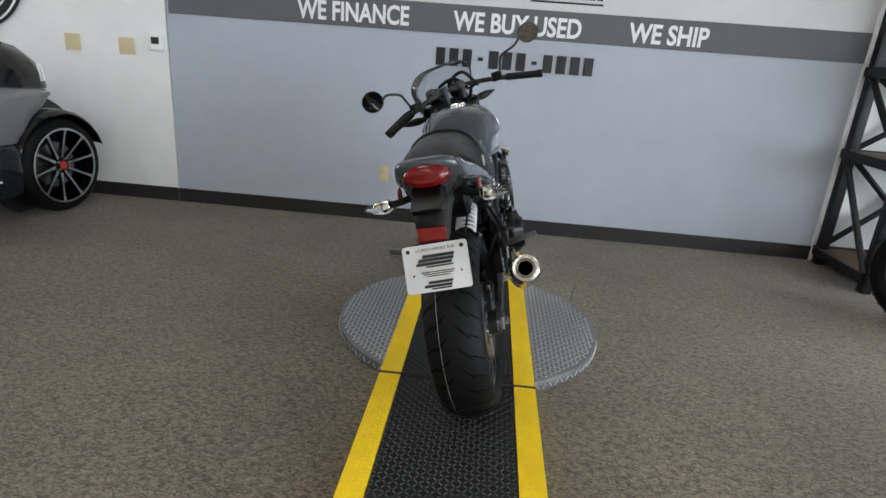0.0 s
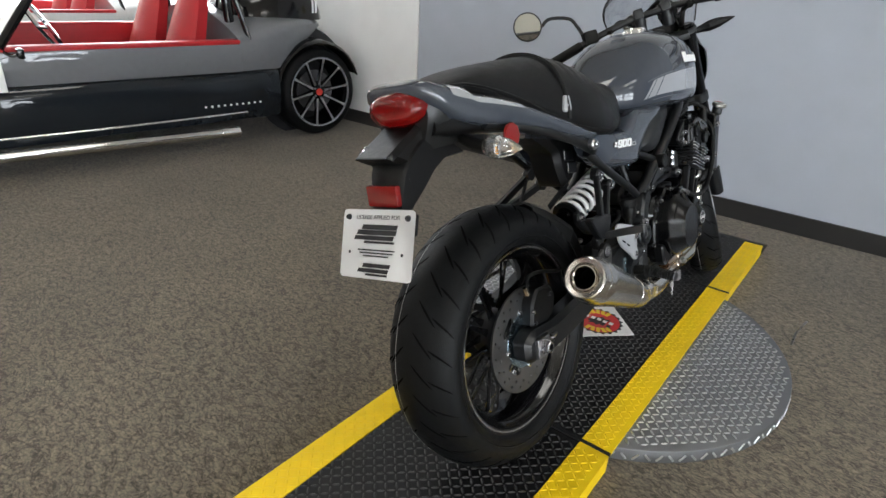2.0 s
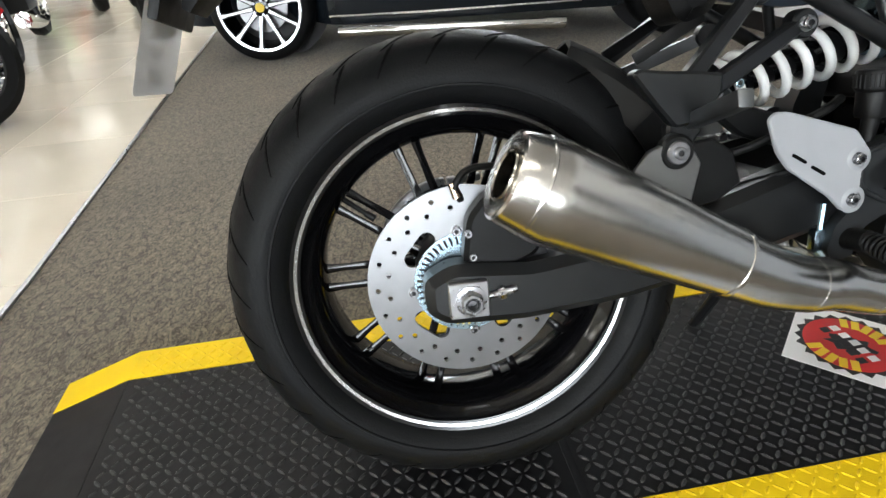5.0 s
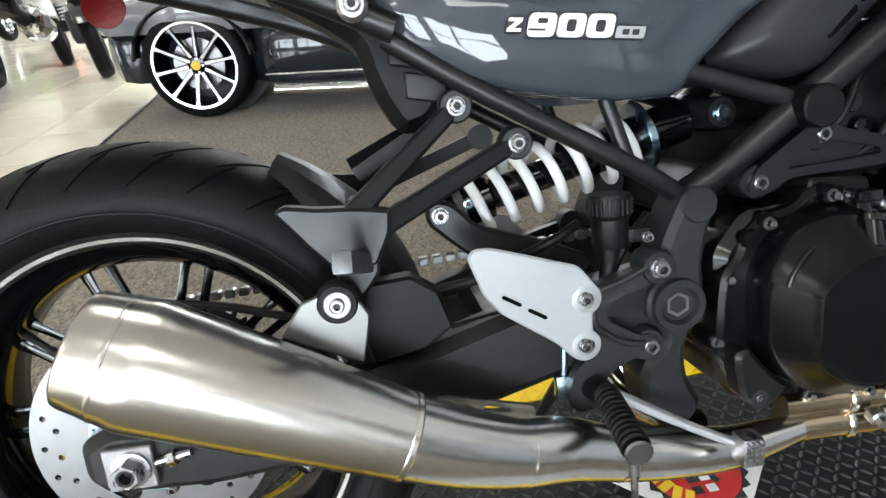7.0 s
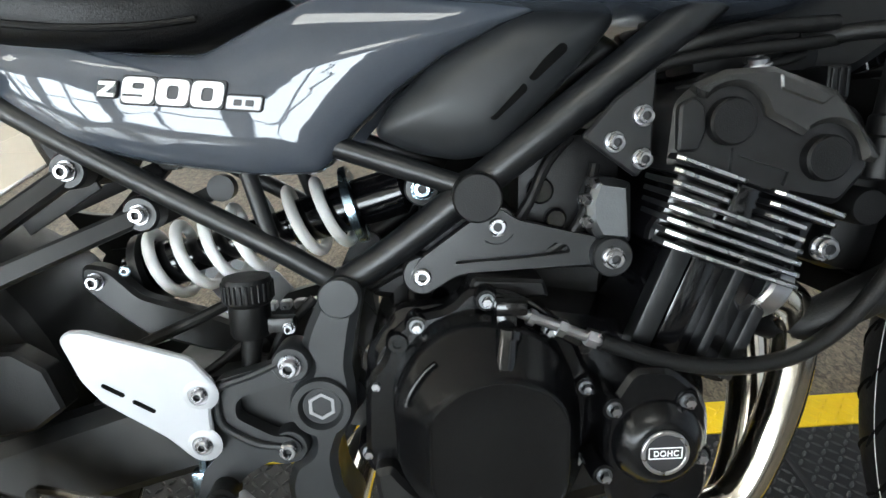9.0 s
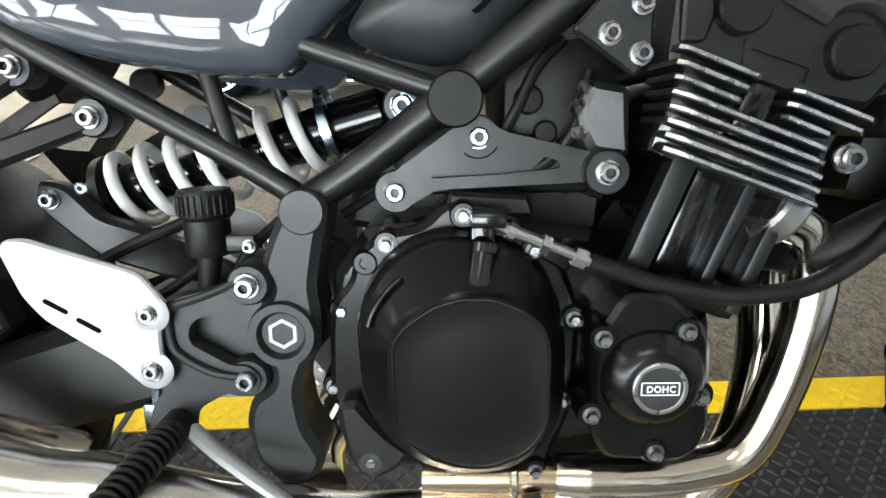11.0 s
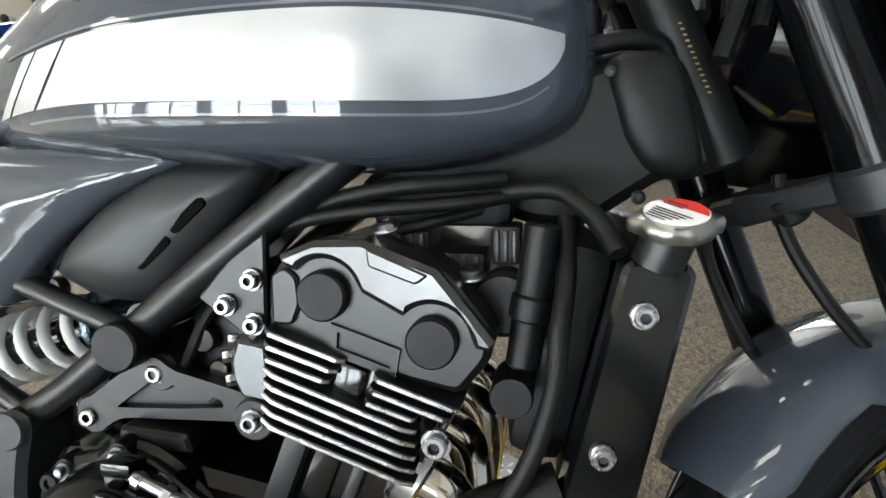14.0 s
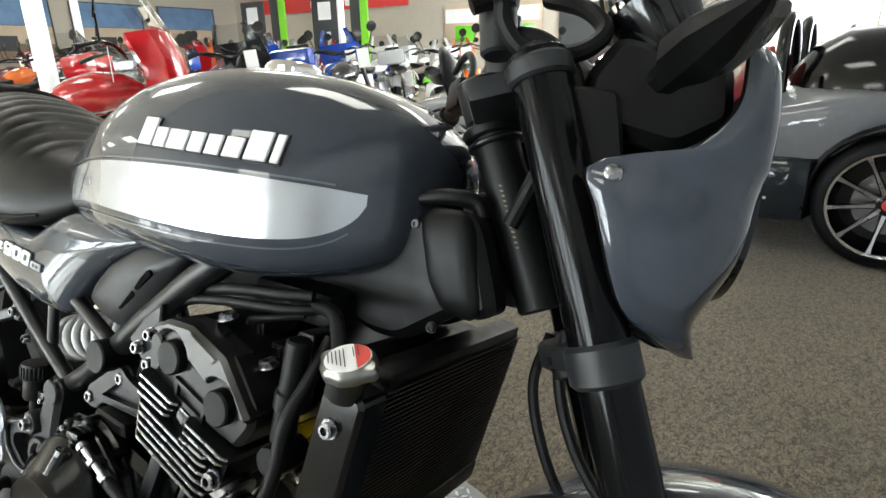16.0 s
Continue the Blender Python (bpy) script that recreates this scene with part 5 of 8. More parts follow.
part("lever_shaft", bm, M["gloss"], cable, "black release shaft housing")
bm = bmesh.new()
plate(bm, [(.715, .520), (.745, .512), (.792, .478), (.786, .468), (.752, .488), (.735, .492), (.712, .506)], .155, .163, .004, .002)
part("cable_bracket", bm, M["gloss"], cable)
cover_bolt(cable, (.170, .760, .487), .0062)
bm = bmesh.new()
rod(bm, (.145, 1.050, .705), (.145, 1.037, .602), .0125, n=20, bev=.002)
rod(bm, (.145, 1.044, .655), (.145, 1.041, .636), .0150, n=20, bev=.002)
turned(bm, [(0, .012), (.0145, .012), (.0160, .009), (.0160, -.03), (0, -.03)], (.143, 1.0295, .5805), 28)
part("thermo_pipe", bm, M["plastic"], rad, "black coolant pipe with a round cap")
bm = bmesh.new()
tube(bm, [(.10, .97, .47), (.14, .99, .475), (.155, 1.02, .497), (.15, 1.065, .515)], .018, 14)
part("coolant_hose", bm, M["rubber"], rad, "black ribbed coolant hose")
for pts, r in (([(.10, .76, .655), (.12, .819, .684), (.122, .861, .702), (.120, .916, .711), (.11, .992, .717), (.09, 1.03, .722)], .0056), ([(.10, .84, .70), (.118, .889, .719), (.12, .942, .729), (.112, .987, .732), (.10, 1.02, .735)], .0066), ([(.085, 1.0, .722), (.11, 1.055, .727), (.125, 1.077, .716), (.138, 1.092, .700), (.15, 1.10, .685)], .0075), ([(.06, .90, .66), (.10, .93, .69), (.11, .96, .70), (.09, 1.0, .71)], .0045)):
    bm = bmesh.new()
    tube(bm, pts, r, 12)
    part("hose", bm, M["rubber"], bike, "black rubber hose above the engine")
for y, z, w_, h_ in ((.947, .684, .03, .022), (.989, .668, .034, .020), (.963, .642, .036, .024), (1.022, .684, .022, .030)):
    bm = bmesh.new()
    box(bm, (.085, y, z), (.05, w_, h_), .004)
    cn = part("connector", bm, M["plastic"], bike, "black electrical connector")
    for k in range(3):
        bm = bmesh.new()
        box(bm, (.111, y - w_ * .3 + w_ * .3 * k, z), (.003, w_ * .14, h_ * .8), .0008)
        part("connector_rib", bm, M["satin"], cn)
bm = bmesh.new()
turned(bm, [(0, .03), (.022, .03), (.026, .026), (.026, .018), (.022, .016), (.022, -.02), (0, -.02)], (.09, 1.02, .640), 28)
part("thermostat_cap", bm, M["plastic"], bike, "round black thermostat cap")

# ---- bodywork ----
# tank: y, top, bottom, half width, height of the widest line
TANK = [(.51, .825, .790, .055, .806), (.54, .849, .768, .092, .812), (.58, .876, .758, .121, .815), (.62, .904, .754, .136, .815), (.66, .931, .751, .147, .815), (.74, .964, .746, .165, .814), (.84, .976, .741, .178, .814), (.92, .973, .739, .177, .814), (.985, .963, .744, .159, .816), (1.03, .948, .754, .134, .822), (1.060, .931, .767, .110, .830), (1.080, .912, .785, .087, .841), (1.092, .893, .812, .057, .851), (1.099, .874, .838, .020, .856)]


def nose(y):
    return -.026 * max(0, (y - .72) / .38)


def tank_side(y, z, lift=0.0):
    top, bot, w, zm = lerp_table(TANK, y)
    if z >= zm:
        u, n = min(1, (z - zm) / (top - zm)), 2.6
    else:
        u, n = min(1, (zm - z) / (zm - bot)), 4.4
    return Vector((w * (1 - u ** n) ** (1 / n) + lift, y, z))


rings = []
for i in range(57):
    y = .51 + .589 * (1 - (1 - i / 56) ** 1.4)
    top, bot, w, zm = lerp_table(TANK, y)
    ring = []
    for k in range(40):
        a = 6.283185 * (k + .5) / 40
        c, s = math.cos(a), math.sin(a)
        n = 2.6 if s >= 0 else 4.4
        h = top - zm if s >= 0 else zm - bot
        ring.append((nose(y) + w * abs(c) ** (2 / n) * (1 if c > 0 else -1), y, zm + h * abs(s) ** (2 / n) * (1 if s > 0 else -1)))
    rings.append(ring)
bm = bmesh.new()
loft(bm, rings)
tank = part("fuel_tank", bm, M["paint"], bike, "dark grey fuel tank with a silver side stripe", None, 60)


def tank_patch(name, y0, y1, zb, zt, material, lift, label="", sides=(1, -1), ny=40, nz=6):
    for sx in sides:
        bm = bmesh.new()
        rows = []
        for i in range(ny + 1):
            y = y0 + (y1 - y0) * i / ny
            b, t = zb(y), max(zb(y) + .0003, zt(y))
            rows.append([Vector((sx * q.x + nose(q.y), q.y, q.z)) for q in [tank_side(y, b + (t - b) * k / nz, lift) for k in range(nz + 1)]])
        loft(bm, rows, False, False)
        part(name, bm, material, tank, label, None, 60)


def stripe_top(y):
    return lerp_table(((.60, .823), (.64, .832), (.69, .841), (.76, .847), (.86, .850), (.94, .850), (1.02, .847), (1.065, .843)), y)[0]


def stripe_bottom(y):
    if y > .92:
        return .789 + .054 * (1 - max(0, 1 - min(1, (y - .92) / .145) ** 4) ** .5)
    return lerp_table(((.59, .783), (.64, .790), (.70, .793), (.78, .792), (.92, .789)), y)[0]


tank_patch("side_stripe", .760, 1.0635, stripe_bottom, stripe_top, M["stripe"], .0008, "silver side stripe", ny=64)
for sx in (1, -1):
    bm = bmesh.new()
    rows = []
    for i in range(9):
        row = []
        for k in range(7):
            y = (.652 + .042 * k / 6) * (1 - i / 8) + .760 * i / 8
            q = tank_side(y, stripe_bottom(y) + (stripe_top(y) - stripe_bottom(y)) * k / 6, .0008)
            row.append(Vector((sx * q.x + nose(q.y), q.y, q.z)))
        rows.append(row)
    loft(bm, rows, False, False)
    part("side_stripe", bm, M["stripe"], tank, "slanted rear end of the silver stripe", None, 60)
for y0, y1 in ((.602, .6145), (.6180, .6485)):
    for sx in (1, -1):
        bm = bmesh.new()
        rows = []
        for i in range(4):
            y = y0 + (y1 - y0) * i / 3
            rows.append([Vector((sx * q.x + nose(q.y), q.y, q.z)) for q in [tank_side(y + .042 * k / 6, stripe_bottom(y) + (stripe_top(y + .042) - stripe_bottom(y)) * k / 6, .0008) for k in range(7)]])
        loft(bm, rows, False, False)
        part("stripe_bar", bm, M["stripe"], tank, "slanted silver stripe bar", None, 60)
tank_patch("pinstripe", .64, 1.052, lambda y: stripe_bottom(y) - .0105, lambda y: stripe_bottom(y) - .0085, M["stripe_dark"], .0006, "thin dark pinstripe")
tank_patch("pinstripe", .62, 1.04, lambda y: stripe_top(y) + .003, lambda y: stripe_top(y) + .0052, M["stripe_dark"], .0006, "thin dark pinstripe")
# raised name emblem as eight plain silver blocks on dark backings
for sx in (1, -1):
    for k, (w, h) in enumerate(((.024, .029), (.0185, .020), (.027, .020), (.0185, .020), (.017, .020), (.0185, .020), (.0215, .029), (.008, .028))):
        y0 = .818 + sum((.024, .0185, .027, .0185, .017, .0185, .0215, .008)[:k]) + .0036 * k - .004
        for grow, lift, mt_, nm in ((.0013, .0026, "ink", "emblem_back"), (0, .0048, "lettering", "emblem_block")):
            bm = bmesh.new()
            face = []
            for y, z in ((y0 - grow, -grow), (y0 + w + grow, -grow), (y0 + w + grow + .002, h + grow), (y0 - grow + .002, h + grow)):
                q = tank_side(y, .868 - .03 * (y - .82) + z, 0)
                face.append(Vector((sx * q.x + nose(q.y), q.y, q.z)))
            nrm = (face[1] - face[0]).cross(face[3] - face[0]).normalized() * (1 if sx > 0 else -1)
            vs = [bm.verts.new(p) for p in face] + [bm.verts.new(p + nrm * lift) for p in face]
            for f in ((0, 1, 2, 3), (4, 5, 6, 7), (0, 1, 5, 4), (1, 2, 6, 5), (2, 3, 7, 6), (3, 0, 4, 7)):
                bm.faces.new([vs[i] for i in f])
            if nm == "emblem_block":
                bmesh.ops.bevel(bm, geom=bm.edges[:], offset=.0008, segments=1, affect="EDGES")
            part(nm, bm, M[mt_], tank, "silver emblem block" if mt_ != "ink" else "")
bm = bmesh.new()
lathe(bm, [(0, .008), (.03, .008), (.034, .004), (.036, 0), (.036, -.02)], 32, Matrix.Translation((0, .86, .979)))
part("fuel_cap", bm, M["chrome"], tank, "chrome fuel filler cap")
for y, w in ((.735, .045), (.765, .03)):
    bm = bmesh.new()
    box(bm, (0, y, .9745), (w, .022 if w > .04 else .012, .001), 0, Matrix.Rotation(0, 4, "X"))
    part("warning_label", bm, M["plate_white"], tank, "small white warning label", Matrix.Translation((0, 0, .0)) )

# side covers: domed panels
COVER = [(.278, .744), (.277, .718), (.300, .686), (.346, .654), (.427, .632), (.512, .619), (.569, .619), (.583, .632), (.595, .649), (.637, .687), (.684, .717), (.730, .738), (.766, .752), (.750, .762), (.644, .766), (.582, .768), (.535, .748), (.480, .722), (.431, .724), (.365, .732), (.305, .748)]
for sx in (1, -1):
    bm = bmesh.new()
    line = rounded(COVER, .008, 2)
    cy, cz = .50, .69
    rr = []
    for f, x in ((1.0, .085), (1.0, .106), (.985, .1125), (.95, .1180), (.88, .1230), (.75, .1270), (.5, .1300), (.25, .1308)):
        rr.append([(sx * (x - .04 * max(0, .42 - (cy + (p[0] - cy) * f)) * .6), cy + (p[0] - cy) * f, cz + (p[1] - cz) * f) for p in line])
    loft(bm, rr)
    sc = part("side_cover", bm, M["paint"], bike, "dark grey side cover with a silver model emblem", None, 50)
    # model emblem: a slanted bar, three rounded figures and a small plate on dark backings
    tilt = Matrix.Translation((0, .397, .690)) @ Matrix.Rotation(radians(-5.0), 4, "X")
    for kind_, y0, w, h, z0 in (("bar", .002, .013, .012, -.0005), ("nine", .020, .0255, .0205, -.0045), ("oval", .0475, .0255, .0205, -.0045), ("oval", .075, .0255, .0205, -.0045), ("tag", .1035, .028, .0105, -.0045)):
        lean = .18
        skew = lambda pts: [(p[0] + lean * (p[1] - z0), p[1]) for p in pts]
        rect = [(y0, z0), (y0 + w, z0), (y0 + w, z0 + h), (y0, z0 + h)]
        bm = bmesh.new()
        plate(bm, skew([(y0 - .0016, z0 - .0016), (y0 + w + .0016, z0 - .0016), (y0 + w + .0016, z0 + h + .0016), (y0 - .0016, z0 + h + .0016)]), sx * .124, sx * .1330, .004, .0008)
        part("emblem_back", bm, M["ink"], sc, "", tilt)
        bm = bmesh.new()
        if kind_ == "bar":
            plate(bm, skew([(y0, z0), (y0 + w, z0), (y0 + w, z0 + .003), (y0 + .006, z0 + .003), (y0 + w, z0 + h - .003), (y0 + w, z0 + h), (y0, z0 + h), (y0, z0 + h - .003), (y0 + .007, z0 + h - .003), (y0, z0 + .003)]), sx * .130, sx * .1346, 0, .0004)
        elif kind_ == "nine":
            sheet(bm, [tuple(p) for p in rounded(skew(rect), .006, 4)], [[tuple(p) for p in rounded(skew([(y0 + .008, z0 + .0115), (y0 + w - .0078, z0 + .0115), (y0 + w - .0078, z0 + h - .0042), (y0 + .008, z0 + h - .0042)]), .002, 3)], [tuple(p) for p in skew([(y0 + .0006, z0 + .0052), (y0 + w - .0085, z0 + .0052), (y0 + w - .0085, z0 + .0072), (y0 + .0006, z0 + .0072)])]], sx * .130, sx * .1346)
        elif kind_ == "oval":
            sheet(bm, [tuple(p) for p in rounded(skew(rect), .006, 4)], [[tuple(p) for p in rounded(skew([(y0 + .008, z0 + .0048), (y0 + w - .008, z0 + .0048), (y0 + w - .008, z0 + h - .0048), (y0 + .008, z0 + h - .0048)]), .003, 3)]], sx * .130, sx * .1346)
        else:
            plate(bm, skew(rect), sx * .130, sx * .1340, .002, .0004)
        part("emblem_block", bm, M["silver_paint"] if kind_ == "tag" else M["lettering"], sc, "", tilt)
        if kind_ == "tag":
            bm = bmesh.new()
            for q in (.006, .0155):
                plate(bm, skew([(y0 + q, z0 + .0028), (y0 + q + .0065, z0 + .0028), (y0 + q + .0065, z0 + .0078), (y0 + q, z0 + .0078)]), sx * .1335, sx * .1344, .001, 0)
            part("emblem_slit", bm, M["ink"], sc, "", tilt)
    # airbox panel; two black inserts put in as the shade of its slots
    bm = bmesh.new()
    air = rounded([(.614, .650), (.65, .634), (.69, .626), (.726, .632), (.793, .700), (.825, .738), (.826, .750), (.80, .756), (.745, .752), (.67, .712), (.63, .676)], .012, 3)
    cy, cz = .71, .69
    rr = []
    for f, x in ((1.0, .08), (1.0, .098), (.96, .107), (.88, .114), (.72, .121), (.5, .126), (.25, .1275)):
        rr.append([(sx * x, cy + (p[0] - cy) * f, cz + (p[1] - cz) * f) for p in air])
    loft(bm, rr)
    ab = part("airbox_panel", bm, M["grey_plastic"], bike, "satin black airbox panel with slots", None, 50)
    for c in ((.7645, .7065), (.7315, .6755)):
        bm = bmesh.new()
        pts = slot(c, .040, .0085, .72)
        plate(bm, pts, sx * .10, sx * .1262, 0, 0)
        part("slot", bm, M["recess_shade"], ab)

# seat
SEAT = [(-.195, .893, .886, .040), (-.165, .908, .894, .064), (-.12, .922, .896, .080), (-.06, .934, .882, .092), (.02, .940, .855, .104), (.09, .943, .822, .116), (.156, .945, .790, .128), (.21, .942, .768, .138), (.27, .930, .752, .146), (.33, .908, .743, .148), (.40, .874, .738, .140), (.47, .856, .745, .118), (.52, .854, .765, .094), (.545, .856, .785, .078)]


def pleat(y):
    """Soft cross ribs sewn into the cover."""
    return .004 * abs(math.sin(3.14159 * (y - .165) / .030)) ** .6 - .002 if .165 <= y <= .435 else 0


rings = []
for i in range(190):
    y = -.195 + .740 * i / 189
    top, side, w = lerp_table(SEAT, y)
    ring = []
    for k in range(24):
        a = 3.14159 * k / 23
        c, s = math.cos(a), math.sin(a)
        ring.append((w * abs(c) ** .78 * (1 if c > 0 else -1), y, side + (top - .006 - side) * abs(s) ** .82 + pleat(y) * max(0, s - .55) * 2.2))
    ring += [(-w * .9, y, side - .012), (w * .9, y, side - .012)]
    rings.append(ring)
bm = bmesh.new()
loft(bm, rings)
seat = part("seat", bm, M["seat"], bike, "black vinyl dual seat with cross stitching", None, 70)
for i in range(10):
    y = .165 + .030 * i
    top, side, w = lerp_table(SEAT, y)
    bm = bmesh.new()
    tube(bm, [(w * abs(math.cos(a)) ** .78 * (1 if math.cos(a) > 0 else -1), y, side + (top - .006 - side) * math.sin(a) ** .82 - .0022) for a in [.85 + 1.44 * k / 16 for k in range(17)]], .0012, 6, 1)
    part("stitch_seam", bm, M["thread"], seat)
bm = bmesh.new()
tube(bm, [(lerp_table(SEAT, y)[2] * 1.003, y, lerp_table(SEAT, y)[1] + .002) for y in [-.15 + .033 * k for k in range(20)]], .003, 8, 2)
part("piping", bm, M["plastic"], seat)
bm = bmesh.new()
tube(bm, [(w_, .178, z_) for w_, z_ in ((.131, .790), (.1305, .815), (.122, .858), (.098, .903), (.056, .931), (0, .941), (-.056, .931), (-.098, .903), (-.122, .858), (-.1305, .815), (-.131, .790))], .008, 8, 5, flat=.3)
strap = part("strap", bm, M["seat"], seat, "black seat strap")
bm = bmesh.new()
plate(bm, [(.160, .812), (.166, .806), (.190, .806), (.196, .812), (.188, .842), (.170, .842)], .1225, .1335, .004, .0015)
part("strap_anchor", bm, M["silver_paint"], seat, "silver strap anchor")
bolt(seat, (.134, .178, .820), .005, .003, False)

# tail cowl and lamp
TAIL = [(-.232, .911, .899, .060), (-.226, .917, .893, .075), (-.208, .918, .878, .088), (-.18, .910, .857, .097), (-.148, .904, .838, .103), (-.10, .896, .824, .110), (-.05, .886, .814, .117), (.03, .864, .798, .126), (.11, .834, .778, .134), (.20, .803, .750, .140), (.29, .772, .733, .141)]
rings = []
for i in range(30):
    y = -.232 + .522 * i / 29
    top, bot, w = lerp_table(TAIL, y)
    ring = []
    for k in range(21):
        a = 3.14159 * k / 20
        c, s = math.cos(a), math.sin(a)
        ring.append((w * abs(c) ** .55 * (1 if c > 0 else -1), y, bot + (top - bot) * (.12 + .88 * abs(s) ** .55) - .015 * (y > -.12) * s))
    ring += [(-w * .97, y, bot), (-w * .85, y, bot - .006), (w * .85, y, bot - .006), (w * .97, y, bot)]
    rings.append(ring)
bm = bmesh.new()
loft(bm, rings)
tail = part("tail_cowl", bm, M["paint"], bike, "dark grey tail cowl with a silver flash", None, 60)
for sx in (1, -1):
    bm = bmesh.new()
    rows = []
    for i in range(14):
        y = -.17 + .19 * i / 13
        top, bot, w = lerp_table(TAIL, y)
        r = []
        for u in (.16, .32, .50, .70, .84):
            s = math.sin(u * 1.5708)
            c = math.cos(u * 1.5708)
            r.append((sx * (w * c ** .55 + .0012), y, bot + (top - bot) * (.12 + .88 * s ** .55) - .015 * (y > -.12) * s + .0012))
        rows.append(r)
    loft(bm, rows, False, False)
    part("silver_flash", bm, M["stripe"], tail, "silver flash", None, 60)
bm = bmesh.new()
rings = []
for x, s in ((0, 1.0), (.012, 1.0), (.022, .93), (.03, .75), (.034, .45), (.0345, .1)):
    rings.append([(s * .068 * abs(math.cos(a)) ** .8 * (1 if math.cos(a) > 0 else -1), -.205 - 1.25 * x, .870 + s * .034 * math.sin(a) - .1 * x) for a in [6.283185 * k / 28 for k in range(28)]])
loft(bm, rings)
part("tail_light", bm, M["red_lens"], tail, "red oval tail light", None, 60)
bm = bmesh.new()
for k in range(9):
    box(bm, (-.044 + .011 * k, -.208, .866), (.008, .006, .012), .002)
part("led_row", bm, M["red_refl"], tail)
# black inner mudguard and number plate hanger
rings = []
for y, z, w, h in ((.32, .745, .10, .05), (.20, .780, .10, .04), (.08, .805, .10, .04), (-.05, .82, .09, .04), (-.15, .825, .078, .04), (-.20, .83, .072, .035)):
    rings.append([(w * abs(math.cos(a)) ** .5 * (1 if math.cos(a) > 0 else -1), y, z + h * .6 * abs(math.sin(a)) ** .6 * (1 if math.sin(a) > 0 else -1)) for a in [6.283185 * (k + .5) / 20 for k in range(20)]])
bm = bmesh.new()
loft(bm, rings)
mud = part("inner_mudguard", bm, M["plastic"], bike, "black plastic inner mudguard", None, 50)
rings = []
for y, z, w, d in ((-.14, .79, .052, .05), (-.19, .785, .052, .042), (-.222, .765, .050, .040), (-.245, .735, .046, .035), (-.262, .705, .042, .022), (-.272, .680, .038, .012), (-.28, .665, .034, .006)):
    rings.append([(w * x, y + d * dy - .01, z + d * dz) for x, dy, dz in ((-1, -.4, .5), (-.7, -.75, .62), (.7, -.75, .62), (1, -.4, .5), (1, .9, -.4), (.7, 1.2, -.5), (-.7, 1.2, -.5), (-1, .9, -.4))])
bm = bmesh.new()
loft(bm, rings)
hang = part("plate_hanger", bm, M["plastic"], bike, "black plastic number plate hanger", None, 40)
bm = bmesh.new()
plate(bm, [(-.305, .790), (-.29, .797), (-.20, .845), (-.165, .84), (-.13, .80), (-.18, .765), (-.24, .735), (-.268, .735), (-.262, .770)], -.046, .046, .006, .010)
part("lamp_hood", bm, M["plastic"], hang)
bm = bmesh.new()
box(bm, (0, -.288, .719), (.080, .014, .040), .004, Matrix())
part("rear_reflector", bm, M["red_refl"], hang, "red rectangular reflector")
PL = Matrix.Translation((.003, -.3105, .693)) @ Matrix.Rotation(radians(5), 4, "Z") @ Matrix.Rotation(radians(-20), 4, "X")
bm = bmesh.new()
card = [tuple(p) for p in rounded([(-.089, .006), (.089, .006), (.089, -.123), (-.089, -.123)], .010)]
f = bm.faces.new([bm.verts.new((x, 0, z)) for x, z in card])
bmesh.ops.solidify(bm, geom=[f], thickness=.0015)
pl = part("dealer_plate", bm, M["plate_white"], bike, "white dealer plate card with black printed bars", PL)
for x in (-.073, .073):
    bolt(pl, (x, -.002, -.009), .0065, .005, True, (0, -1, 0), material="ink")
# black dots on the card stand in for the shade in punched holes
for x in (-.065, .065):
    bm = bmesh.new()
    rod(bm, (x, -.0018, -.075), (x, -.0022, -.075), .003, n=10)
    part("card_hole", bm, M["ink"], pl)
words("LICENSE APPLIED FOR", .0112, pose(-.053, -.0021, -.0125), M["ink"], "plate_letters", pl, .0002, 1.0, .98)
for k, (x0, x1, z, h) in enumerate(((-.038, .052, -.027, .009), (-.050, .050, -.037, .009), (-.056, .044, -.047, .008), (-.030, .046, -.055, .004), (-.045, .048, -.0695, .0026), (-.040, .044, -.075, .0026), (-.03, .034, -.0805, .0026), (-.030, .040, -.098, .0075), (-.042, .036, -.1075, .0075), (-.022, .034, -.115, .004))):
    bm = bmesh.new()
    s = h * .4
    v = [bm.verts.new(p) for p in ((x0, -.0021, z - h / 2), (x1 - s, -.0021, z - h / 2), (x1, -.0021, z + h / 2), (x0 + s, -.0021, z + h / 2))]
    bm.faces.new(v)
    part("printed_bar", bm, M["ink"], pl)
bm = bmesh.new()
box(bm, (0, .008, -.02), (.172, .012, .040), .004)
part("plate_backing", bm, M["plastic"], pl)
rings = []
for z, w, y0, y1 in ((.872, .078, -.14, -.212), (.848, .080, -.13, -.214), (.822, .068, -.12, -.212), (.795, .054, -.12, -.214), (.770, .046, -.14, -.222)):
    rings.append([(w * x, y1 + (y0 - y1) * v, z) for x, v in ((-1, 1), (-1, .25), (-.85, .02), (0, -.06), (.85, .02), (1, .25), (1, 1))])
bm = bmesh.new()
loft(bm, rings)
part("lamp_housing", bm, M["satin"], bike, "black housing below the tail light", None, 40)
bm = bmesh.new()
plate(bm, [(.06, .81), (.15, .765), (.225, .725), (.262, .698), (.268, .668), (.278, .642), (.293, .614), (.305, .604), (.335, .612), (.37, .66), (.40, .735), (.28, .775)], -.035, .045, .012, .014)
ub = part("battery_box", bm, M["plastic"], bike, "black plastic box under the seat")
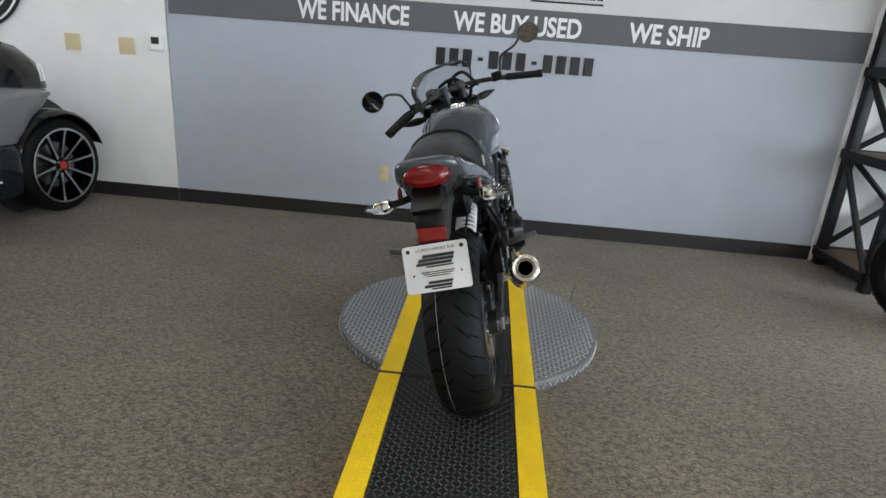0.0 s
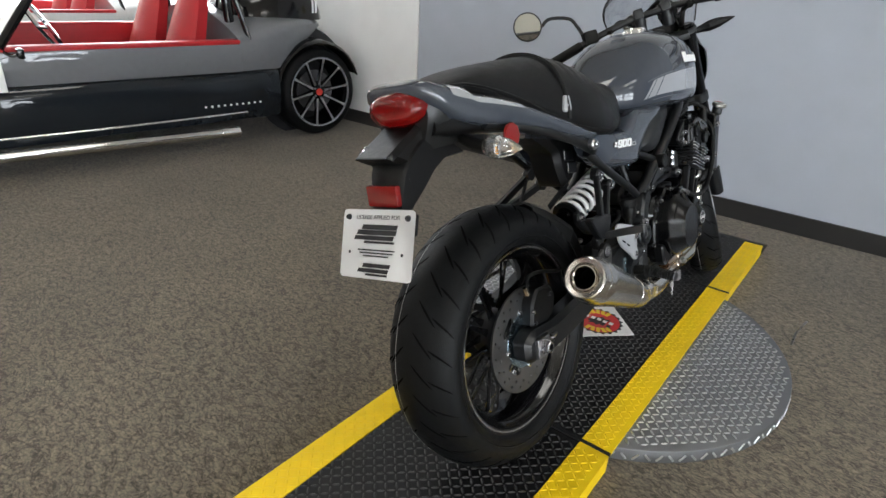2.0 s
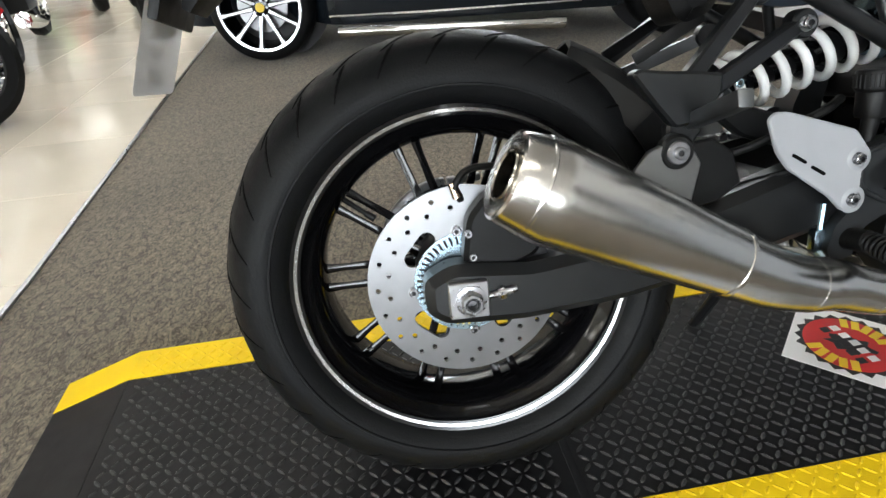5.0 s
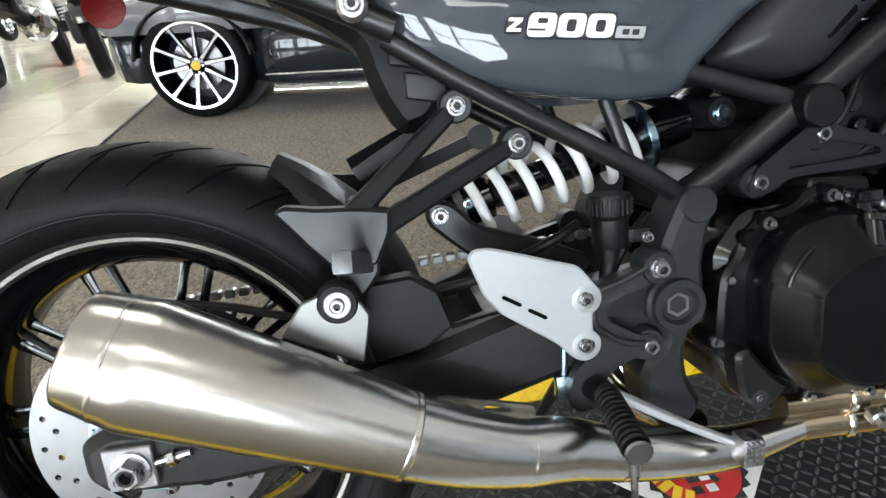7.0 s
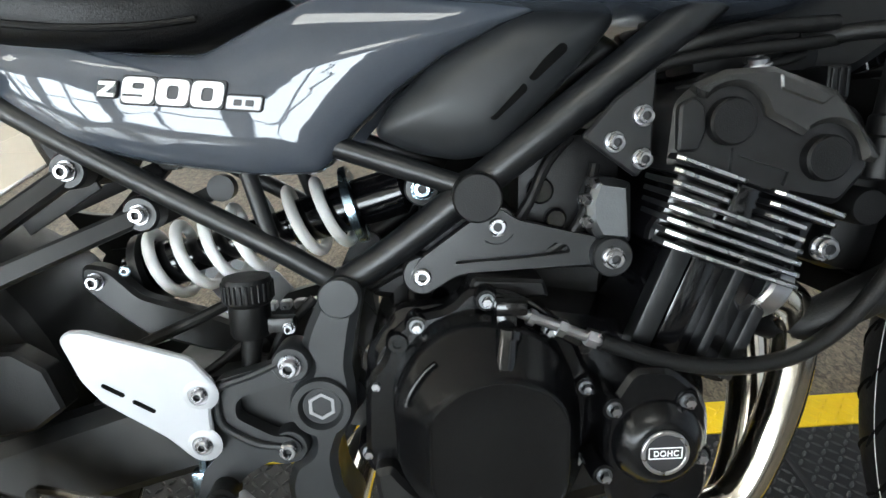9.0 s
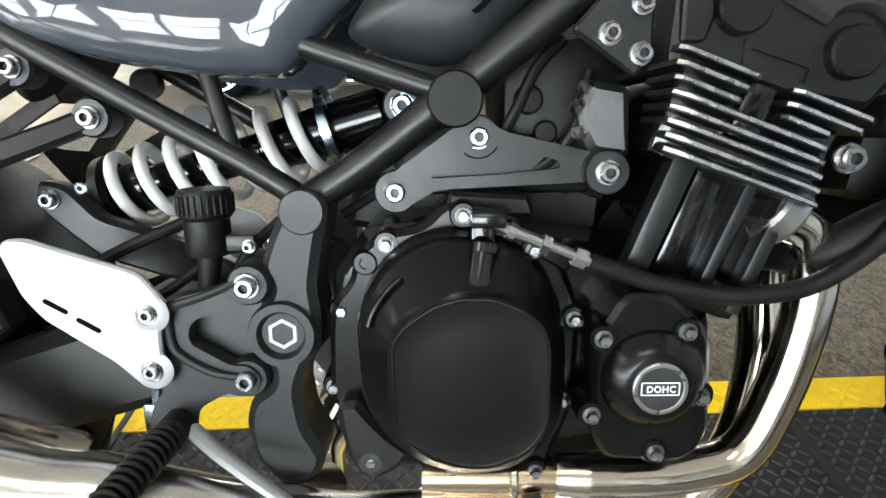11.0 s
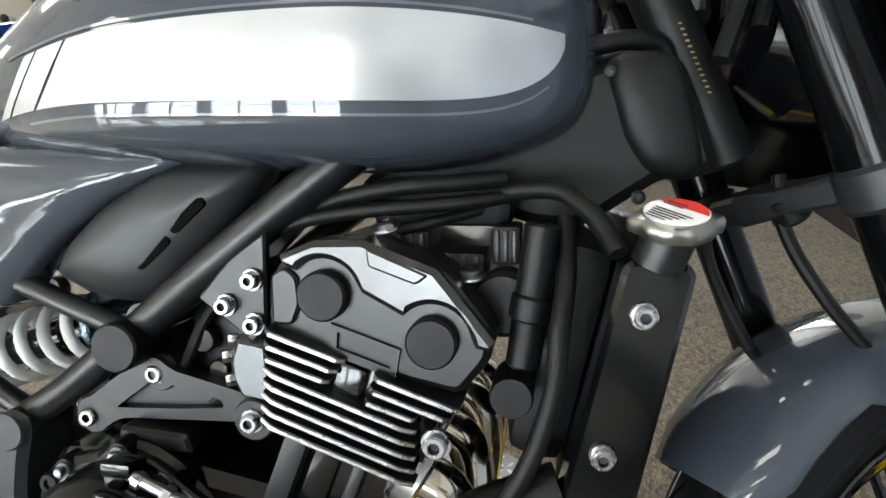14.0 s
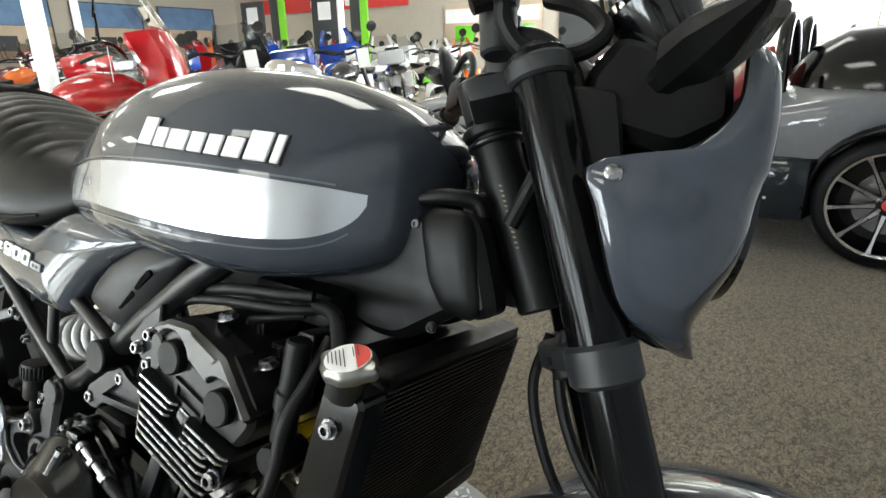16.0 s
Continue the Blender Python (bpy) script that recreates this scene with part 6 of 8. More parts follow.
for y, z in ((.315, .69), (.33, .655)):
    bm = bmesh.new()
    plate(bm, [(y - .022, z - .014), (y + .022, z - .022), (y + .022, z + .006), (y - .022, z + .014)], .043, .049, .004, .002)
    part("raised_panel", bm, M["satin"], ub)
# turn signals on short stalks
for sx in (1, -1):
    bm = bmesh.new()
    tube(bm, [(sx * .06, -.115, .795), (sx * .10, -.132, .787), (sx * .132, -.138, .782)], .011, 12, flat=.8)
    st = part("signal_stalk", bm, M["rubber"], bike, "black rubber signal stalk")
    bm = bmesh.new()
    rings = []
    for u, a, b in ((0, .010, .014), (.012, .016, .021), (.03, .0175, .0225), (.06, .013, .016), (.082, .005, .006), (.09, .001, .001)):
        rings.append([(sx * (.130 + u), -.136 - .10 * u + a * math.cos(t) * 1.1, .781 + b * math.sin(t) - .05 * u) for t in [6.283185 * k / 8 + .39 for k in range(8)]])
    loft(bm, rings)
    part("signal_lens", bm, M["clear_lens"], st, "clear faceted turn signal lens", None, 20)
    bm = bmesh.new()
    rings = []
    for u, a, b in ((.004, .004, .006), (.012, .011, .015), (.03, .012, .016), (.036, .004, .006)):
        rings.append([(sx * (.130 + u), -.130 - .10 * u + a * math.cos(t) * 1.1, .781 + b * math.sin(t) - .05 * u) for t in [6.283185 * k / 8 + .39 for k in range(8)]])
    loft(bm, rings)
    part("signal_reflector", bm, M["chrome"], st, "bright reflector inside the lens", None, 20)
    bm = bmesh.new()
    lathe(bm, [(0, .008), (.0035, .006), (.0048, .002), (.0048, -.007), (0, -.009)], 12, Matrix.Translation((sx * .160, -.138, .779)))
    part("bulb", bm, M["amber"], st, "amber bulb")
    bm = bmesh.new()
    turned(bm, [(0, sx * .006), (.024, sx * .005), (.026, sx * .002), (.026, 0), (0, 0)], (sx * .124, -.040, .787), 32)
    part("side_reflector", bm, M["red_refl"], st, "round red side reflector")
# bolts and grab lugs at the tail
for sx in (1, -1):
    bm = bmesh.new()
    rod(bm, (sx * .10, .265, .719), (sx * .150, .265, .719), .0085, n=20, bev=.002)
    rod(bm, (sx * .134, .265, .719), (sx * .150, .265, .719), .0135, n=24, bev=.003)
    bm2 = part("seat_lug", bm, M["alu"], bike, "bright seat lug")
    bolt(bm2, (sx * .151, .265, .719), .0105, .006, False, (sx, 0, 0))
# rear hugger
bm = bmesh.new()
rings = []
for k in range(9):
    a = radians(17 + 5.35 * k)
    r = .329 - .0012 * (k - 4) ** 2 * .25
    w = .082 - .013 * max(0, k - 4)
    y, z = r * math.cos(a), .315 + r * math.sin(a)
    dn = Vector((0, math.cos(a), math.sin(a)))
    rings.append([Vector((x, y, z)) - dn * d for x, d in ((w + .008, .056), (w + .004, .020), (w * .93, .006), (w * .52, -.002), (0, -.003), (-w * .52, -.002), (-w * .93, .006), (-w - .004, .020), (-w - .008, .056), (-w - .004, .056), (-w, .021), (-w * .90, .010), (0, .001), (w * .90, .010), (w, .021), (w + .004, .056))])
loft(bm, rings)
part("rear_hugger", bm, M["duct"], bike, "black plastic rear hugger", None, 20)
for p0, p1 in (((-.06, .235, .572), (-.10, .335, .617)), ((.02, .245, .565), (.03, .33, .612))):
    bm = bmesh.new()
    mm_, ln_ = rod_matrix(p0, p1)
    box(bm, (0, 0, ln_ / 2), (.004, .016, ln_), .001, mm_)
    part("guard_stay", bm, M["plastic"], bike)
# passenger peg hanger: two cast bars and a foot
for sx in (1, -1):
    bm = bmesh.new()
    for a, b in (((.351, .629), (.240, .540)), ((.408, .589), (.262, .528))):
        d = (Vector(b) - Vector(a)).normalized()
        q = Vector((-d.y, d.x))
        plate(bm, [tuple(Vector(a) + q * .009), tuple(Vector(b) + q * .010), tuple(Vector(b) - q * .010), tuple(Vector(a) - q * .009)], sx * .094, sx * .109, .003, .003)
        run_ = (Vector(b) - Vector(a)).length
        for v in bm.verts:
            if not v.tag:
                v.tag = True
                v.co.x += sx * .064 * min(1, max(0, (Vector((v.co.y, v.co.z)) - Vector(a)).dot(d) / run_))
    plate(bm, [(.178, .553), (.186, .558), (.216, .553), (.246, .551), (.278, .546), (.276, .526), (.262, .498), (.226, .494), (.202, .522)], sx * .154, sx * .172, .004, .003)
    hg = part("peg_hanger", bm, M["satin"], bike, "black cast passenger peg hanger")
    for y, z in ((.351, .629), (.408, .589)):
        bm = bmesh.new()
        turned(bm, [(0, .0), (.0145, 0), (.0165, -.003 * sx), (.0165, -.02 * sx), (0, -.02 * sx)], (sx * .112, y, z), 24)
        part("boss", bm, M["satin"], hg)
        bolt(hg, (sx * .114, y, z), .0105, .008, True, (sx, 0, 0))
    bm = bmesh.new()
    plate(bm, [(.226, .468), (.242, .462), (.262, .486), (.266, .508), (.232, .506), (.222, .494)], sx * .145, sx * .160, .004, .003)
    part("peg_clevis", bm, M["satin"], hg)
    bm = bmesh.new()
    mm_, ln_ = rod_matrix((sx * .160, .250, .498), (sx * .272, .239, .528))
    box(bm, (0, 0, ln_ / 2), (.016, .018, ln_), .004, mm_)
    peg_ = part("passenger_peg", bm, M["cast"], hg, "cast folding passenger peg")

# swingarm cover behind the silencer bracket
bm = bmesh.new()
plate(bm, [(.238, .470), (.290, .474), (.316, .456), (.328, .418), (.30, .398), (.245, .388), (.236, .43)], .112, .135, .003, .003)
part("swingarm_cover", bm, M["plastic"], bike, "black swingarm cover")

# ---- suspension ----
S0, S1 = Vector((.002, .338, .508)), Vector((.002, .656, .597))
sm, sl = rod_matrix(S0, S1)
bm = bmesh.new()
lathe(bm, [(0, 0), (.022, 0), (.026, .02), (.026, .06), (.018, .065), (.018, sl * .55), (.024, sl * .56), (.026, sl * .78), (.026, sl * .93), (.015, sl * .96), (.012, sl), (0, sl)], 28, sm)
shock = part("shock_absorber", bm, M["gloss"], bike, "black shock absorber with a white coil spring")
bm = bmesh.new()
pts = []
turns = 7.0
for k in range(141):
    a = 6.283185 * turns * k / 140
    pts.append(sm @ Vector((.036 * math.cos(a), .036 * math.sin(a), .028 + (sl * .74 - .028) * k / 140)))
tube(bm, pts, .0062, 12, 1)
part("coil_spring", bm, M["white_coil"], shock, "white coil spring")
bm = bmesh.new()
lathe(bm, [(.020, .018), (.040, .018), (.040, .027), (.020, .027)], 24, sm, True)
part("spring_seat", bm, M["satin"], shock)
bm = bmesh.new()
lathe(bm, [(.020, sl * .755), (.040, sl * .755), (.040, sl * .755 + .009), (.020, sl * .755 + .009)], 24, sm, True)
lathe(bm, [(.039, sl * .757), (.0425, sl * .757), (.0425, sl * .757 + .007), (.039, sl * .757 + .007)], 16, sm, True)
part("preload_ring", bm, M["blue_zinc"], shock, "blue zinc preload ring")
bm = bmesh.new()
turned(bm, [(0, .05), (.016, .05), (.018, .046), (.018, -.05), (0, -.05)], (.002, .656, .597), 24)
part("shock_eye", bm, M["satin"], shock)
bolt(shock, (.052, .6562, .5967), .0135, .007, True, material="blue_zinc")
bm = bmesh.new()
plate(bm, [(.318, .535), (.345, .530), (.372, .500), (.44, .478), (.50, .452), (.50, .43), (.43, .44), (.37, .46), (.335, .49), (.315, .51)], .045, .062, .01, .004)
rk = part("shock_linkage", bm, M["satin"], bike, "black shock linkage arm")
bolt(rk, (.064, .331, .517), .0105, .008, True)
bolt(rk, (.064, .362, .527), .008, .003, False, material="blue_zinc")
for pts, r in (([(.10, .47, .50), (.112, .44, .488), (.105, .40, .47), (.09, .36, .45), (.08, .32, .44)], .0055), ([(.10, .48, .46), (.118, .45, .44), (.12, .41, .425), (.10, .37, .41), (.09, .33, .40)], .0045), ([(.09, .55, .50), (.10, .52, .47), (.095, .50, .43), (.10, .47, .40)], .005)):
    bm = bmesh.new()
    tube(bm, pts, r, 10)
    part("brake_line", bm, M["rubber"], bike, "thin black brake line")
# brake fluid reservoir
bm = bmesh.new()
lathe(bm, [(0, 0), (.0165, 0), (.0185, .004), (.0185, .030), (.0205, .032), (.0215, .034), (.0215, .052), (.0205, .055), (0, .055)], 28, Matrix.Translation((.118, .497, .476)))
rs = part("fluid_reservoir", bm, M["plastic"], bike, "small black brake fluid reservoir")
bm = bmesh.new()
for k in range(26):
    a = 6.283185 * k / 26
    box(bm, (0, 0, 0), (.0026, .0024, .016), .0006, Matrix.Translation((.118 + .0218 * math.cos(a), .497 + .0218 * math.sin(a), .519)) @ Matrix.Rotation(a, 4, "Z"), 1)
part("cap_ribs", bm, M["plastic"], rs)
bm = bmesh.new()
rod(bm, (.118, .497, .476), (.118, .492, .44), .010, .008, 14)
tube(bm, [(.118, .492, .43), (.117, .49, .40), (.116, .484, .36)], .006, 8)
part("reservoir_hose", bm, M["rubber"], rs)
bm = bmesh.new()
box(bm, (.118, .522, .486), (.014, .03, .014), .003)
part("reservoir_stay", bm, M["satin"], rs)
bolt(rs, (.127, .533, .484), .0065, .006, True)

# ---- footrest set ----
for sx in (1, -1):
    bm = bmesh.new()
    plate(bm, [(.344, .489), (.351, .497), (.366, .497), (.452, .469), (.471, .444), (.464, .419), (.464, .384), (.458, .374), (.444, .374), (.426, .393), (.372, .431), (.357, .451)], sx * .147, sx * .1525, .006, .0018)
    hgd = part("heel_guard", bm, M["silver_paint"], bike, "silver painted heel guard with two slots")
    # black inlays coloured as the shade inside the two slots
    for y, z in ((.384, .4425), (.4085, .4265)):
        bm = bmesh.new()
        plate(bm, slot((y, z), .0215, .0040, -.55), sx * .15, sx * .1530, 0, 0)
        part("slot", bm, M["recess_shade"], hgd)
    for y, z in ((.4569, .4352), (.4552, .3871)):
        bm = bmesh.new()
        turned(bm, [(.0095, .0012 * sx), (.0125, .0007 * sx), (.0165, -.0012 * sx), (.0095, -.0012 * sx)], (sx * .1525, y, z), 24, True)
        part("pressed_rim", bm, M["silver_paint"], hgd)
        bolt(hgd, (sx * .1535, y, z), .0088, .006, True, (sx, 0, 0))
    bm = bmesh.new()
    sheet(bm, [tuple(p) for p in rounded([(.462, .436), (.469, .443), (.522, .457), (.528, .466), (.539, .467), (.549, .457), (.545, .444), (.535, .440), (.490, .427), (.483, .420), (.482, .406), (.515, .386), (.529, .386), (.540, .375), (.533, .360), (.521, .358), (.510, .362), (.488, .350), (.477, .338), (.473, .312), (.450, .308), (.438, .320), (.446, .352), (.460, .367), (.463, .389), (.459, .412)], .006, 3)], [], sx * .126, sx * .142)
    br = part("peg_bracket", bm, M["grey_plastic"], bike, "dark grey cast footrest bracket")
    for x, y, z in ((.1455, .5356, .456), (.1390, .5269, .3732)):
        bm = bmesh.new()
        turned(bm, [(0, 0), (.0155, 0), (.0172, -.003 * sx), (.0172, -.03 * sx), (0, -.03 * sx)], (sx * x, y, z), 24)
        part("boss", bm, M["grey_plastic"], br)
        bolt(br, (sx * (x + .0025), y, z), .0118, .009, True, (sx, 0, 0))
    bm = bmesh.new()
    tube(bm, [(sx * .1425, .530, .460), (sx * .1445, .500, .4475), (sx * .1445, .473, .4385), (sx * .1445, .468, .428), (sx * .1445, .469, .405), (sx * .1445, .478, .394), (sx * .1445, .500, .381), (sx * .1425, .522, .376)], .0035, 8, 3)
    part("cast_rib", bm, M["grey_plastic"], br)
    bm = bmesh.new()
    rod(bm, (sx * .136, .466, .334), (sx * .170, .470, .338), .0135, n=18, bev=.003)
    pg0, pg1 = Vector((sx * .165, .470, .338)), Vector((sx * .252, .463, .330))
    rod(bm, pg0, pg1, .0085, n=12)
    pg = part("foot_peg", bm, M["rubber"], bike, "ribbed black rubber foot peg")
    bm = bmesh.new()
    for k in range(11):
        a, b = pg0.lerp(pg1, .06 + .084 * k), pg0.lerp(pg1, .11 + .084 * k)
        rod(bm, a, b, .0138, n=16, bev=.0015)
    part("peg_ribs", bm, M["rubber"], pg)
    bm = bmesh.new()
    rod(bm, pg1, pg1 + (pg1 - pg0) * .05, .0125, n=16, bev=.002)
    part("peg_end", bm, M["cast"], pg, "grey cast peg end")
    bm = bmesh.new()
    rod(bm, pg1 - Vector((sx * .008, 0, .010)), pg1 - Vector((sx * .008, 0, .030)), .0050, n=12)
    rod(bm, pg1 - Vector((sx * .008, 0, .030)), pg1 - Vector((sx * .008, 0, .052)), .0032, n=10)
    part("feeler_bolt", bm, M["bolt"], pg, "bright feeler bolt under the peg")
bm = bmesh.new()
tube(bm, [(.150, .480, .333), (.168, .515, .316), (.185, .555, .298), (.195, .580, .288), (.198, .595, .284)], [.0085, .0078, .0066, .0062, .008], 12, flat=.7)
lev = part("brake_pedal", bm, M["silver_paint"], bike, "silver brake pedal")
bm = bmesh.new()
box(bm, (.206, .594, .284), (.022, .022, .030), .004)
for k in range(4):
    for j in range(5):
        box(bm, (.2175, .586 + .0053 * k, .273 + .0055 * j), (.003, .0028, .0032), .0005, None, 1)
part("pedal_tip", bm, M["alu"], lev)
bm = bmesh.new()
box(bm, (.125, .440, .332), (.014, .02, .028), .003)
rod(bm, (.125, .44, .345), (.125, .442, .378), .004, n=8)
rod(bm, (.125, .44, .318), (.13, .446, .308), .007, n=10)
part("brake_cylinder", bm, M["blue_zinc"], bike, "zinc rear brake push rod")
bm = bmesh.new()
tube(bm, [(-.12, .55, .27), (-.17, .50, .15), (-.245, .47, .02)], .010, 10)
box(bm, (-.25, .468, .012), (.03, .05, .008), .003)
part("side_stand", bm, M["satin"], bike, "black side stand")

# ---- fork, front mudguard, cowl, bars ----
FT, FB = Vector((.1, 1.163, .985)), Vector((.1, 1.415, .33))
fd = (FB - FT).normalized()
for sx in (1, -1):
    flip = Matrix.Diagonal((sx, 1, 1, 1))
    bm = bmesh.new()
    rod(bm, flip @ (FT + fd * .018), flip @ (FT + fd * .47), .0262, n=28, bev=.002)
    fk = part("fork_leg", bm, M["fork_black"], bike, "gloss black fork leg", STEER)
    bm = bmesh.new()
    rod(bm, flip @ (FT + fd * .46), flip @ (FB + fd * .0), .0205, n=24)
    part("fork_slider", bm, M["chrome"], fk, "bright fork slider")
    bm = bmesh.new()
    rod(bm, flip @ (FB - fd * .10), flip @ (FB + fd * .02), .027, n=20, bev=.004)
    part("fork_foot", bm, M["satin"], fk)
    bm = bmesh.new()
    rod(bm, flip @ (FT + fd * .012), flip @ (FT + fd * .02), .017, n=6)
    part("fork_cap", bm, M["gloss"], fk)
bm = bmesh.new()
LC = FT + fd * .292
for sx in (1, -1):
    p = Vector((sx * .1, LC.y, LC.z))
    rod(bm, p - fd * .019, p + fd * .017, .0315, n=32, bev=.004)
m_, l_ = rod_matrix(Vector((0, LC.y - .024, LC.z - .004)) - fd * .02, Vector((0, LC.y - .024, LC.z - .004)) + fd * .02)
for sx in (1, -1):
    loft(bm, [[m_ @ Vector((sx * x, y0 + dy * a, .02 + h * b)) for a, b in ((-1, -.7), (-.8, -1), (.8, -1), (1, -.7), (1, .7), (.8, 1), (-.8, 1), (-1, .7))] for x, y0, dy, h in ((0, 0, .026, .015), (.035, .002, .023, .012), (.062, .010, .019, .011), (.084, .020, .021, .013))])
part("lower_clamp", bm, M["grey_plastic"], bike, "dark grey lower fork clamp", STEER)
bm = bmesh.new()
TC = FT + fd * .035
for sx in (1, -1):
    p = Vector((sx * .1, TC.y, TC.z))
    rod(bm, p - fd * .010, p + fd * .010, .0305, n=32, bev=.003)
m_, l_ = rod_matrix(Vector((0, TC.y - .03, TC.z - .012)) - fd * .012, Vector((0, TC.y - .03, TC.z - .012)) + fd * .012)
box(bm, (0, -.005, .012), (.20, .06, .022), .006, m_)
part("top_clamp", bm, M["grey_plastic"], bike, "dark grey top fork clamp", STEER)
# steering head
bm = bmesh.new()
ha, hb = Vector((-.027, 1.128, .935)), Vector((-.027, 1.215, .745))
rod(bm, ha, hb, .0245, n=28, bev=.003)
rod(bm, ha.lerp(hb, .04), ha.lerp(hb, .10), .032, n=28, bev=.002)
sh = part("steering_head", bm, M["duct"], bike, "dark steering head with stamped marks")
bm = bmesh.new()
rod(bm, ha.lerp(hb, .06), ha.lerp(hb, .10), .031, n=28, bev=.002)
part("bearing_ring", bm, M["satin"], sh)
bm = bmesh.new()
rod(bm, ha.lerp(hb, .12), ha.lerp(hb, .15), .031, n=28, bev=.002)
part("bearing_ring", bm, M["satin"], sh)
bm = bmesh.new()
rod(bm, ha.lerp(hb, -.20), ha.lerp(hb, .02), .026, n=28, bev=.002)
part("head_bearing", bm, M["satin"], sh, "black steering stem nut")
bm = bmesh.new()
hm, hl = rod_matrix(ha, hb)
for k in range(13):
    box(bm, (.0, 0, 0), (.0017, .0034, .0004), 0, Matrix.Translation(ha.lerp(hb, .36 + .026 * k) + Vector((.0247, .003, 0))) @ Matrix.Rotation(radians(90), 4, "Y"))
part("stamped_marks", bm, M["stamp"], sh)
# side ducts beside the steering head
for sx in (1, -1):
    bm = bmesh.new()
    duct = [(.876, .727), (.93, .765), (1.029, .80), (1.092, .83), (1.118, .836), (1.157, .836), (1.174, .798), (1.192, .744), (1.174, .733), (1.148, .734), (1.084, .692), (1.045, .692), (.99, .709), (.932, .707)]
    plate(bm, duct, -.027 + sx * .035, -.027 + sx * .066, .016, .010)
    du = part("side_duct", bm, M["duct"], bike, "dark grey plastic duct cover")
    bm = bmesh.new()
    mid = Vector((1.138, .786))
    edge_ = fan([(1.096, .826), (1.108, .838), (1.148, .838), (1.160, .822), (1.180, .744), (1.168, .731), (1.135, .734), (1.114, .765), (1.104, .800)], mid, 40, .010)
    loft(bm, [[(-.027 + sx * x, *(mid + (p - mid) * f)) for p in edge_] for x, f in ((.055, 1), (.062, 1), (.067, .95), (.0715, .84), (.0745, .66), (.0762, .42), (.0768, .18))])
    part("duct_edge", bm, M["duct"], du)
    bolt(du, (-.027 + sx * .075, 1.100, .820), .007, .004, False, (sx, 0, 0), material="satin")
    bolt(du, (-.027 + sx * .07, 1.127, .718), .007, .004, True, (sx, 0, 0), material="satin")
    bm = bmesh.new()
    tube(bm, [(-.027 + sx * .050, 1.03, .838), (-.027 + sx * .054, 1.085, .844), (-.027 + sx * .048, 1.12, .850), (-.027 + sx * .036, 1.145, .846), (-.027 + sx * .034, 1.152, .832)], .0085, 12)
    part("duct_pipe", bm, M["plastic"], du)
# front mudguard
bm = bmesh.new()
rings = []
for k in range(19):
    a = radians(28 + 6.6 * k)
    r = .319
    w = .073 + .002 * math.sin(k / 18 * 3.14)
    if k in (0, 18):
        w *= .8
    dn = Vector((0, math.cos(a), math.sin(a)))
    o = Vector(FC) + dn * r
    drop = .05 if 3 < k < 14 else .03
    outer = [(w, drop + .01), (w * 1.0, .03), (w * .93, .014), (w * .7, .004), (w * .35, -.001), (0, -.003)]
    inner = [(x - .003 if x > 0 else 0, d + .003) for x, d in outer]
    prof = outer + [(-x, d) for x, d in outer[-2::-1]] + [(-x, d) for x, d in inner[:-1]] + [(0, .0)] + [(x, d) for x, d in inner[-2::-1]]
    rings.append([o - dn * d + Vector((x, 0, 0)) for x, d in prof])
loft(bm, rings)
part("front_mudguard", bm, M["paint"], bike, "dark grey front mudguard", STEER, 50)
# headlamp cowl: a shell open to the rear, with a lamp in its face
COWL = [(0.726, 1.343, 1.359, 0.050), (0.738, 1.312, 1.351, 0.092), (0.755, 1.280, 1.345, 0.122), (0.781, 1.262, 1.357, 0.138), (0.807, 1.251, 1.371, 0.145), (0.836, 1.240, 1.380, 0.149), (0.864, 1.229, 1.384, 0.150), (0.878, 1.252, 1.385, 0.149), (0.889, 1.300, 1.385, 0.147), (0.926, 1.335, 1.384, 0.141), (0.972, 1.342, 1.380, 0.132), (0.985, 1.342, 1.373, 0.126)]
bm = bmesh.new()
out, inn = [], []
for i in range(31):
    z = .726 + .259 * i / 30
    yr, yf, w = lerp_table(COWL, z)
    a, b = [], []
    for k in range(25):
        s = -1 + 2 * k / 24
        x = w * math.copysign(1 - (1 - abs(s)) ** 1.9, s)
        yy = yr + (yf - yr) * (1 - abs(s) ** 2.6)
        a.append((x, yy, z))
        b.append((x * .975, yy - .004, z))
    out.append(a), inn.append(b)
loft(bm, out, False, False)
loft(bm, inn, False, False)
bm.verts.ensure_lookup_table()
for i in range(30):
    for e in (0, 24):
        q = [bm.verts[i * 25 + e], bm.verts[(i + 1) * 25 + e], bm.verts[775 + (i + 1) * 25 + e], bm.verts[775 + i * 25 + e]]
        bm.faces.new(q)
cowl = part("headlamp_cowl", bm, M["paint"], bike, "dark grey cafe style headlamp cowl", STEER, 60)
bm = bmesh.new()
loft(bm, [[(x * .985, y - .0022, z) for x, y, z in r] for r in inn[1:-1]], False, False)
bmesh.ops.solidify(bm, geom=bm.faces[:], thickness=.0008)
part("cowl_liner", bm, M["plastic"], cowl, "black inside of the cowl", None, 60)
for sx in (1, -1):
    bolt(cowl, (sx * .1485, 1.244, .862), .0095, .005, True, (sx, -.1, 0), kind="hex")
bm = bmesh.new()
LM = Matrix.Translation((0, 1.318, .87)) @ Matrix.Rotation(radians(-90), 4, "X")
lathe(bm, [(0, -.10), (.05, -.09), (.082, -.055), (.092, .0), (.092, .045), (.086, .058), (0, .065)], 40, LM)
part("headlamp", bm, M["gloss"], cowl, "round black headlamp bowl")
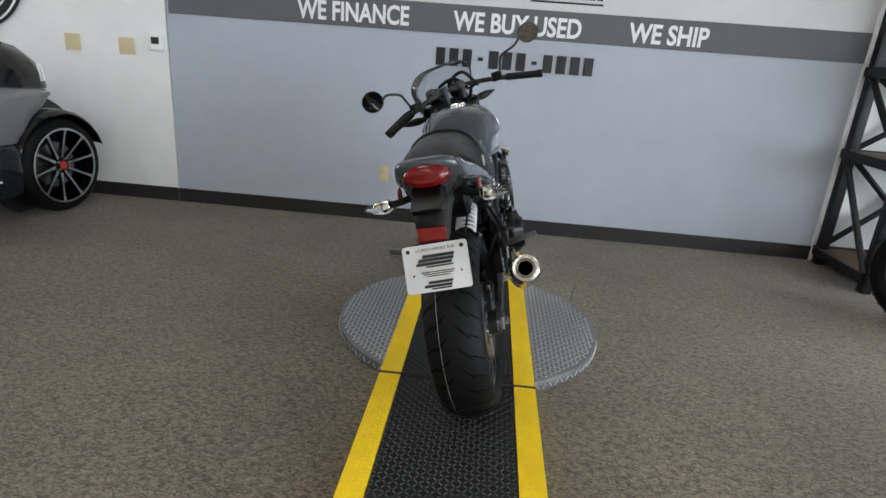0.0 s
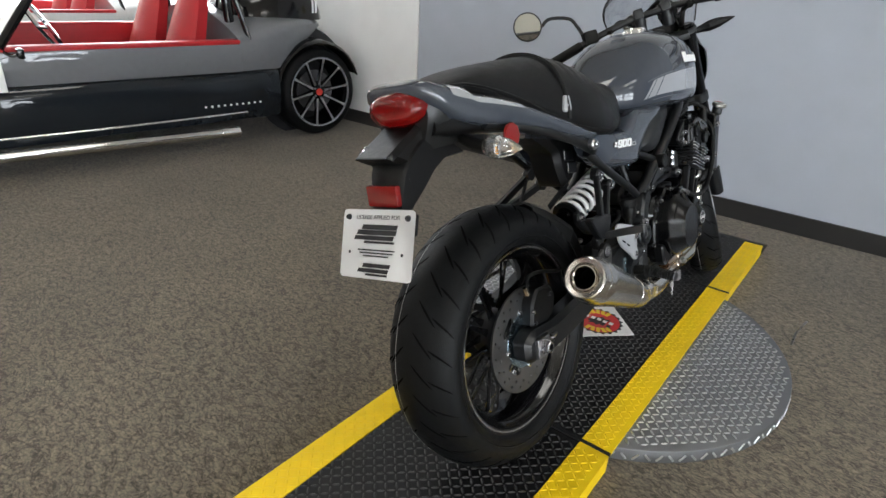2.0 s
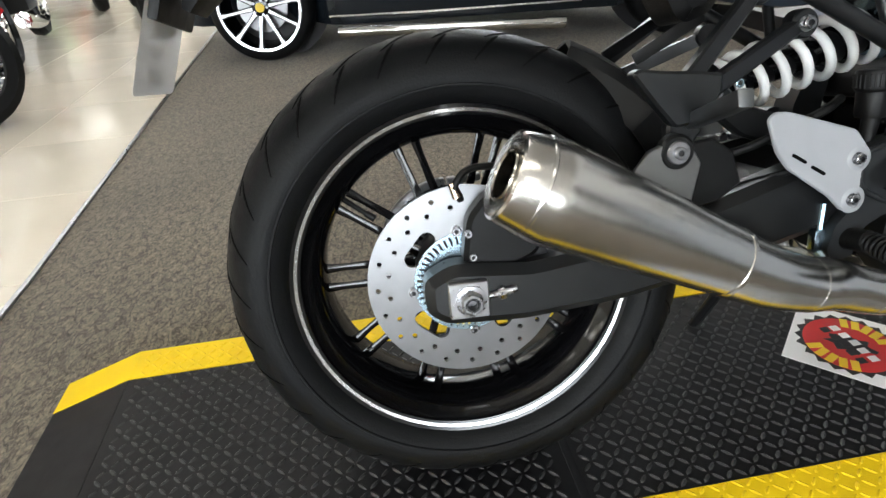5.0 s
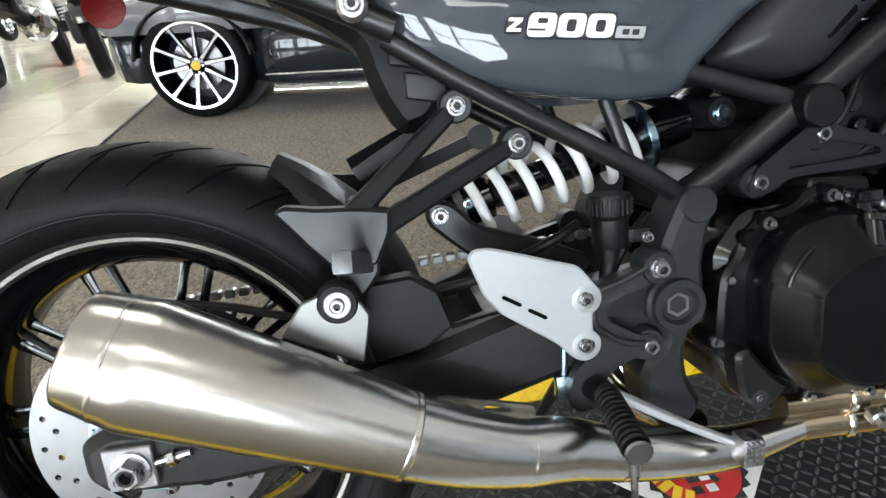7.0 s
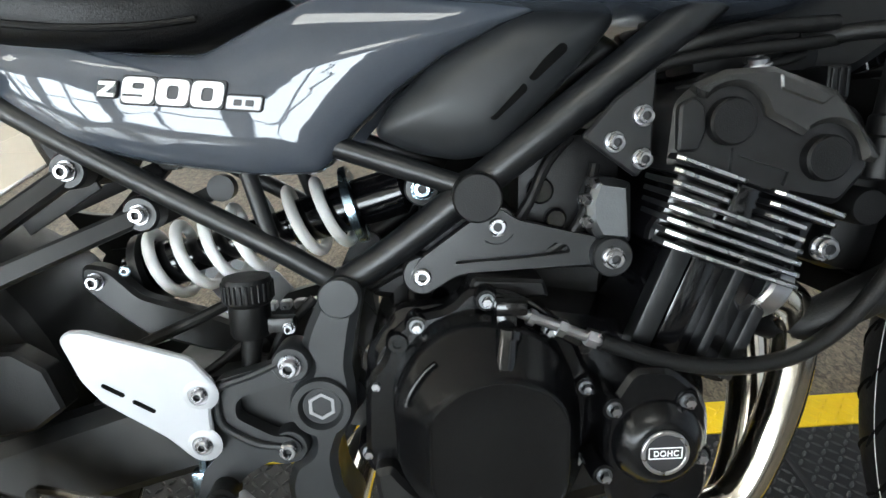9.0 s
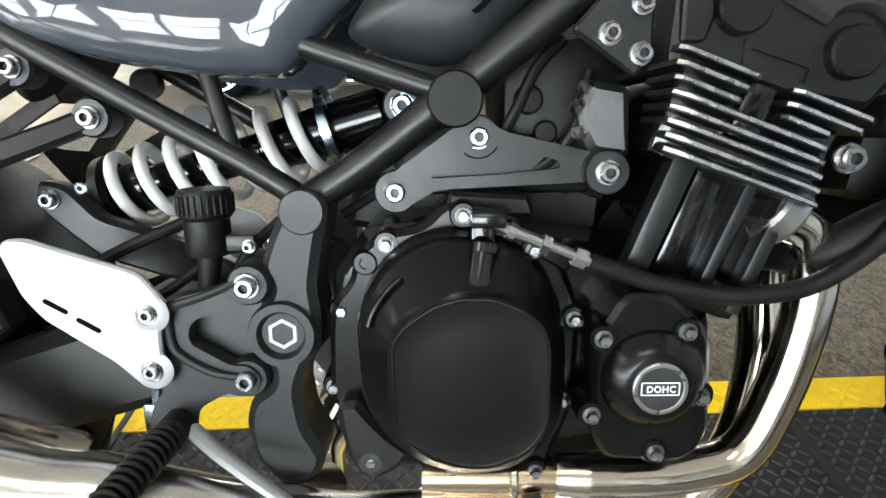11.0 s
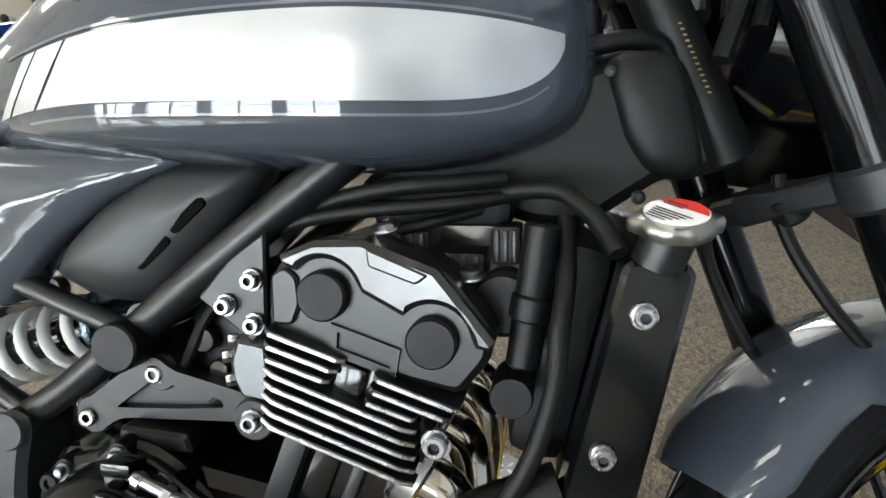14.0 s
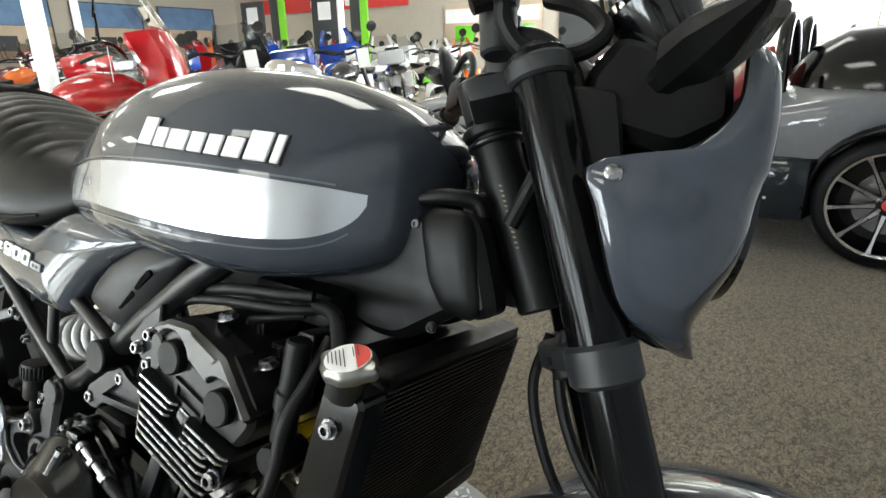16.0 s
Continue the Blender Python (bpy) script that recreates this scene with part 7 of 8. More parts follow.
for sx in (1, -1):
    bm = bmesh.new()
    plate(bm, [(1.195, .945), (1.245, .945), (1.262, .87), (1.298, .775), (1.292, .742), (1.255, .742), (1.232, .80)], sx * .086, sx * .104, .008, .004)
    part("lamp_stay", bm, M["plastic"], cowl, "black lamp stay beside the fork")
bm = bmesh.new()
rows = []
for i in range(14):
    u = i / 13
    z = .97 + .195 * u
    w = (.135 + .05 * u) * (1 - max(0, (u - .45) / .62) ** 2.2) ** .5 + .004
    yc, yb = 1.385 - .14 * u, 1.33 - .12 * u
    rows.append([(w * math.sin(s * 1.35) / math.sin(1.35), yb + (yc - yb) * math.cos(s * 1.35) , z) for s in [-1 + 2 * k / 20 for k in range(21)]])
f0 = loft(bm, rows, False, False)
bmesh.ops.solidify(bm, geom=bm.faces[:], thickness=.003)
scr = part("windscreen", bm, M["smoke"], bike, "small clear smoked windscreen", STEER, 60)
scr.visible_shadow = False
bm = bmesh.new()
tube(bm, [r[0] for r in rows[::2]] + [r for r in rows[-1][4:17:4]] + [r[-1] for r in rows[::-2]], .0028, 6, 2)
part("screen_edge", bm, M["ink"], scr)
bm = bmesh.new()
plate(bm, [(1.215, .915), (1.30, .90), (1.345, .93), (1.34, .985), (1.24, 1.0), (1.215, .96)], -.095, .095, .012, .01)
part("inner_cowl", bm, M["plastic"], cowl, "black inner cowl")
for x in (-.062, .062):
    GM = Matrix.Translation((x, 1.265, 1.040)) @ Matrix.Rotation(radians(38), 4, "X")
    bm = bmesh.new()
    lathe(bm, [(0, -.045), (.034, -.04), (.042, -.01), (.043, .006), (.040, .008), (.0385, .002), (0, .002)], 36, GM)
    g = part("gauge", bm, M["gloss"], bike, "round instrument with a bright rim", STEER)
    bm = bmesh.new()
    lathe(bm, [(.0385, .004), (.0385, .011), (.0435, .011), (.0445, .004)], 40, GM, True)
    part("gauge_ring", bm, M["chrome"], g)
    bm = bmesh.new()
    lathe(bm, [(0, .0028), (.038, .0028)], 36, GM)
    part("gauge_face", bm, M["ink"], g)
    bm = bmesh.new()
    for k in range(11):
        a = radians(-120 + 24 * k)
        box(bm, (.030 * math.sin(a), .030 * math.cos(a), .0034), (.002, .006, .0006), 0, GM @ Matrix.Translation((.0, 0, 0)))
    box(bm, (-.008, .008, .0036), (.022, .0015, .0006), 0, GM)
    part("gauge_marks", bm, M["lettering"], g)
# handlebar
bar = [(-.36, .985, .975), (-.27, 1.03, 1.0), (-.17, 1.09, 1.025), (-.08, 1.118, 1.04), (0, 1.12, 1.042), (.08, 1.118, 1.04), (.17, 1.09, 1.025), (.27, 1.03, 1.0), (.36, .985, .975)]
bm = bmesh.new()
tube(bm, bar, .0115, 14)
hb_ = part("handlebar", bm, M["satin"], bike, "black handlebar", STEER)
bm = bmesh.new()
for x in (-.045, .045):
    rod(bm, (x, 1.132, .985), (x, 1.12, 1.045), .019, n=20, bev=.003)
    box(bm, (x, 1.12, 1.05), (.034, .045, .035), .008)
part("bar_clamp", bm, M["grey_plastic"], hb_, "dark grey bar clamps")
for sx in (1, -1):
    g0, g1 = Vector((sx * .375, .975, .971)), Vector((sx * .25, 1.042, 1.006))
    bm = bmesh.new()
    rod(bm, g0, g1, .0165, n=20, bev=.002)
    rod(bm, g0 + (g0 - g1) * .18, g0, .0185, n=20, bev=.003)
    gr = part("grip", bm, M["rubber"], hb_, "black rubber grip")
    bm = bmesh.new()
    box(bm, (0, 0, 0), (.05, .035, .045), .008, Matrix.Translation((sx * .215, 1.062, 1.025)) @ Matrix.Rotation(radians(-28 * sx), 4, "Z"))
    part("switch_box", bm, M["plastic"], hb_, "black switch housing")
    bm = bmesh.new()
    tube(bm, [(sx * .20, 1.105, 1.022), (sx * .26, 1.10, 1.016), (sx * .33, 1.062, .995), (sx * .40, 1.02, .97)], [.007, .0065, .006, .0075], 10, flat=.7)
    part("lever", bm, M["satin"] if sx < 0 else M["alu"], hb_, "hand lever")
    bm = bmesh.new()
    tube(bm, [(sx * .235, 1.065, 1.035), (sx * .25, 1.065, 1.08), (sx * .27, 1.055, 1.11), (sx * .33, 1.035, 1.128), (sx * .36, 1.018, 1.132 + .02 * sx)], .006, 10)
    ms = part("mirror_stem", bm, M["satin"], bike, "black mirror stem", STEER)
    MM = Matrix.Translation((sx * .405, 1.003, 1.145 + .02 * sx)) @ Matrix.Rotation(radians(-20 if sx > 0 else -5), 4, "Z") @ Matrix.Rotation(radians(118 if sx > 0 else 108), 4, "X")
    bm = bmesh.new()
    lathe(bm, [(0, -.016), (.02, -.015), (.042, -.006), (.050, .004), (.050, .008), (.047, .009), (.046, .006), (0, .006)], 40, MM)
    mr = part("mirror", bm, M["satin"], ms, "round black mirror")
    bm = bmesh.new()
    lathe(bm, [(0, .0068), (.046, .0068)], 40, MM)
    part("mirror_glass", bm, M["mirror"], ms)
    # front signal
    bm = bmesh.new()
    rings = []
    for u, a, b in ((0, .012, .012), (.02, .013, .014), (.045, .023, .020), (.08, .021, .018), (.12, .008, .007), (.135, .001, .001)):
        rings.append([(sx * (.135 + u), 1.275 + .20 * u + a * math.cos(t) * 1.2, .945 + .05 * u + b * math.sin(t)) for t in [6.283185 * k / 8 + .39 for k in range(8)]])
    loft(bm, rings)
    part("front_signal", bm, M["plastic"], cowl, "black cased front turn signal", None, 25)
    bm = bmesh.new()
    rings = []
    for u, a, b in ((.04, .008, .014), (.06, .013, .0165), (.085, .012, .0145), (.115, .006, .007)):
        rings.append([(sx * (.135 + u), 1.289 + .20 * u + a * math.cos(t) * 1.2, .945 + .05 * u + b * math.sin(t)) for t in [6.283185 * k / 8 + .39 for k in range(8)]])
    loft(bm, rings)
    part("front_signal_lens", bm, M["clear_lens"], cowl, "clear front signal lens", None, 25)
# cables before the steering head
for p in ([(.07, 1.10, 1.02), (.05, 1.20, 1.08), (.0, 1.30, 1.07), (-.06, 1.30, 1.02), (-.03, 1.22, .93), (.0, 1.19, .88)], [(.12, 1.09, 1.02), (.09, 1.18, 1.10), (.03, 1.27, 1.06), (.05, 1.25, .98), (.06, 1.20, .90), (.05, 1.17, .82)], [(-.15, 1.08, 1.02), (-.10, 1.19, 1.05), (-.02, 1.24, .98), (.0, 1.22, .88)], [(.13, 1.09, 1.03), (.10, 1.128, 1.02), (.09, 1.135, .999), (.086, 1.155, .978), (.085, 1.186, .975), (.088, 1.215, .985), (.08, 1.226, 1.008), (.06, 1.205, 1.035), (.02, 1.17, 1.06)], [(.02, 1.13, 1.02), (.06, 1.17, 1.0), (.075, 1.205, .965), (.06, 1.22, .91), (.05, 1.21, .85)]):
    bm = bmesh.new()
    tube(bm, p, .0085, 10)
    part("control_cable", bm, M["rubber"], bike, "black control cable", STEER)
bm = bmesh.new()
tube(bm, [(.03, 1.24, .73), (.035, 1.24, .68), (.05, 1.265, .62), (.06, 1.32, .55), (.07, 1.37, .45)], .006, 10)
rod(bm, (.035, 1.236, .712), (.035, 1.25, .69), .016, n=14, bev=.003)
tube(bm, [(-.05, 1.23, .72), (-.04, 1.22, .66), (-.03, 1.25, .58), (-.04, 1.31, .5)], .006, 10)
part("front_brake_hose", bm, M["rubber"], bike, "black front brake hose", STEER)

# ---- three-wheeled roadster beside the wall: y towards its tail, x outward ----
car = thing("roadster", "grey and black open three-wheeled roadster with red seats", "vehicle", pose(-2.98, 1.47, 0, 0, 0, -7.5))


def car_wheel(y, name, cap_mat):
    c = Vector((-.115, y, .315))
    bm = bmesh.new()
    prof = [(.315, 0), (.313, .06), (.300, .095), (.28, .108), (.255, .112), (.250, .105), (.25, 0)]
    turned(bm, prof + [(r, -x) for r, x in prof[-2:0:-1]], c, 64, True)
    w = part(name, bm, M["tyre"], car, "low profile black tyre on a machined ten-spoke rim", None, 40)
    bm = bmesh.new()
    turned(bm, [(.252, .106), (.246, .112), (.236, .110), (.230, .09), (.222, .02), (.218, -.08), (.252, -.1)], c, 64)
    part("rim_barrel", bm, M["rim"], w)
    bm = bmesh.new()
    turned(bm, [(.251, .108), (.249, .1135), (.236, .1115), (.235, .107)], c, 64, True)
    part("rim_lip", bm, M["silver_line"], w, "machined rim lip")
    for k in range(10):
        a = 6.283185 * k / 10 + .15
        d, s = Vector((0, math.cos(a), math.sin(a))), Vector((0, -math.sin(a), math.cos(a)))
        bm = bmesh.new()
        rr = []
        for u, ww, x, th in ((.035, .016, .078, .03), (.12, .011, .088, .022), (.2, .010, .098, .018), (.238, .016, .106, .012)):
            rr.append([c + d * u + s * (q * ww) + Vector((x - e * th, 0, 0)) for q, e in ((-1, 0), (1, 0), (1.2, 1), (-1.2, 1))])
        loft(bm, rr)
        sp = part("spoke", bm, M["rim"], w)
        bm = bmesh.new()
        v = []
        for u, ww, x in ((.045, .010, .0795), (.12, .006, .0893), (.2, .006, .0993), (.236, .011, .1068)):
            v.append([c + d * u + s * (q * ww) + Vector((x, 0, 0)) for q in (-1, 1)])
        loft(bm, v, False, False)
        part("machined_face", bm, M["spoke_face"], w)
    bm = bmesh.new()
    turned(bm, [(.055, .07), (.05, .085), (.034, .09), (.0, .09)], c, 32)
    part("hub", bm, M["rim"], w)
    bm = bmesh.new()
    turned(bm, [(.027, .09), (.026, .096), (0, .097)], c, 24)
    part("hub_cap", bm, M[cap_mat], w, "coloured hub cap")
    for k in range(5):
        a = 6.283185 * k / 5
        bm = bmesh.new()
        rod(bm, c + Vector((.084, .042 * math.cos(a), .042 * math.sin(a))), c + Vector((.097, .042 * math.cos(a), .042 * math.sin(a))), .008, n=6)
        part("wheel_nut", bm, M["bolt"], w)
    bm = bmesh.new()
    turned(bm, [(.15, .02), (.15, .03), (0, .03)], c, 40)
    part("brake_disc", bm, M["disc"], w)
    return w


car_wheel(0.09, "front_wheel", "yellow_cap")
car_wheel(2.60, "rear_wheel", "label_red")


def shell(name, rows, material, label, n=18):
    """Body skin: rows of y, outer x, low z, shoulder z, crown z, over the whole width of 1.5 m."""
    bm = bmesh.new()
    rings = []
    for i in range(41):
        y = rows[0][0] + (rows[-1][0] - rows[0][0]) * i / 40
        x, lo, sh_, cr = lerp_table(rows, y)
        half = (x + .75)
        ring = [(-.75 + half * .97, y, lo), (-.75 + half * 1.0, y, lo + (sh_ - lo) * .35), (-.75 + half * .995, y, lo + (sh_ - lo) * .8), (-.75 + half * .975, y, sh_ - .012), (-.75 + half * .94, y, sh_ + .006)]
        for k in range(1, n):
            u = .94 - 1.88 * k / n
            ring.append((-.75 + half * u, y, sh_ + .006 + (cr - sh_) * (1 - (u / .94) ** 2)))
        ring += [(-.75 - half * .94, y, sh_ + .006), (-.75 - half * .975, y, sh_ - .012), (-.75 - half, y, lo + (sh_ - lo) * .35), (-.75 - half * .97, y, lo)]
        rings.append(ring)
    loft(bm, rings)
    return part(name, bm, material, car, label, None, 40)


hood = shell("hood", [(-.50, -.20, .50, .56, .60), (-.40, -.07, .50, .63, .70), (-.2, -.02, .50, .68, .77), (.1, .0, .50, .70, .81), (.45, .0, .50, .69, .84), (.70, .0, .50, .665, .84)], M["car_grey"], "glossy grey bonnet")
deck = shell("rear_deck", [(2.0, .0, .50, .71, .86), (2.2, .0, .50, .755, .90), (2.34, -.01, .52, .785, .89), (2.46, -.05, .62, .80, .87), (2.60, -.10, .70, .80, .84), (2.70, -.15, .75, .79, .81)], M["car_grey"], "glossy grey rear deck")
shell("lower_body", [(-.48, -.22, .26, .48, .49), (-.36, -.10, .22, .50, .50), (.0, -.24, .20, .50, .50), (.36, -.20, .19, .50, .50), (.50, .0, .19, .50, .50), (1.2, .015, .19, .498, .498), (2.0, .01, .19, .498, .498), (2.28, .0, .20, .50, .50), (2.36, -.24, .24, .51, .51), (2.85, -.30, .4, .6, .6)], M["car_dark"], "glossy black lower body")
for sx, x in ((1, -.035), (-1, -1.465)):
    bm = bmesh.new()
    box(bm, (x, 1.35, .585), (.07, 1.32, .175), .012)
    d = part("door_panel", bm, M["car_grey"], car, "glossy grey cockpit side")
    bm = bmesh.new()
    box(bm, (x - sx * .012, 1.36, .683), (.085, 1.30, .028), .01)
    part("red_capping", bm, M["red_leather"], d, "red leather capping")
    bm = bmesh.new()
    box(bm, (x - sx * .045, 1.36, .50), (.02, 1.28, .36), .005)
    part("red_lining", bm, M["red_leather"], d, "red leather lining")
bm = bmesh.new()
box(bm, (-.75, 1.35, .27), (1.36, 1.3, .04))
part("cockpit_floor", bm, M["ink"], car)
for x in (-.42, -1.08):
    bm = bmesh.new()
    rr = []
    for z, w, y0, th in ((.32, .23, 1.72, .13), (.6, .22, 1.80, .12), (.85, .17, 1.88, .10), (.98, .12, 1.92, .08), (1.02, .06, 1.935, .05)):
        rr.append([(x + w * a, y0 + th * b, z) for a, b in ((-1, -.2), (-.7, -.6), (0, -.75), (.7, -.6), (1, -.2), (.9, .5), (0, .7), (-.9, .5))])
    loft(bm, rr)
    st = part("seat_back", bm, M["red_leather"], car, "red leather seat back", None, 50)
    bm = bmesh.new()
    box(bm, (x, 1.50, .36), (.44, .46, .12), .04)
    part("seat_cushion", bm, M["red_leather"], car, "red leather seat cushion")
    bm = bmesh.new()
    tube(bm, [(x - .19, 2.05, .72), (x - .18, 2.04, .98), (x - .1, 2.03, 1.13), (x, 2.03, 1.16), (x + .1, 2.03, 1.13), (x + .18, 2.04, .98), (x + .19, 2.06, .70)], .032, 12)
    part("roll_hoop", bm, M["gloss"], car, "gloss black roll hoop")
bm = bmesh.new()
tube(bm, [(-.03, 2.10, .62), (-.05, 2.06, .80), (-.09, 2.02, .98)], .03, 10, flat=.5)
part("hoop_brace", bm, M["gloss"], car)
bm = bmesh.new()
rr = []
for y, w, h in ((2.08, .10, .12), (2.16, .20, .23), (2.30, .26, .30), (2.48, .28, .315), (2.64, .26, .28), (2.74, .21, .22), (2.80, .14, .14), (2.82, .05, .05)):
    rr.append([(-.42 + w * math.cos(a), y, .80 + h * max(0, math.sin(a))) for a in [6.283185 * k / 16 for k in range(16)]])
loft(bm, rr)
hf = part("head_fairing", bm, M["gloss"], car, "gloss black head fairing", None, 50)
for y in (2.655, 2.690):
    bm = bmesh.new()
    tube(bm, [(-.42 + .262 * math.cos(a) - (y - 2.64) * .45, y + .05 * a, .80 + .275 * math.sin(a)) for a in (.18, .32, .46, .60)], .007, 6)
    part("fairing_bar", bm, M["lettering"], hf, "slanted white bar")
bm = bmesh.new()
tube(bm, [(.0, .72, .69), (-.12, .98, 1.02), (-.75, 1.02, 1.06), (-1.38, .98, 1.02), (-1.5, .72, .69)], .022, 10, 6)
ws = part("windscreen_frame", bm, M["gloss"], car, "black windscreen frame")
bm = bmesh.new()
loft(bm, [[(-.04, .74, .70), (-.75, .70, .82), (-1.46, .74, .70)], [(-.14, .97, 1.0), (-.75, 1.0, 1.04), (-1.36, .97, 1.0)]], False, False)
g = part("windscreen", bm, M["smoke"], car, "clear windscreen")
g.visible_shadow = False
SWM = Matrix.Translation((-.45, 1.02, .76)) @ Matrix.Rotation(radians(-62), 4, "X")
bm = bmesh.new()
tube(bm, [SWM @ Vector((.17 * math.cos(a), .17 * math.sin(a), 0)) for a in [6.283185 * k / 20 for k in range(20)]], .012, 8, 2, True)
for a in (0, 2.1, 4.2):
    rod(bm, SWM @ Vector((0, 0, -.02)), SWM @ Vector((.165 * math.cos(a), .165 * math.sin(a), 0)), .01, n=8)
part("steering_wheel", bm, M["chrome"], car, "bright steering wheel")
bm = bmesh.new()
tube(bm, [(.0, .74, .67), (.05, .76, .66), (.09, .78, .67)], .009, 8)
box(bm, (.10, .79, .675), (.06, .03, .05), .01)
part("side_mirror", bm, M["gloss"], car, "small black side mirror")
bm = bmesh.new()
rod(bm, (.075, .55, .165), (.075, 1.80, .135), .030, n=20, bev=.004)
ex = part("side_pipe", bm, M["chrome"], car, "polished side exhaust pipe")
bm = bmesh.new()
rod(bm, (.075, 1.78, .1355), (.08, 1.90, .132), .036, .034, 20)
part("pipe_tip", bm, M["chrome"], ex)
bm = bmesh.new()
tube(bm, [(.022, .50, .245), (.03, 1.2, .240), (.025, 2.0, .242)], .007, 8)
part("sill_line", bm, M["silver_line"], car, "bright sill line")
for i in range(10):
    bm = bmesh.new()
    box(bm, (.026, 1.72 + .042 * i, .30), (.004, .014, .012), .001)
    part("name_bar", bm, M["lettering"], car, "small silver name bar")
bm = bmesh.new()
box(bm, (.03, .66, .555), (.003, .10, .15), .001)
tg = part("price_tag", bm, M["plate_white"], car, "white paper tag hung on the mirror")
bm = bmesh.new()
tube(bm, [(.05, .76, .66), (.04, .70, .64), (.032, .66, .63)], .0015, 6)
part("tag_string", bm, M["ink"], car)
# black mudguards over the wheels
for y, a0, a1 in ((0.09, 8, 172), (2.60, 18, 190)):
    bm = bmesh.new()
    rr = []
    for k in range(15):
        a = radians(a0 + (a1 - a0) * k / 14)
        d = Vector((0, math.cos(a), math.sin(a)))
        o = Vector((0, y, .315))
        rr.append([o + d * r + Vector((x, 0, 0)) for x, r in ((.005, .345), (-.02, .365), (-.12, .372), (-.24, .37), (-.24, .358), (-.12, .36), (-.02, .352), (-.002, .335))])
    loft(bm, rr)
    part("mudguard", bm, M["gloss"], car, "gloss black mudguard", None, 50)
    bm = bmesh.new()
    turned(bm, [(0, -.26), (.40, -.26), (.40, -.25), (0, -.25)], (0, y, .36), 40)
    part("wheel_well", bm, M["ink"], car)

# ---- a second, white roadster behind the first ----
white_car = copy_thing(car, pose(-5.6, 1.9, 0, 0, 0, -7.5))
tagged(white_car, "white and black open three-wheeled roadster parked further back", "vehicle")
for ob in white_car.children_recursive:
    for sl_ in ob.material_slots:
        if sl_.material == M["car_grey"]:
            sl_.link = "OBJECT"
            sl_.material = M["show_white_paint"]

# ---- black steel display rack at the end of the wall ----
rack = thing("steel_rack", "black welded steel display rack with wooden shelves", "rack", pose(2.92, 4.0, 0, 0, 0, 0))
for x in (-.37, .37):
    for y in (-.08, .45):
        bm = bmesh.new()
        box(bm, (x, y, 1.1), (.06, .06, 2.2), .006)
        part("post", bm, M["steel_black"], rack)
for z in (.10, .78, 1.30, 1.9):
    bm = bmesh.new()
    box(bm, (0, .185, z), (.76, .56, .03), .004)
    sh1 = part("shelf", bm, M["brown"], rack, "brown wooden shelf")
    for y in (-.115, .485):
        bm = bmesh.new()
        box(bm, (0, y, z - .01), (.8, .045, .06), .005)
        part("beam", bm, M["steel_black"], rack)
    for x in (-.405, .405):
        bm = bmesh.new()
        box(bm, (x, .185, z - .01), (.03, .56, .06), .005)
        part("beam", bm, M["steel_black"], rack)
for x in (-.40, .40):
    for z0, z1 in ((.12, .78), (.78, 1.30), (1.3, 1.9)):
        bm = bmesh.new()
        rod(bm, (x, -.08, z0), (x, .45, z1), .02, n=8)
        part("brace", bm, M["steel_black"], rack)
for z0, z1 in ((.12, .78), (.78, 1.3), (1.3, 1.9)):
    bm = bmesh.new()
    rod(bm, (-.37, .47, z0), (.37, .47, z1), .02, n=8)
    rod(bm, (.37, .47, z0), (-.37, .47, z1), .02, n=8)
    part("cross_brace", bm, M["steel_black"], rack)
b1 = thing("wire_basket", "round black bin on the lowest rack shelf", "basket", pose(2.92, 4.12, .116))
bm = bmesh.new()
lathe(bm, [(0, 0), (.17, 0), (.20, .26), (.205, .27), (.195, .27), (.165, .01), (0, .01)], 32)
part("body", bm, M["steel_black"], b1)
bm = bmesh.new()
tube(bm, [(.203 * math.cos(a), .203 * math.sin(a), .27) for a in [6.283185 * k / 24 for k in range(24)]], .006, 8, 1, True)
part("rim", bm, M["alu"], b1)
b2 = thing("chrome_tube", "short chrome tube leaning on the rack shelf", "tube", pose(2.72, 3.98, .80, 0, -14, 0))
bm = bmesh.new()
rod(bm, (0, 0, 0), (0, 0, .2), .016, n=20, bev=.002)
part("tube", bm, M["chrome"], b2)
bm = bmesh.new()
rod(bm, (0, 0, .17), (0, 0, .205), .018, n=20, bev=.002)
part("collar", bm, M["alu"], b2)
b3 = thing("spare_tyre", "black tyre lying against the rack on the carpet", "tyre", pose(2.52, 3.40, .17, 0, 0, 30))
bm = bmesh.new()
prof = [(.30, 0), (.295, .04), (.27, .07), (.23, .075), (.20, .06), (.20, 0)]
turned(bm, prof + [(r, -x) for r, x in prof[-2:0:-1]], (0, 0, .135), 48, True)
part("carcass", bm, M["tyre"], b3)
bm = bmesh.new()
for k in range(36):
    a = 6.283185 * k / 36
    box(bm, (0, .302 * math.cos(a), .135 + .302 * math.sin(a)), (.05, .012, .012), .002, None)
part("tread_block", bm, M["tyre"], b3)

# sticker on the run under the silencer and a loose strap end
stk = thing("floor_sticker", "square sticker with a red and black round emblem", "sticker", pose(.131, 2.908, .0533, 0, 0, 45))
bm = bmesh.new()
box(bm, (0, 0, 0), (.19, .19, .0008))
part("backing", bm, M["plate_white"], stk)
ragged = random.Random(9)
bm = bmesh.new()
loft(bm, [[((.078 + .010 * (k % 2) + ragged.uniform(-.002, .002)) * math.cos(6.283185 * k / 40), (.078 + .010 * (k % 2)) * math.sin(6.283185 * k / 40), h) for k in range(40)] for h in (0, .0010)])
part("rough_edge", bm, M["ink"], stk)
bm = bmesh.new()
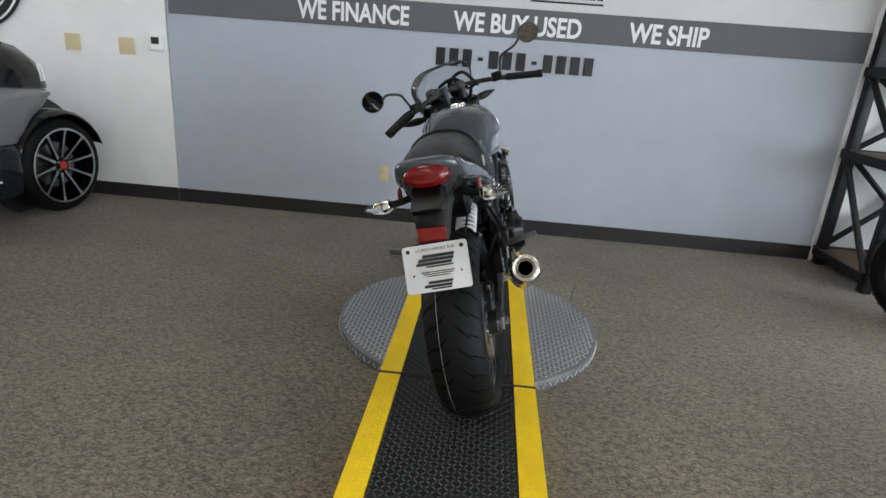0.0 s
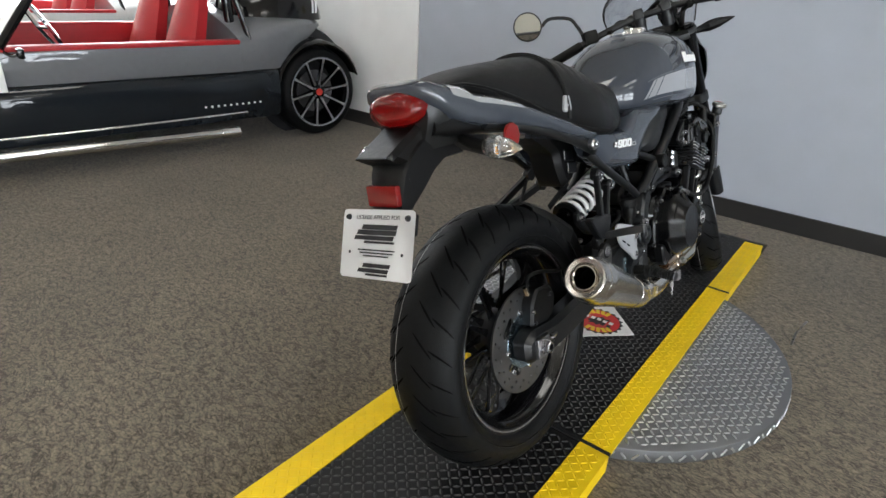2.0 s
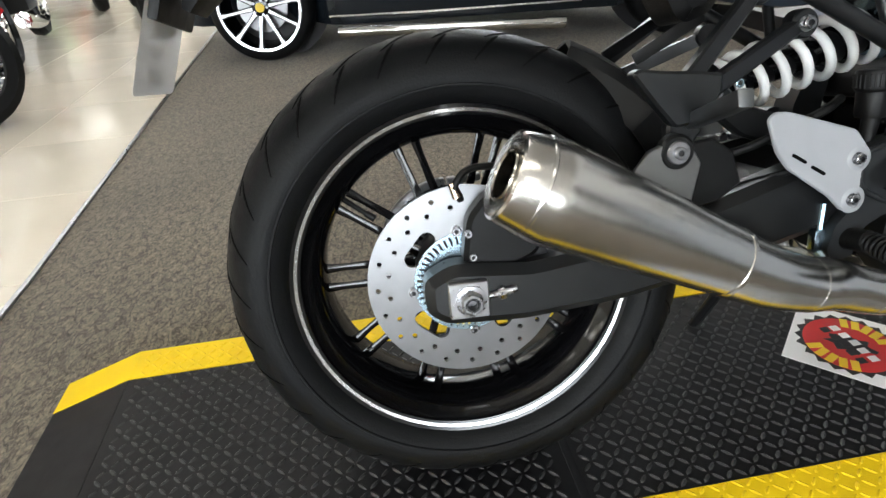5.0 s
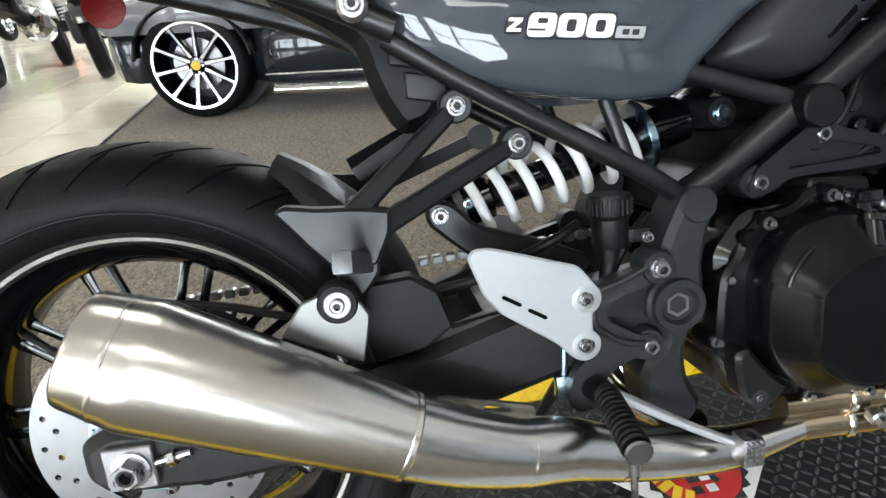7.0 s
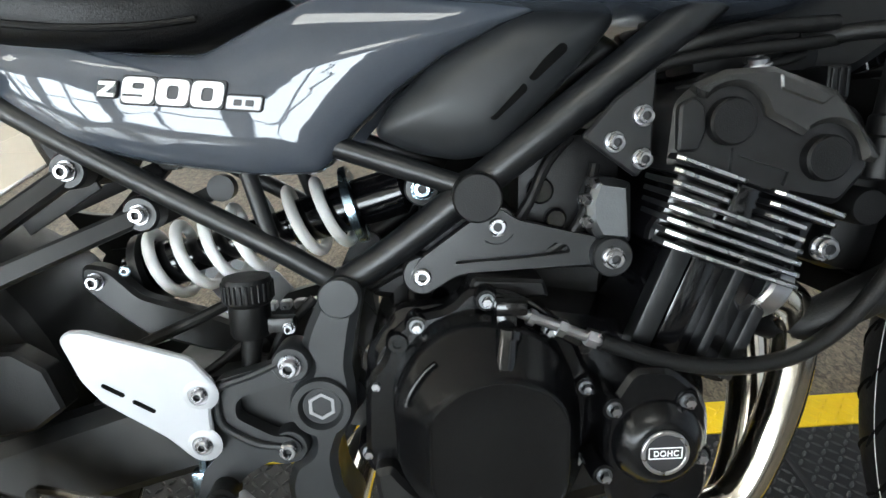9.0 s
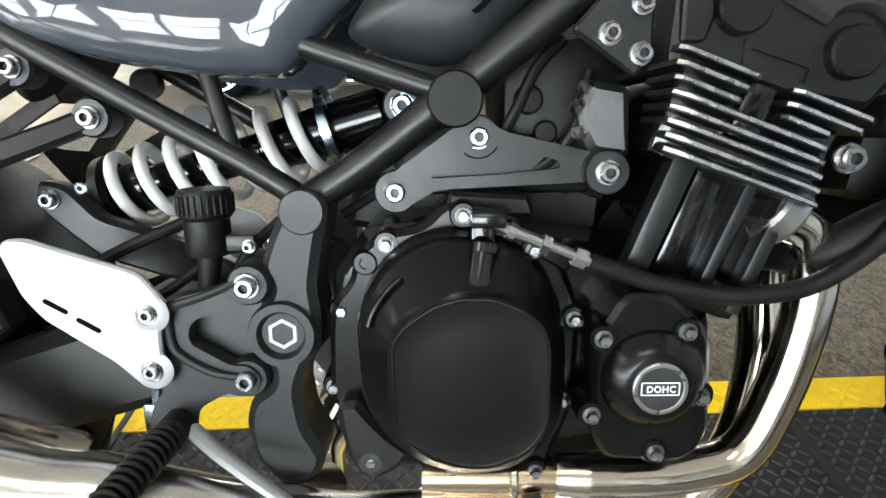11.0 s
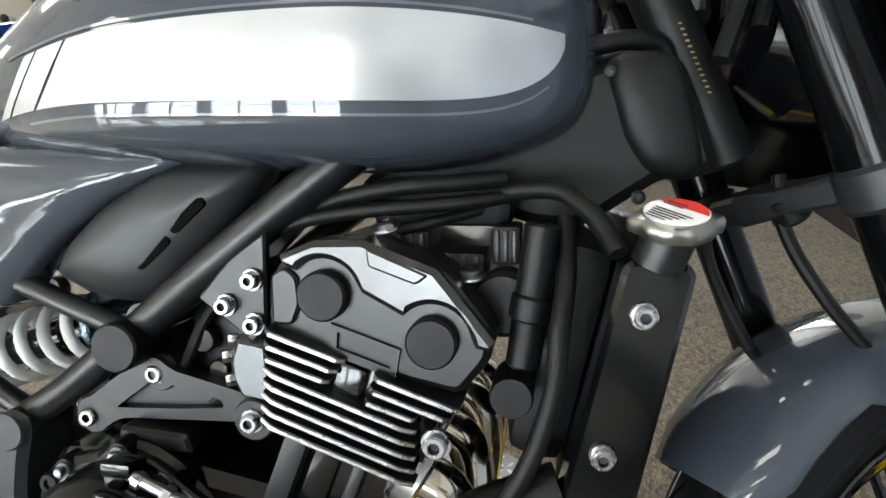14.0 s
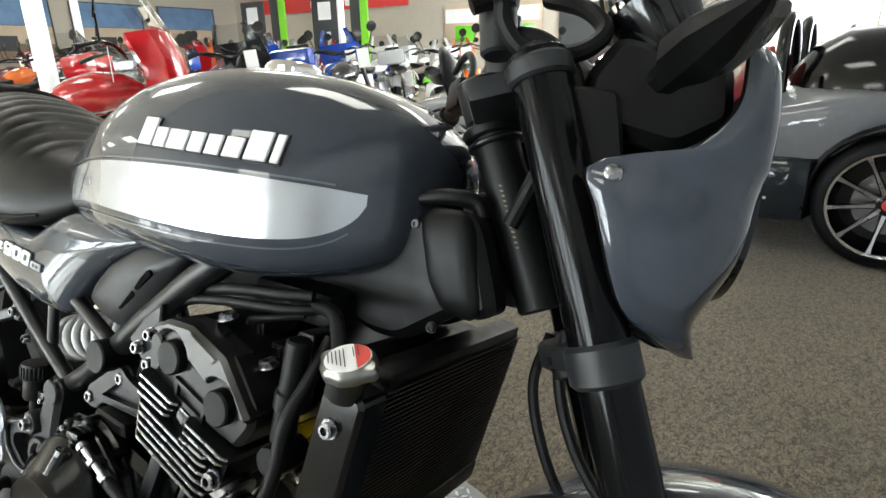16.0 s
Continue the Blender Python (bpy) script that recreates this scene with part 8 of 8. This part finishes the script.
lathe(bm, [(0, .0014), (.075, .0014), (.075, 0)], 40)
part("disc", bm, M["sticker_red"], stk, "red printed disc")
bm = bmesh.new()
loft(bm, [[((.030 + .012 * (k % 3 == 0) + ragged.uniform(-.005, .005)) * math.cos(6.283185 * k / 22), .7 * (.030 + .012 * (k % 3 == 0)) * math.sin(6.283185 * k / 22), h) for k in range(22)] for h in (.001, .0018)])
part("printed_blot", bm, M["ink"], stk)
for k in range(5):
    for sg, mm in ((1, "plate_white"), (-1, "ink")):
        bm = bmesh.new()
        box(bm, (-.044 + .022 * k, sg * .010 + .004 * ragged.uniform(-1, 1), .0020), (.014, .016, .0005), .0)
        part("printed_bar", bm, M[mm], stk, "", Matrix.Rotation(radians(-45), 4, "Z"))
for a0 in (70, 250):
    for k in range(5):
        a = radians(a0 - 34 + 17 * k)
        bm = bmesh.new()
        box(bm, (0, 0, 0), (.026, .013, .0006), 0, Matrix.Translation((.062 * math.cos(a), .062 * math.sin(a), .0021)) @ Matrix.Rotation(a + .2 * (k % 2), 4, "Z"))
        part("ring_bar", bm, M["sticker_yellow"], stk, "yellow printed bar")
hook = thing("table_pin", "thin steel pin standing at the turntable edge", "pin", pose(.69, 3.33, .0))
bm = bmesh.new()
tube(bm, [(0, 0, .0), (.004, .0, .06), (.02, .01, .10)], .004, 8)
part("pin", bm, M["alu"], hook)


# ---- motorcycles parked across the showroom ----
def showroom_bike(label, m, paint, style):
    """A parked motorcycle, x to its right, y ahead."""
    b = thing("parked_motorcycle", label, "motorcycle", m, "motorcycles parked in rows")
    R = .31
    wb = 1.62 if style == "cruiser" else 1.42
    for y in (0, wb):
        bm = bmesh.new()
        prof = [(R, 0), (R - .02, .055), (R - .06, .07), (R - .1, .05), (R - .1, 0)]
        turned(bm, prof + [(r, -x) for r, x in prof[-2:0:-1]], (0, y, R), 28, True)
        w = part("wheel", bm, M["tyre"], b)
        bm = bmesh.new()
        turned(bm, [(R - .1, .04), (R - .105, .04), (R - .105, -.04), (R - .1, -.04)], (0, y, R), 28, True)
        for k in range(7):
            a = 6.283185 * k / 7
            rod(bm, (0, y, R), (0, y + (R - .1) * math.cos(a), R + (R - .1) * math.sin(a)), .012, n=5)
        part("rim", bm, M["chrome"], w)
    bm = bmesh.new()
    box(bm, (0, wb * .48, .42), (.34, .42, .30), .06)
    en = part("engine", bm, M["alu"] if style == "cruiser" else M["satin"], b)
    bm = bmesh.new()
    box(bm, (0, wb * .5, .0), (.40, .2, .012), .003)
    fin0 = part("cooling_fin", bm, M["alu"], en, "", Matrix.Translation((0, 0, .50)))
    for k in range(1, 5):
        o = new("cooling_fin", fin0.data)
        o.parent, o.matrix_local = en, Matrix.Translation((0, 0, .50 + .03 * k))
    bm = bmesh.new()
    tube(bm, [(.14, wb * .55, .45), (.18, wb * .62, .25), (.19, wb * .35, .2), (.2, -.1, .28)], [.03, .03, .04, .05], 10)
    part("exhaust", bm, M["chrome"], b)
    bm = bmesh.new()
    for x in (.09, -.09):
        rod(bm, (x, wb, R), (x, wb * .72, 1.0 if style != "sport" else .86), .025, n=10)
    part("fork", bm, M["cast"] if style != "cruiser" else M["chrome"], b)
    bm = bmesh.new()
    rr = []
    for y, w, h, z in ((wb * .40, .05, .05, .80), (wb * .46, .13, .10, .82), (wb * .56, .16, .13, .84), (wb * .66, .12, .10, .85), (wb * .72, .04, .04, .85)):
        rr.append([(w * math.cos(a), y, z + h * math.sin(a)) for a in [6.283185 * k / 14 for k in range(14)]])
    loft(bm, rr)
    part("tank", bm, paint, b)
    bm = bmesh.new()
    rr = []
    for y, w, h, z in ((-.12, .08, .03, .84), (.1, .14, .05, .80), (.35, .16, .06, .74), (.55, .13, .05, .76), (.68, .08, .04, .80)):
        rr.append([(w * math.cos(a), y, z + h * math.sin(a)) for a in [6.283185 * k / 12 for k in range(12)]])
    loft(bm, rr)
    part("seat", bm, M["seat"], b)
    for y, r in ((0, .36), (wb, .35)):
        bm = bmesh.new()
        rr = []
        for k in range(9):
            a = radians((30 if y else 20) + (120 if y else 130) * k / 8)
            d = Vector((0, math.cos(a), math.sin(a)))
            rr.append([Vector((0, y, R)) + d * q + Vector((x, 0, 0)) for x, q in ((.09, r - .06), (.085, r - .01), (.04, r + .015), (-.04, r + .015), (-.085, r - .01), (-.09, r - .06), (-.08, r - .06), (0, r), (.08, r - .06))])
        loft(bm, rr)
        part("mudguard", bm, paint, b)
    bm = bmesh.new()
    tube(bm, [(-.40, wb * .52, 1.06), (-.25, wb * .62, 1.10), (0, wb * .68, 1.04), (.25, wb * .62, 1.10), (.40, wb * .52, 1.06)], .014, 8)
    part("handlebar", bm, M["gloss"], b)
    for x in (-.36, .36):
        bm = bmesh.new()
        rod(bm, (x * .85, wb * .6, 1.10), (x, wb * .6, 1.24), .006, n=6)
        lathe(bm, [(0, -.01), (.05, -.005), (.055, .005), (0, .006)], 16, Matrix.Translation((x, wb * .6, 1.27)) @ Matrix.Rotation(radians(80), 4, "X"))
        part("mirror", bm, M["gloss"], b)
    bm = bmesh.new()
    lathe(bm, [(0, .07), (.08, .06), (.095, .02), (.08, -.05), (0, -.09)], 20, Matrix.Translation((0, wb * .80, .92)) @ Matrix.Rotation(radians(-90), 4, "X"))
    part("headlamp", bm, M["chrome"], b)
    if style != "naked":
        bm = bmesh.new()
        rr = []
        big = style == "cruiser"
        for z, w, y in ((.84, .24, wb * .80), (1.0, .30, wb * .79), (1.17, .27, wb * .75), (1.36, .17, wb * .69)) if big else ((.62, .20, wb * .76), (.92, .22, wb * .78), (1.10, .17, wb * .74), (1.24, .11, wb * .68)):
            rr.append([(w * math.sin(s), y + .17 * math.cos(s), z) for s in [-1.5 + 3.0 * k / 12 for k in range(13)]])
        loft(bm, [[*r, (.5 * r[-1][0], r[-1][1] - .12, r[-1][2]), (.5 * r[0][0], r[0][1] - .12, r[0][2])] for r in rr[:3]])
        part("fairing", bm, paint, b)
        bm = bmesh.new()
        loft(bm, rr[2:], False, False)
        q = part("screen", bm, M["smoke"], b)
        q.visible_shadow = False
    if style == "cruiser":
        for x in (-.24, .24):
            bm = bmesh.new()
            box(bm, (x, -.12, .58), (.16, .52, .26), .05)
            part("saddlebag", bm, paint, b)
        bm = bmesh.new()
        box(bm, (0, -.20, 1.00), (.26, .05, .30), .024)
        part("backrest", bm, M["seat"], b)
        bm = bmesh.new()
        box(bm, (0, -.38, .98), (.48, .30, .24), .06)
        part("trunk", bm, paint, b)
    bm = bmesh.new()
    box(bm, (.21, wb * .62, .98), (.13, .003, .19))
    part("price_tag", bm, M["plate_white"], b)
    return b


def gloss_paint(name, c):
    return mat(name, c, .15, 0, .06, 20, coat=1)


PAINTS = (("candy red", gloss_paint("candy_red", (.38, .008, .012))), ("black", gloss_paint("show_black", (.01, .01, .011))), ("blue", gloss_paint("show_blue", (.01, .05, .32))), ("white", gloss_paint("show_white", (.7, .7, .69))), ("orange", gloss_paint("show_orange", (.6, .12, .01))), ("silver", gloss_paint("show_silver", (.35, .36, .37))), ("green", gloss_paint("show_green", (.12, .45, .02))), ("maroon", gloss_paint("show_maroon", (.14, .008, .012))))
rnd = random.Random(4)
spots = [(-.69, -.48, 0, "cruiser", 60), (-2.7, -.75, 1, "cruiser", 115), (-3.2, -1.3, 7, "naked", 120), (-3.6, -.2, 1, "naked", 105), (-4.6, -1.1, 2, "cruiser", 112), (-5.1, .3, 1, "naked", 110), (-5.6, -1.9, 0, "sport", 118), (-6.3, -.5, 3, "sport", 112), (-7.2, .6, 5, "naked", 108)]
for row, y in enumerate((-3.4, -5.4, -7.6, -10.0)):
    for k in range(9):
        spots.append((-1.0 - 1.25 * k - .5 * (row % 2), y + rnd.uniform(-.25, .25) + .12 * k, rnd.randrange(8), rnd.choice(("cruiser", "sport", "naked")), 100 + rnd.uniform(-14, 22)))
for x, y, c, style, turn in spots:
    if not (x > -13 and y > -12):
        continue
    nm, pm = PAINTS[c]
    showroom_bike("%s %s motorcycle on the tiled floor" % (nm, {"cruiser": "touring", "sport": "sports", "naked": "roadster"}[style]), pose(x, y, -.004, 0, -6, turn), pm, style)


# ---- far walls: banners, posters, doors, columns ----
def board(name, c, s, material, label, category="banner"):
    bm = bmesh.new()
    box(bm, (0, 0, 0), s, .004)
    t = thing(name, label, category, pose(*c))
    part("panel", bm, material, t)
    return t


bn = board("red_banner", (-13.93, -9.3, 2.52), (.06, 6.6, .42), M["banner_red"], "long red dealer banner high on the wall")
for k in range(6):
    bm = bmesh.new()
    box(bm, (.034, 1.2 - .27 * k, -.02), (.004, .2, .2))
    part("banner_bar", bm, M["lettering"], bn)
for y in (-9.6, -7.0):
    st_ = board("standing_banner", (-11.6, y, 1.25), (.05, .85, 2.4), M["banner_dark"], "tall dark standing banner with white marks")
    bm = bmesh.new()
    box(bm, (.028, 0, .85), (.004, .42, .42))
    box(bm, (.028, .1, -.1), (.004, .14, .9))
    part("banner_mark", bm, M["lettering"], st_)
for y in (-8.3, -5.6):
    board("green_banner", (-11.4, y, 1.5), (.05, .22, 2.9), M["green"], "tall narrow bright green banner")
    board("dark_banner", (-11.45, y - .3, 1.5), (.05, .3, 2.9), M["banner_dark"], "tall narrow dark banner")
for y, h in ((-4.3, .9), (-2.6, 1.0)):
    p_ = board("wall_poster", (-13.95, y, 1.6), (.05, 1.1, h * 1.4), M["tan"], "framed action poster on the wall", "poster")
    bm = bmesh.new()
    box(bm, (.028, .1, -.1), (.004, .6, .4))
    part("poster_patch", bm, PAINTS[6][1], p_)
    bm = bmesh.new()
    box(bm, (.027, 0, .35), (.004, 1.0, .35))
    part("poster_sky", bm, M["light_band"], p_)
for x, c in ((-12.0, "light_band"), (-9.5, "banner_dark"), (-7.0, "light_band")):
    mu = board("wall_mural", (x, -12.93, 1.75), (2.0, .06, 1.5), M["banner_dark"], "large printed landscape mural on the wall", "poster")
    for z_, h_, mm_, nm_ in ((.42, .6, "mural_sky", "printed_sky"), (-.1, .42, "tan", "printed_land"), (-.52, .40, "brown", "printed_ground")):
        bm = bmesh.new()
        box(bm, (0, .033, z_), (1.9, .006, h_), 0)
        part(nm_, bm, M[mm_], mu)
    bm = bmesh.new()
    box(bm, (.25, .038, -.3), (.7, .006, .35), .0)
    part("printed_shape", bm, M["ink"], mu)
board("office_door", (-13.95, -.6, 1.05), (.06, 2.0, 2.1), M["banner_dark"], "dark glazed office door", "door")
for x, y in ((-9.2, -4.5), (-1.95, -1.5), (-6.0, -8.2)):
    c_ = thing("steel_column", "slim white round steel column", "column", pose(x, y, -.01))
    bm = bmesh.new()
    rod(bm, (0, 0, 0), (0, 0, CEIL), .07, n=24)
    part("shaft", bm, M["white"], c_)
